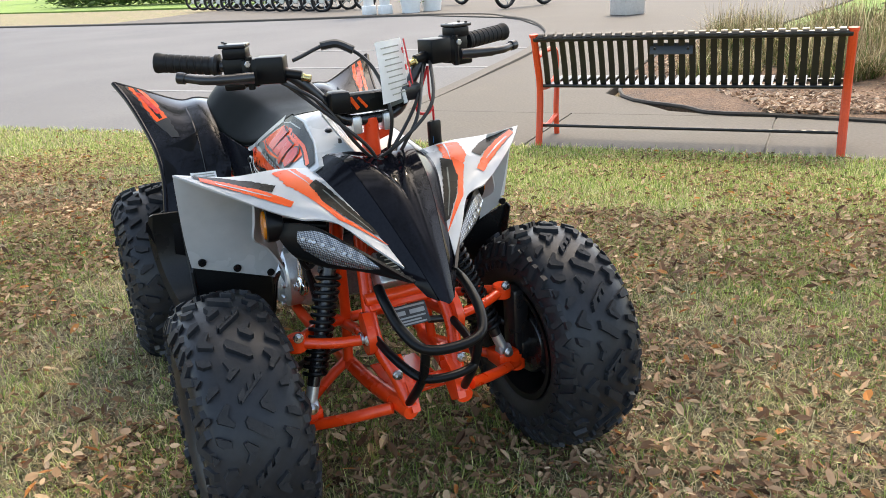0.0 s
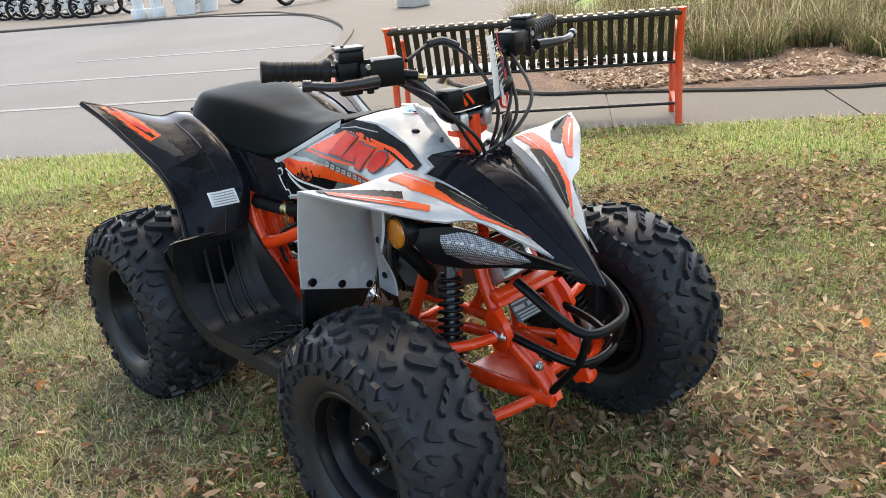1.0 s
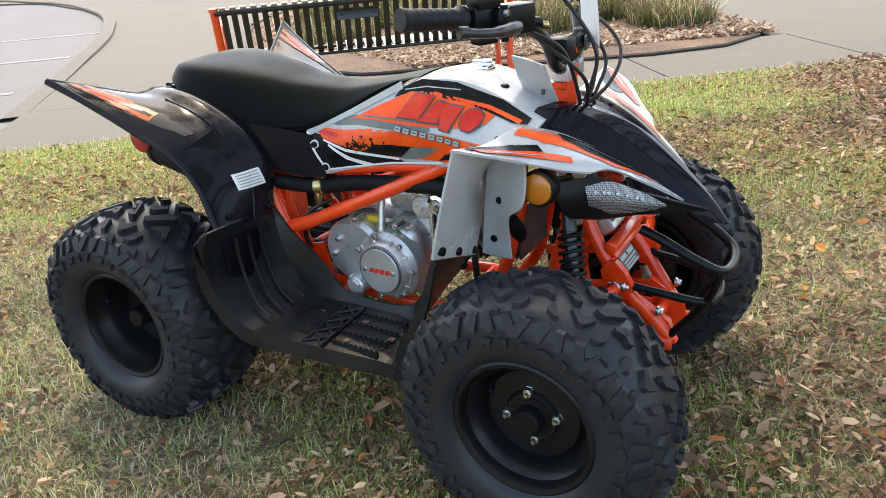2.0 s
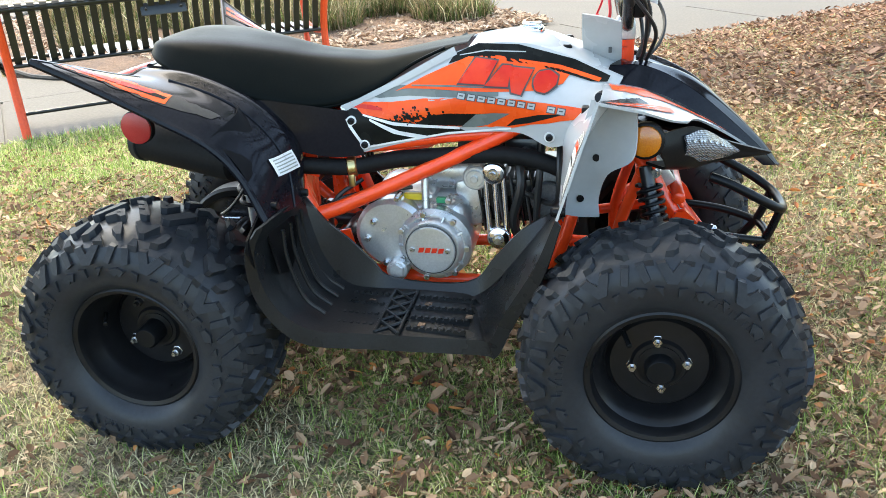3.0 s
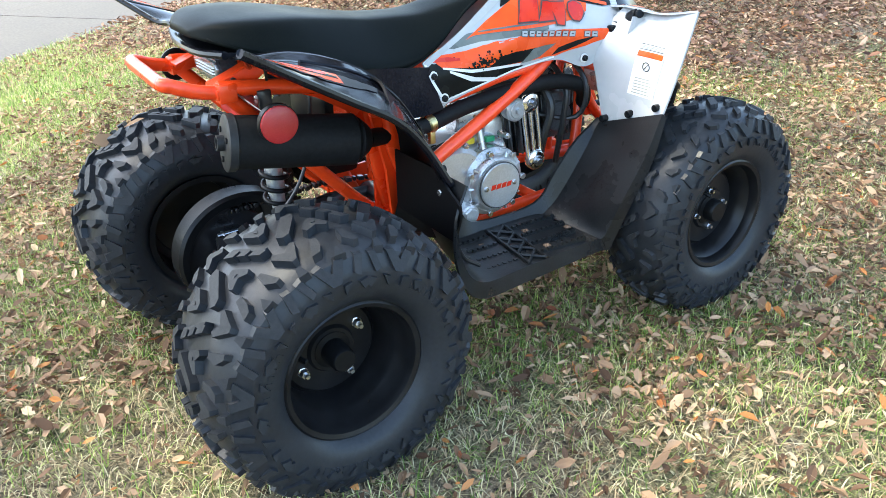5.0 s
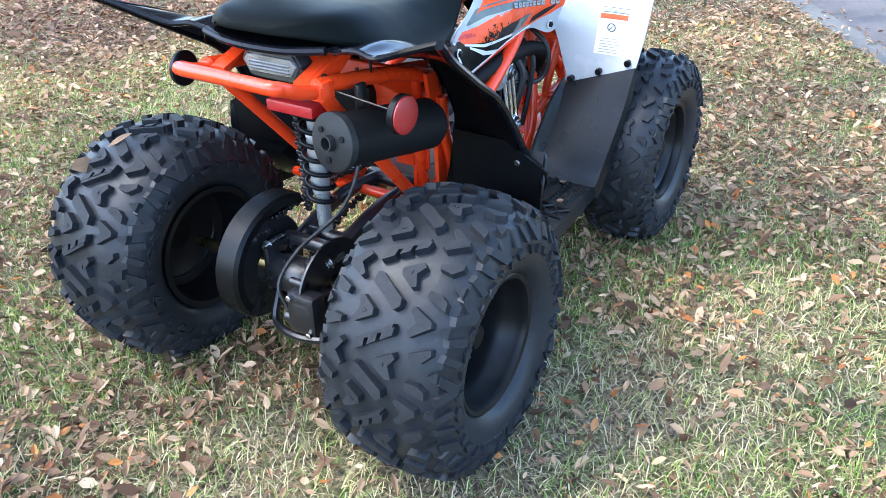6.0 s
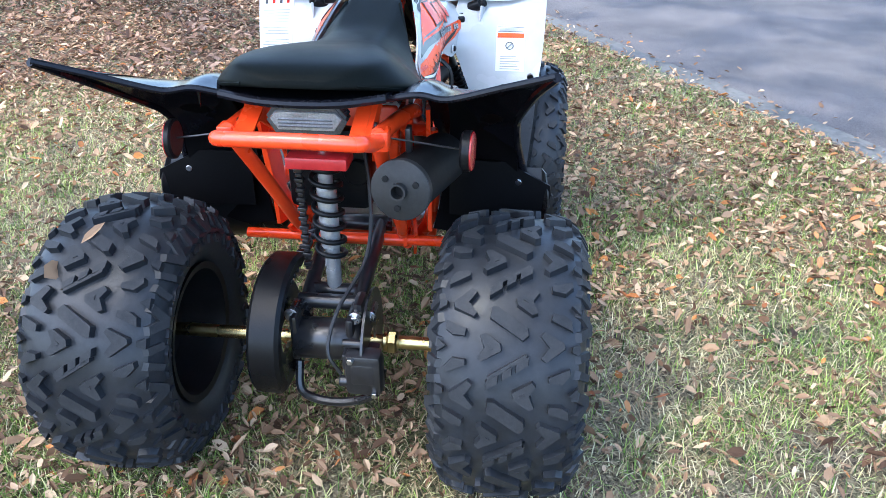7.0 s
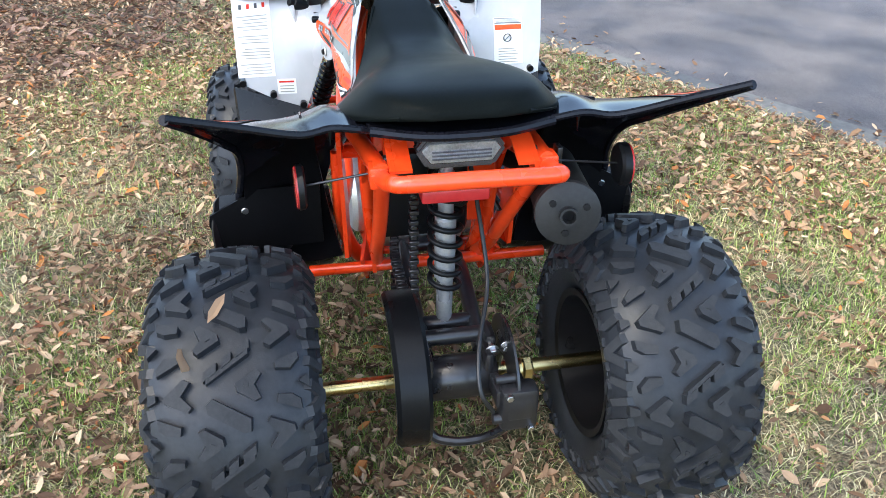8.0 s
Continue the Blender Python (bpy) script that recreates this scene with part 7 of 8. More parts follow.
for s, ay in ((-1, 0.286), (1, 0.262)):
    bm = bmesh.new()
    lathe(bm, [(0, -0.010), (0.026, -0.010), (0.030, -0.006), (0.030, 0.004), (0.026, 0.005), (0, 0.005)], Matrix.Translation((-0.014, s * ay, 0.570)) @ (Matrix.Rotation(math.pi, 4, 'Z') if s < 0 else Matrix()), 28)
    rf = part("side_reflector", bm, MATTE_BLACK, quad, "round red side reflector on a wire bracket")
    bm = bmesh.new()
    lathe(bm, [(0.0285, 0.004), (0.0285, 0.007), (0.026, 0.0085), (0, 0.0085)], Matrix.Translation((-0.014, s * ay, 0.570)) @ (Matrix.Rotation(math.pi, 4, 'Z') if s < 0 else Matrix()), 28)
    part("lens", bm, RED_LENS, rf, "red reflector lens")
    bm = bmesh.new()
    rod(bm, (-0.006, s * 0.10, 0.574), (-0.014, s * (ay - 0.004), 0.571), 0.0016, 6)
    part("bracket", bm, BLACK_STEEL, rf)

# swingarm, axle, chain, brake, rear shock
bm = bmesh.new()
for s in (-1, 1):
    tube(bm, [yz(0.285, 0.048, 0.285, s), yz(0.16, 0.047, 0.272, s), yz(0.03, 0.045, 0.238, s)], 0.0135, 10)
    plate = bmesh.new()
    block(plate, yz(0.012, 0.047, 0.225, s), (0.075, 0.014, 0.085), 0.006)
    part("axle_plate", plate, BLACK_STEEL, quad)
rod(bm, (0.09, -0.048, 0.252), (0.09, 0.048, 0.252), 0.014)
rod(bm, (0.285, -0.075, 0.285), (0.285, 0.075, 0.285), 0.016)
carrier = bmesh.new()
rod(carrier, (0.002, -0.062, 0.213), (0.002, 0.05, 0.213), 0.035, 28)
part("axle_carrier", carrier, BLACK_STEEL, quad, "thick black axle carrier tube", sharp=45)
carrier = bmesh.new()
block(carrier, (0.03, -0.055, 0.235), (0.05, 0.02, 0.09), 0.01)
part("caliper_bracket", carrier, BLACK_STEEL, quad)
carrier = bmesh.new()
rod(carrier, (0.045, -0.05, 0.258), (0.045, 0.055, 0.258), 0.013, 14)
part("cross_tube", carrier, BLACK_STEEL, quad)
skid = bmesh.new()
tube(skid, [(0.0, 0.050, 0.165), (-0.022, 0.045, 0.122), (-0.035, 0.01, 0.112), (-0.035, -0.04, 0.112), (-0.02, -0.085, 0.122), (0.0, -0.095, 0.160)], 0.0075, 8)
part("swingarm", bm, BLACK_STEEL, quad, "black welded swingarm", sharp=45)
part("skid_rail", skid, BLACK_STEEL, quad)
for x, yy, z in ((0.012, 0.054, 0.262), (0.012, -0.054, 0.262), (0.018, -0.078, 0.262), (0.005, -0.06, 0.188)):
    bm = bmesh.new()
    rod(bm, (x - 0.03, yy, z), (x + 0.02, yy, z), 0.0075, 6)
    rod(bm, (x - 0.022, yy, z), (x - 0.019, yy, z), 0.011, 14)
    part("bolt", bm, ZINC, quad)
bm = bmesh.new()
rod(bm, (0.002, -0.31, 0.213), (0.002, 0.325, 0.213), 0.0115, 18)
rod(bm, (0.002, -0.105, 0.213), (0.002, -0.122, 0.213), 0.020, 6)
rod(bm, (0.002, -0.098, 0.213), (0.002, -0.106, 0.213), 0.017, 16)
part("axle", bm, GOLD, quad, "yellow zinc plated rear axle")
bm = bmesh.new()
lathe(bm, [(0.03, -0.003), (0.095, -0.003), (0.098, 0), (0.095, 0.003), (0.03, 0.003)], pose(0.002, 0.072, 0.213), 40, True)
part("sprocket", bm, BLACK_STEEL, quad)
bm = bmesh.new()
arc = []
for k in range(29):
    a, r0 = radians(51 + 165 * k / 28), 0.096 + 0.045 * (1 - k / 28) ** 2.4
    arc.append([Vector((-0.015 + r * math.cos(a), yy, 0.229 + r * math.sin(a))) for r, yy in ((r0 - 0.016, 0.056), (r0 - 0.003, 0.056), (r0, 0.059), (r0, 0.099), (r0 - 0.003, 0.102), (r0 - 0.012, 0.102))])
sheet(bm, arc, 0.0035)
part("chain_guard", bm, MATTE_BLACK, quad, "curved black chain guard", sharp=35)
bm = bmesh.new()
for k in range(30):
    f = k / 29
    for z0, z1 in ((0.302, 0.312), (0.128, 0.262)):
        block(bm, (0.02 + 0.27 * f, 0.066, z0 + (z1 - z0) * f), (0.0085 if k % 2 else 0.005, 0.018 if k % 2 else 0.011, 0.009), 0.001, None, 1)
tagged(part("chain", bm, BLACK_STEEL, quad, "drive chain"), kind="stuff")
bm = bmesh.new()
lathe(bm, [(0.025, -0.002), (0.090, -0.002), (0.090, 0.002), (0.025, 0.002)], pose(0.002, -0.078, 0.213), 40, True)
disc = part("brake_disc", bm, BLACK_STEEL, quad)
bm = bmesh.new()
block(bm, (-0.088, -0.080, 0.222), (0.036, 0.060, 0.078), 0.010)
block(bm, (-0.060, -0.083, 0.215), (0.050, 0.034, 0.060), 0.008)
block(bm, (-0.102, -0.080, 0.226), (0.010, 0.040, 0.040), 0.004)
block(bm, (-0.070, -0.052, 0.240), (0.050, 0.014, 0.030), 0.004)
rod(bm, (-0.095, -0.056, 0.205), (-0.095, -0.040, 0.205), 0.009, 12)
rod(bm, (-0.080, -0.045, 0.268), (-0.080, -0.080, 0.268), 0.007, 12)
caliper = part("brake_caliper", bm, BLACK_STEEL, quad, "black rear brake caliper")
for yy, z in ((-0.062, 0.254), (-0.098, 0.190)):
    bm = bmesh.new()
    rod(bm, (-0.104, yy, z), (-0.112, yy, z), 0.0055, 6)
    part("bolt", bm, ZINC, caliper)
bm = bmesh.new()
tube(bm, [(-0.075, -0.042, 0.20), (-0.070, -0.022, 0.24), (-0.02, -0.030, 0.285), (0.07, -0.062, 0.335), (0.13, -0.060, 0.42), (0.16, -0.04, 0.55)], 0.0035, 8)
part("brake_hose", bm, CABLE, quad)
a, b = Vector((0.083, 0.003, 0.545)), Vector((0.093, 0.003, 0.252))
d = (b - a).normalized()
bm = bmesh.new()
rod(bm, a, a + d * 0.10, 0.010)
rod(bm, a + d * 0.02, a + d * 0.10, 0.012, 20)
rod(bm, a + d * 0.095, a + d * 0.205, 0.0165, 20)
rod(bm, a + d * 0.20, a + d * 0.262, 0.0135, 20)
rod(bm, b - d * 0.05, b - d * 0.005, 0.013)
rod(bm, b - Vector((0, 0.022, 0)), b + Vector((0, 0.022, 0)), 0.010)
damper = part("rear_shock", bm, ALU, quad, "chrome rear shock absorber")
bm = bmesh.new()
coil = []
for k in range(8 * 16 + 1):
    f = k / (8 * 16)
    t = 2 * math.pi * 8 * f
    coil.append(a + d * (0.02 + 0.205 * f) + Vector((math.cos(t), math.sin(t), 0)) * 0.0238)
tube(bm, coil, 0.0046, 8, 1, False)
part("spring", bm, MATTE_BLACK, damper, "black coil spring", sharp=60)

bm = bmesh.new()
for k in range(26):
    z = 0.288 + 0.0088 * k
    block(bm, (0.104 - 0.0004 * k, 0.050, z), (0.012 if k % 2 else 0.008, 0.015 if k % 2 else 0.010, 0.0072), 0.0012, None, 1)
part("chain_run", bm, BLACK_STEEL, quad, "upright run of the black drive chain")
# black block added so that the gap between the frame tubes looks dark
bm = bmesh.new()
block(bm, (0.205, 0.022, 0.440), (0.06, 0.150, 0.150), 0.014)
rod(bm, (0.18, -0.03, 0.44), (0.165, -0.03, 0.44), 0.024, 20)
part("air_box", bm, MATTE_BLACK, quad, "black block added to darken the gap behind the engine")

# handlebar
GR, GL = [Vector((0.697, -0.340, 0.820)), Vector((0.738, -0.243, 0.808))], [Vector((0.716, 0.350, 0.812)), Vector((0.738, 0.246, 0.804))]
bm = bmesh.new()
tube(bm, [GR[0], GR[1], (0.785, -0.15, 0.793), (0.802, -0.10, 0.752), (0.800, -0.06, 0.705), (0.800, 0.0, 0.697), (0.795, 0.06, 0.705), (0.785, 0.10, 0.752), (0.760, 0.15, 0.793), GL[1], GL[0]], 0.0105, 10, 5)
tube(bm, [(0.800, -0.085, 0.735), (0.798, 0, 0.732), (0.792, 0.085, 0.735)], 0.008, 8)
bar = part("handlebar", bm, BLACK_STEEL, quad, "black handlebar with rubber grips", sharp=50)
for (e, i), s in ((GR, -1), (GL, 1)):
    bm = bmesh.new()
    d = (i - e).normalized()
    L = (i - e).length
    q = Matrix.Translation(e) @ Vector((0, 1, 0)).rotation_difference(d).to_matrix().to_4x4()
    prof = [(0, -0.004), (0.0165, -0.004), (0.0175, 0.0), (0.0165, 0.006)]
    for k in range(7):
        prof += [(0.0158, 0.008 + k * 0.012), (0.0158, 0.016 + k * 0.012), (0.0148, 0.017 + k * 0.012), (0.0148, 0.019 + k * 0.012)]
    prof += [(0.016, L - 0.012), (0.020, L - 0.008), (0.020, L - 0.002), (0.0105, L)]
    lathe(bm, prof, q, 22)
    part("grip", bm, WORN_RUBBER, bar, "ribbed rubber grip")
    n = (i + d * 0.045)
    ahead = Vector((0.050, 0, -0.012))
    bm = bmesh.new()
    block(bm, i + d * 0.03, (0.040, 0.045, 0.040), 0.006, Matrix.Rotation(math.atan2(d.y, d.x) - math.pi / 2, 4, 'Z'))
    block(bm, i + d * 0.028 + Vector((0.01, 0, 0.024)), (0.034, 0.040, 0.018), 0.003, Matrix.Rotation(math.atan2(d.y, d.x) - math.pi / 2, 4, 'Z'))
    part("master_cylinder", bm, MATTE_BLACK, bar)
    turn = Matrix.Rotation(math.atan2(d.y, d.x) - math.pi / 2, 4, 'Z')
    bm = bmesh.new()
    block(bm, i + d * 0.026 + Vector((0.01, 0, 0.036)), (0.038, 0.046, 0.006), 0.002, turn)
    for dx, dy in ((-0.012, -0.016), (-0.012, 0.016), (0.014, -0.016), (0.014, 0.016)):
        c = i + d * (0.026 + dy) + Vector((0.01 + dx, 0, 0.038))
        rod(bm, c, c + Vector((0, 0, 0.003)), 0.003, 8)
    part("reservoir_lid", bm, BLACK_STEEL, bar, "black reservoir lid with four screws")
    bm = bmesh.new()
    block(bm, i + d * 0.050 + Vector((0.018, 0, -0.006)), (0.030, 0.030, 0.046), 0.005, turn)
    block(bm, i + d * 0.020 + Vector((0.016, 0, -0.030)), (0.026, 0.036, 0.014), 0.004, turn)
    rod(bm, i + d * 0.044 + Vector((0.030, 0, 0.020)), i + d * 0.044 + Vector((0.030, 0, -0.034)), 0.006, 10)
    part("lever_clamp", bm, MATTE_BLACK, bar)
    bm = bmesh.new()
    rod(bm, i + d * 0.040 + Vector((0.034, 0, 0.008)), i + d * 0.040 + Vector((0.040, 0, 0.008)), 0.0055, 6)
    part("clamp_bolt", bm, ZINC, bar)
    bm = bmesh.new()
    rod(bm, i + d * 0.128 + Vector((0.012, 0, -0.010)), i + d * 0.150 + Vector((0.012, 0, -0.012)), 0.0065, 10)
    rod(bm, i + d * 0.133 + Vector((0.012, 0, -0.0105)), i + d * 0.138 + Vector((0.012, 0, -0.011)), 0.0085, 6)
    part("cable_adjuster", bm, GOLD, bar, "yellow zinc cable adjuster")
    bm = bmesh.new()
    block(bm, i + d * 0.085 + Vector((0.012, 0, 0.0)), (0.042, 0.048, 0.044), 0.003, Matrix.Rotation(math.atan2(d.y, d.x) - math.pi / 2, 4, 'Z'))
    rod(bm, i + d * 0.105 + Vector((0.012, 0, -0.006)), i + d * 0.135 + Vector((0.012, 0, -0.008)), 0.009, 12)
    part("switch_box", bm, MATTE_BLACK, bar)
    bm = bmesh.new()
    tube(bm, [i + d * 0.045 + ahead, i + ahead * 1.35, i - d * 0.04 + ahead * 1.55, i - d * 0.072 + ahead * 1.45], [0.010, 0.009, 0.0075, 0.007], 10, 5)
    rod(bm, i - d * 0.070 + ahead * 1.45 - d * 0.0, i - d * 0.084 + ahead * 1.42, 0.0095, 12)
    part("brake_lever", bm, BLACK_STEEL, bar, "black brake lever with ball end")
# bar pad and clamps
bm = bmesh.new()
block(bm, (0.800, 0.012, 0.728), (0.030, 0.130, 0.036), 0.010)
pad = part("bar_pad", bm, BLACK_DECAL, bar, "black bar pad with orange and grey flashes")
for y0, w, mat, tilt in ((-0.034, 0.007, ORANGE_DECAL, 35), (-0.018, 0.005, ORANGE_DECAL, 40), (0.048, 0.030, GREY_DECAL, 12), (0.066, 0.008, WHITE_DECAL, 12)):
    bm = bmesh.new()
    block(bm, (0.8165, y0, 0.730), (0.003, w, 0.024), 0.0, Matrix.Rotation(radians(tilt), 4, 'X'))
    part("flash", bm, mat, pad)
bm = bmesh.new()
block(bm, (0.812, -0.062, 0.735), (0.036, 0.038, 0.038), 0.006)
part("throttle_box", bm, MATTE_BLACK, bar)
bm = bmesh.new()
block(bm, (0.80, 0.085, 0.735), (0.03, 0.045, 0.03), 0.006)
part("clamp", bm, BLACK_STEEL, bar)
bm = bmesh.new()
prism(bm, [(-0.040, 0.674), (0.040, 0.674), (0.038, 0.664), (0.012, 0.656), (0.010, 0.57), (-0.010, 0.57), (-0.012, 0.656), (-0.038, 0.664)], 0.775, 0.800, "yz")
rod(bm, (0.80, 0, 0.60), (0.80, 0, 0.70), 0.014)
part("steering_stem", bm, ORANGE, bar, "orange steering stem")
for y0 in (-0.03, 0.03):
    bm = bmesh.new()
    block(bm, (0.798, y0, 0.690), (0.032, 0.020, 0.032), 0.005)
    part("bar_clamp", bm, ALU, bar)
for pts in (((0.80, -0.16, 0.78), (0.83, -0.10, 0.74), (0.83, -0.04, 0.66), (0.82, 0.0, 0.62)), ((0.79, -0.13, 0.81), (0.78, -0.05, 0.83), (0.80, 0.01, 0.79), (0.84, 0.025, 0.71), (0.82, 0.02, 0.63)), ((0.77, 0.14, 0.78), (0.82, 0.09, 0.72), (0.83, 0.04, 0.66), (0.82, 0.01, 0.62)),
            ((0.78, 0.13, 0.775), (0.84, 0.08, 0.70), (0.835, 0.05, 0.65), (0.815, 0.03, 0.61)), ((0.80, -0.15, 0.775), (0.845, -0.07, 0.70), (0.84, -0.02, 0.65), (0.82, 0.005, 0.60)), ((0.77, 0.15, 0.79), (0.86, 0.10, 0.72), (0.86, 0.03, 0.66), (0.80, -0.02, 0.61))):
    bm = bmesh.new()
    tube(bm, pts, 0.0034, 8, 8)
    part("cable", bm, CABLE, bar)
bm = bmesh.new()
tube(bm, [(0.78, -0.075, 0.828), (0.786, -0.045, 0.830), (0.80, -0.02, 0.818)], 0.0075, 8)
part("cable_joint", bm, CABLE, bar)

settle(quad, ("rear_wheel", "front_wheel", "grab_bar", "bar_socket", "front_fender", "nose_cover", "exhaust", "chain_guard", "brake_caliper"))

# upright white flap beside the steering stem
g = dense([[Vector(p) for p in r] for r in ([(0.757, -0.070, 0.728), (0.790, -0.080, 0.724), (0.822, -0.086, 0.716)], [(0.757, -0.048, 0.690), (0.792, -0.056, 0.684), (0.825, -0.060, 0.676)], [(0.760, -0.022, 0.652), (0.793, -0.026, 0.643), (0.826, -0.028, 0.634)])], 4, 4)
bm = bmesh.new()
sheet(bm, g, 0.003)
shroud = part("stem_shroud", bm, WHITE, quad, "white upright flap beside the steering stem")
bm = bmesh.new()
block(bm, (0.806, -0.052, 0.664), (0.006, 0.006, 0.009), 0.001)
part("slot", bm, INK, shroud)

# tags that hang from the handlebar
tag = thing("hang_tag", "white printed paper tag with a red edge on the handlebar", "tag")
c = Vector((0.858, 0.045, 0.784))
f = Vector((0.80, 0.58, 0.16)).normalized()
rt = Vector((0, 0, 1)).cross(f).normalized()
q = Matrix((( *rt, 0), (*f.cross(rt), 0), (*f, 0), (0, 0, 0, 1))).transposed()
q.translation = c
bm = bmesh.new()
g = [[q @ Vector((-0.046 + 0.092 * i / 5, 0.052 - 0.104 * j / 6, 0.004 * math.sin(i * 0.9) - 0.003 * j * j / 12)) for j in range(7)] for i in range(6)]
sheet(bm, g, 0.0008)
part("paper", bm, WHITE_DECAL, tag)
bm = bmesh.new()
for k in range(9):
    block(bm, q @ Vector((-0.008, 0.040 - 0.010 * k, 0.0052)), (0.058 - 0.006 * (k % 3), 0.0022, 0.0006), 0, q.to_3x3().to_4x4())
part("print", bm, GREY_INK, tag)
bm = bmesh.new()
block(bm, q @ Vector((0.042, 0.002, 0.0050)), (0.004, 0.094, 0.0008), 0, q.to_3x3().to_4x4())
for k in range(3):
    block(bm, q @ Vector((0.031, 0.03 - 0.03 * k, 0.0052)), (0.005, 0.010, 0.0008), 0, q.to_3x3().to_4x4())
part("red_edge", bm, RED_STRAP, tag)

fob = thing("key_fob", "black and blue plastic key fob on a red strap", "key fob")
bm = bmesh.new()
block(bm, (0.774, 0.153, 0.642), (0.013, 0.032, 0.056), 0.0062, Matrix.Rotation(radians(20), 4, 'Z'))
part("body", bm, MATTE_BLACK, fob)
bm = bmesh.new()
block(bm, (0.7805, 0.151, 0.633), (0.002, 0.014, 0.014), 0.001, Matrix.Rotation(radians(20), 4, 'Z'))
part("badge", bm, BLUE_PRINT, fob)
bm = bmesh.new()
tube(bm, [(0.795, 0.138, 0.775), (0.790, 0.140, 0.725), (0.780, 0.150, 0.695), (0.774, 0.153, 0.668)], 0.0022, 6)
tube(bm, [(0.795, 0.138, 0.775), (0.805, 0.105, 0.705), (0.795, 0.128, 0.687), (0.780, 0.150, 0.695)], 0.003, 6)
part("strap", bm, RED_STRAP, fob, "red strap")

# loose oak leaves that lie on the left rear tyre
for k, (x, y0, z, turn) in enumerate(((-0.075, 0.335, 0.440, 20), (-0.128, 0.382, 0.398, 75))):
    v, fc = leaf_points(np.array([[0.0, 0.0]]), np.array([0.0]), 0.045, 90 + k)
    lf = from_arrays("leaf", v, fc, LEAF_LITTER, "thing", "pale fallen oak leaf lying on a tyre", "leaf")
    lf.matrix_world = pose(x, y0, z, 0, -22 - 10 * k, turn)
    lf["group"] = "leaves on the tyre"


# ---- far side of the parking lot ----
def motorbike(paint, label):
    top = thing("motorbike", label, "motorbike", group="parked motorbikes")
    for x in (-0.68, 0.68):
        bm = bmesh.new()
        ring = [(0.31 + 0.05 * math.cos(a), 0.055 * math.sin(a)) for a in (2 * math.pi * k / 8 for k in range(8))]
        lathe(bm, ring, pose(x, 0, 0.36), 20, True)
        w = part("wheel", bm, WORN_RUBBER, top)
        bm = bmesh.new()
        rod(bm, (x, -0.04, 0.36), (x, 0.04, 0.36), 0.1, 12)
        for k in range(5):
            a = 2 * math.pi * k / 5
            rod(bm, (x, 0, 0.36), (x + 0.28 * math.cos(a), 0, 0.36 + 0.28 * math.sin(a)), 0.015, 6)
        part("rim", bm, ALU, w)
    bm = bmesh.new()
    tube(bm, [(0.68, 0.09, 0.36), (0.5, 0.09, 0.75), (0.42, 0.09, 0.95)], 0.025, 8)
    tube(bm, [(0.68, -0.09, 0.36), (0.5, -0.09, 0.75), (0.42, -0.09, 0.95)], 0.025, 8)
    tube(bm, [(0.4, 0, 0.85), (0.1, 0, 0.5), (-0.3, 0, 0.45), (-0.68, 0, 0.36)], 0.035, 8)
    tube(bm, [(0.3, -0.38, 1.05), (0.42, -0.2, 1.0), (0.42, 0.2, 1.0), (0.3, 0.38, 1.05)], 0.018, 8)
    part("chassis", bm, BLACK_STEEL, top)
    bm = bmesh.new()
    block(bm, (0.02, 0, 0.5), (0.42, 0.3, 0.34), 0.06)
    part("engine", bm, ALU, top)
    bm = bmesh.new()
    block(bm, (0.14, 0, 0.84), (0.5, 0.26, 0.22), 0.08)
    block(bm, (0.68, 0, 0.76), (0.34, 0.13, 0.04), 0.018)
    part("tank", bm, paint, top)
    bm = bmesh.new()
    block(bm, (-0.38, 0, 0.8), (0.62, 0.24, 0.1), 0.04)
    part("saddle", bm, VINYL, top)
    return top


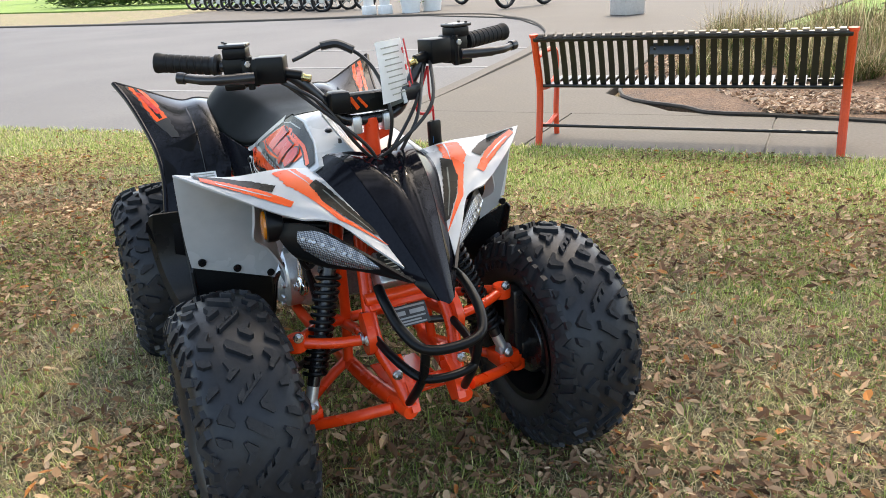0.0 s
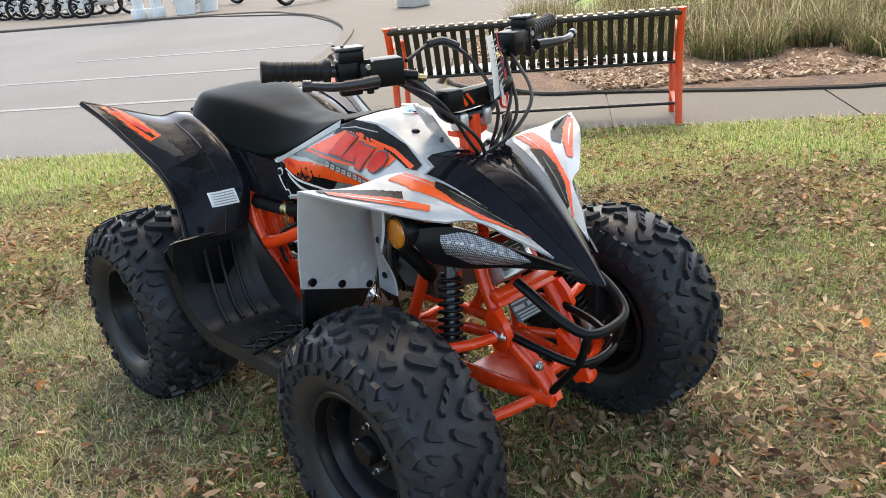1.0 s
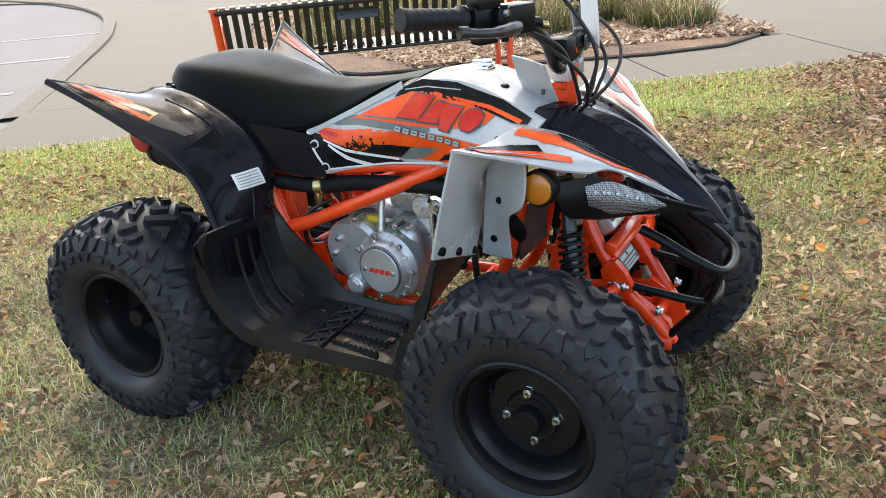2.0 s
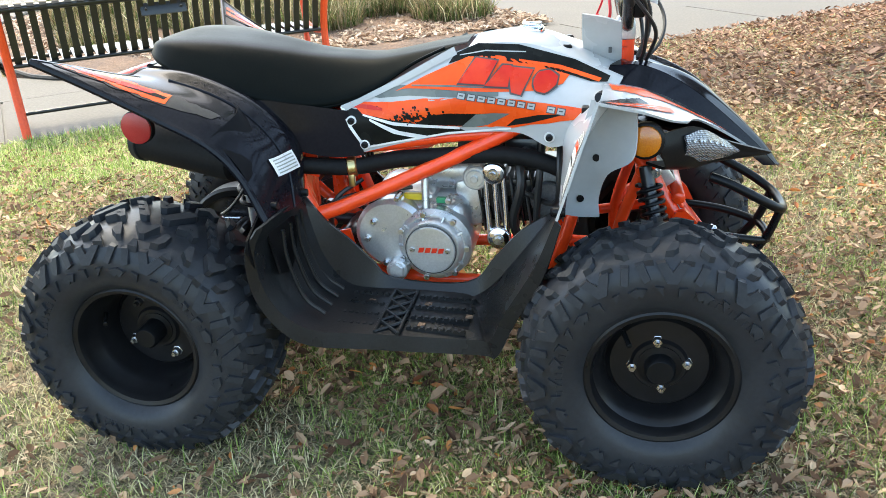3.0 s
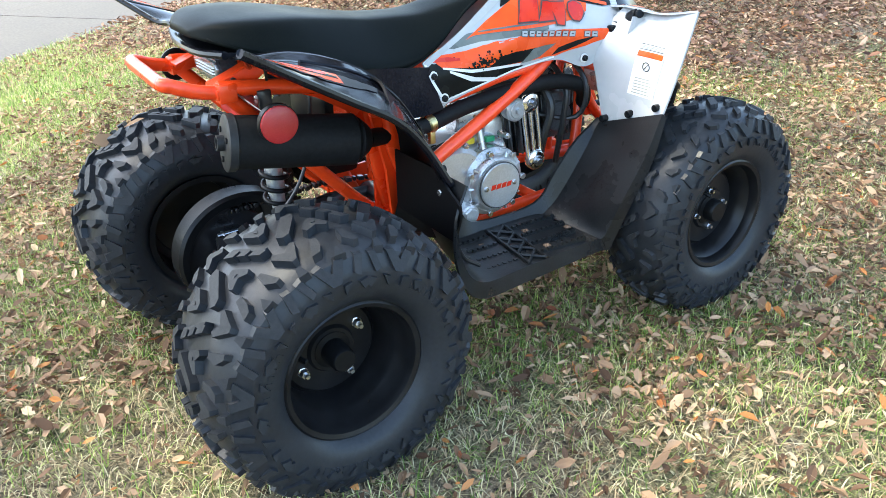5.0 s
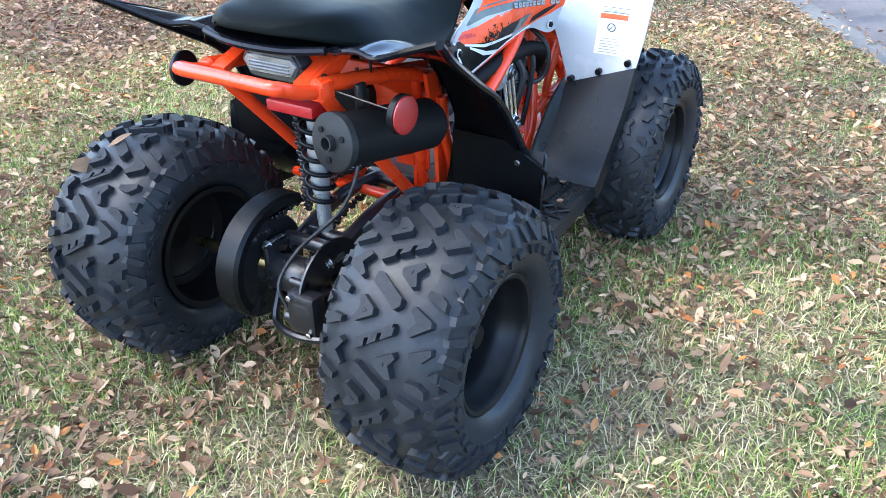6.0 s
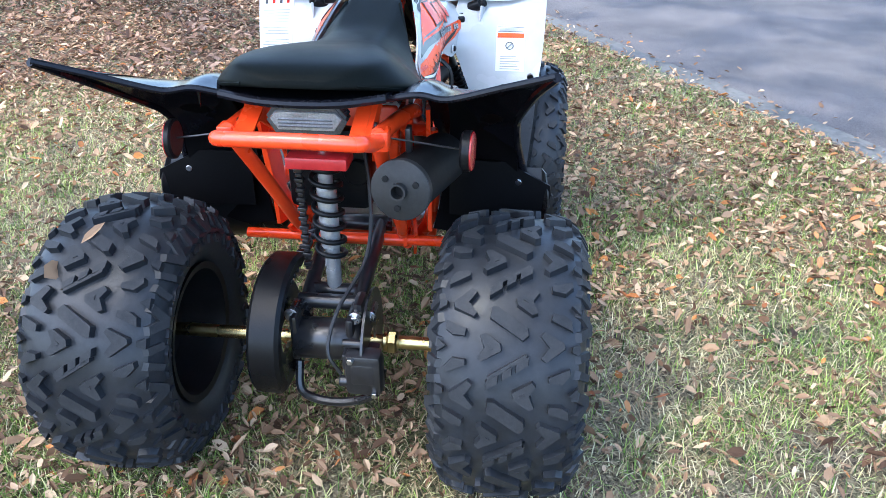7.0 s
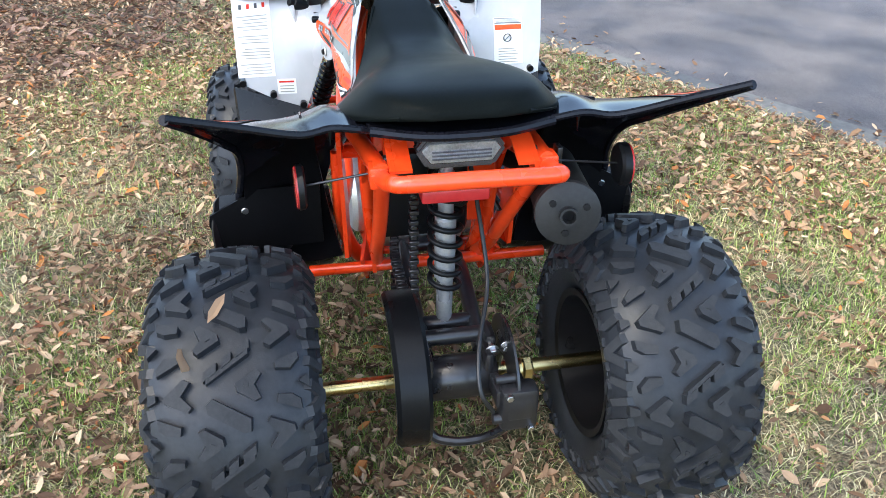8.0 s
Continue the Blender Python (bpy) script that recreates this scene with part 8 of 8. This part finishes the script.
def far_side():
    red, blue = RED_DECAL, surface("blue_tank_paint", (0.02, 0.04, 0.22), (0.03, 0.06, 0.32), 0.25, coat=0.5)
    kinds = [motorbike(BLACK_STEEL, "black motorbike parked beyond the asphalt lot"), motorbike(blue, "blue motorbike parked beyond the asphalt lot"), motorbike(red, "red motorbike parked beyond the asphalt lot")]
    r = random.Random(9)
    z = PAVE - 0.03
    a, b = Vector((-33.5, 6.15, z)), Vector((-22.6, 8.2, z))
    for k in range(13):
        p = a.lerp(b, k / 12)
        m = Matrix.Translation(p) @ Matrix.Rotation(radians(60 + r.uniform(-14, 14)), 4, 'Z')
        if k < 3:
            kinds[k].matrix_world = m
        else:
            copy_thing(kinds[r.choice((0, 0, 1, 2))], m)
    for p, turn in (((-20.6, 10.75, PAVE), 20), ((-16.5, 11.05, PAVE), 100)):
        copy_thing(kinds[0], Matrix.Translation(p) @ Matrix.Rotation(radians(turn), 4, 'Z'))
    for x, y in ((-19.15, 7.7), (-18.8, 8.03)):
        bm = bmesh.new()
        block(bm, (0, 0, 1.6), (0.22, 0.22, 3.2), 0.01)
        block(bm, (0, 0, 0.12), (0.32, 0.32, 0.24), 0.02)
        thing("post", "square white painted canopy post", "post", bm, PAINT_WHITE, group="canopy posts").location = (x, y, PAVE)
    for x, y in ((-18.45, 8.64), (-18.5, 9.3)):
        pot = thing("planter", "white concrete planter with low green shrub", "planter", group="white planters")
        bm = bmesh.new()
        lathe(bm, [(0, 0), (0.24, 0), (0.3, 0.45), (0.26, 0.45), (0.24, 0.38), (0, 0.38)], pose(0, 0, 0, 90), 20)
        part("pot", bm, PAINT_WHITE, pot)
        g = np.random.default_rng(int(-x * 10))
        q = g.normal(0, 0.16, (500, 3)) + (0, 0, 0.6)
        v, f = leaf_points(q[:, :2], q[:, 2], 0.09, 77)
        me = bpy.data.meshes.new("foliage")
        me.from_pydata(v, [], f)
        me.materials.append(FOLIAGE)
        ob = new("foliage", me)
        ob.parent = pot
        pot.location = (x, y, PAVE)
    bm = bmesh.new()
    block(bm, (0, 0, 0.28), (0.5, 0.5, 0.56), 0.02)
    block(bm, (0, 0, 0.6), (0.56, 0.56, 0.08), 0.015)
    thing("stone_pier", "short pale stone pier beside the walk", "pier", bm, STONE).location = (-11.29, 10.23, PAVE)
    for x, y in ((-87.79, 1.21), (-67.06, 6.11)):
        bm = bmesh.new()
        tube(bm, [(0, 0, -0.1), (0.05, 0, 1.2), (0.0, 0.1, 3.0)], [0.3, 0.24, 0.2], 10)
        trunk = thing("young_tree", "slim tree on the far lawn", "tree", group="far lawn trees")
        part("trunk", bm, BARK, trunk)
        g = np.random.default_rng(int(-x))
        q = g.normal(0, 1.2, (1500, 3)) + (0, 0, 4.6)
        v, f = leaf_points(q[:, :2], q[:, 2], 0.35, 78)
        me = bpy.data.meshes.new("crown")
        me.from_pydata(v, [], f)
        me.materials.append(FOLIAGE)
        ob = new("crown", me)
        ob.parent = trunk
        trunk.location = (x, y, -0.29)

    # grassy verge with a clipped hedge beyond the lot
    bm = bmesh.new()
    prism(bm, [(-36.5, 6.6), (-48.0, 1.2), (-56.0, -2.2), (-120, -30), (-140, 40), (-40, 40)], PAVE - 0.1, PAVE - 0.012, "xy")
    thing("verge", "bright green grass verge beyond the parking lot", "lawn", bm, FAR_GRASS, kind="structure")
    g = np.random.default_rng(31)
    t = g.random(9000)
    q = np.stack([-58.0 + 18.0 * t, 1.2 + 8.3 * t, np.zeros(9000)], 1) + g.normal(0, 1, (9000, 3)) * (0.6, 0.6, 0)
    q[:, 2] = PAVE + 1.6 * g.random(9000) ** 0.8 * (0.8 + 0.3 * np.sin(t * 23) * np.sin(t * 57))
    v, f = leaf_points(q[:, :2], q[:, 2], 0.28, 79)
    from_arrays("far_hedge", v, f, FOLIAGE, "stuff", "loose green hedge along the far verge", "hedge")


far_side()
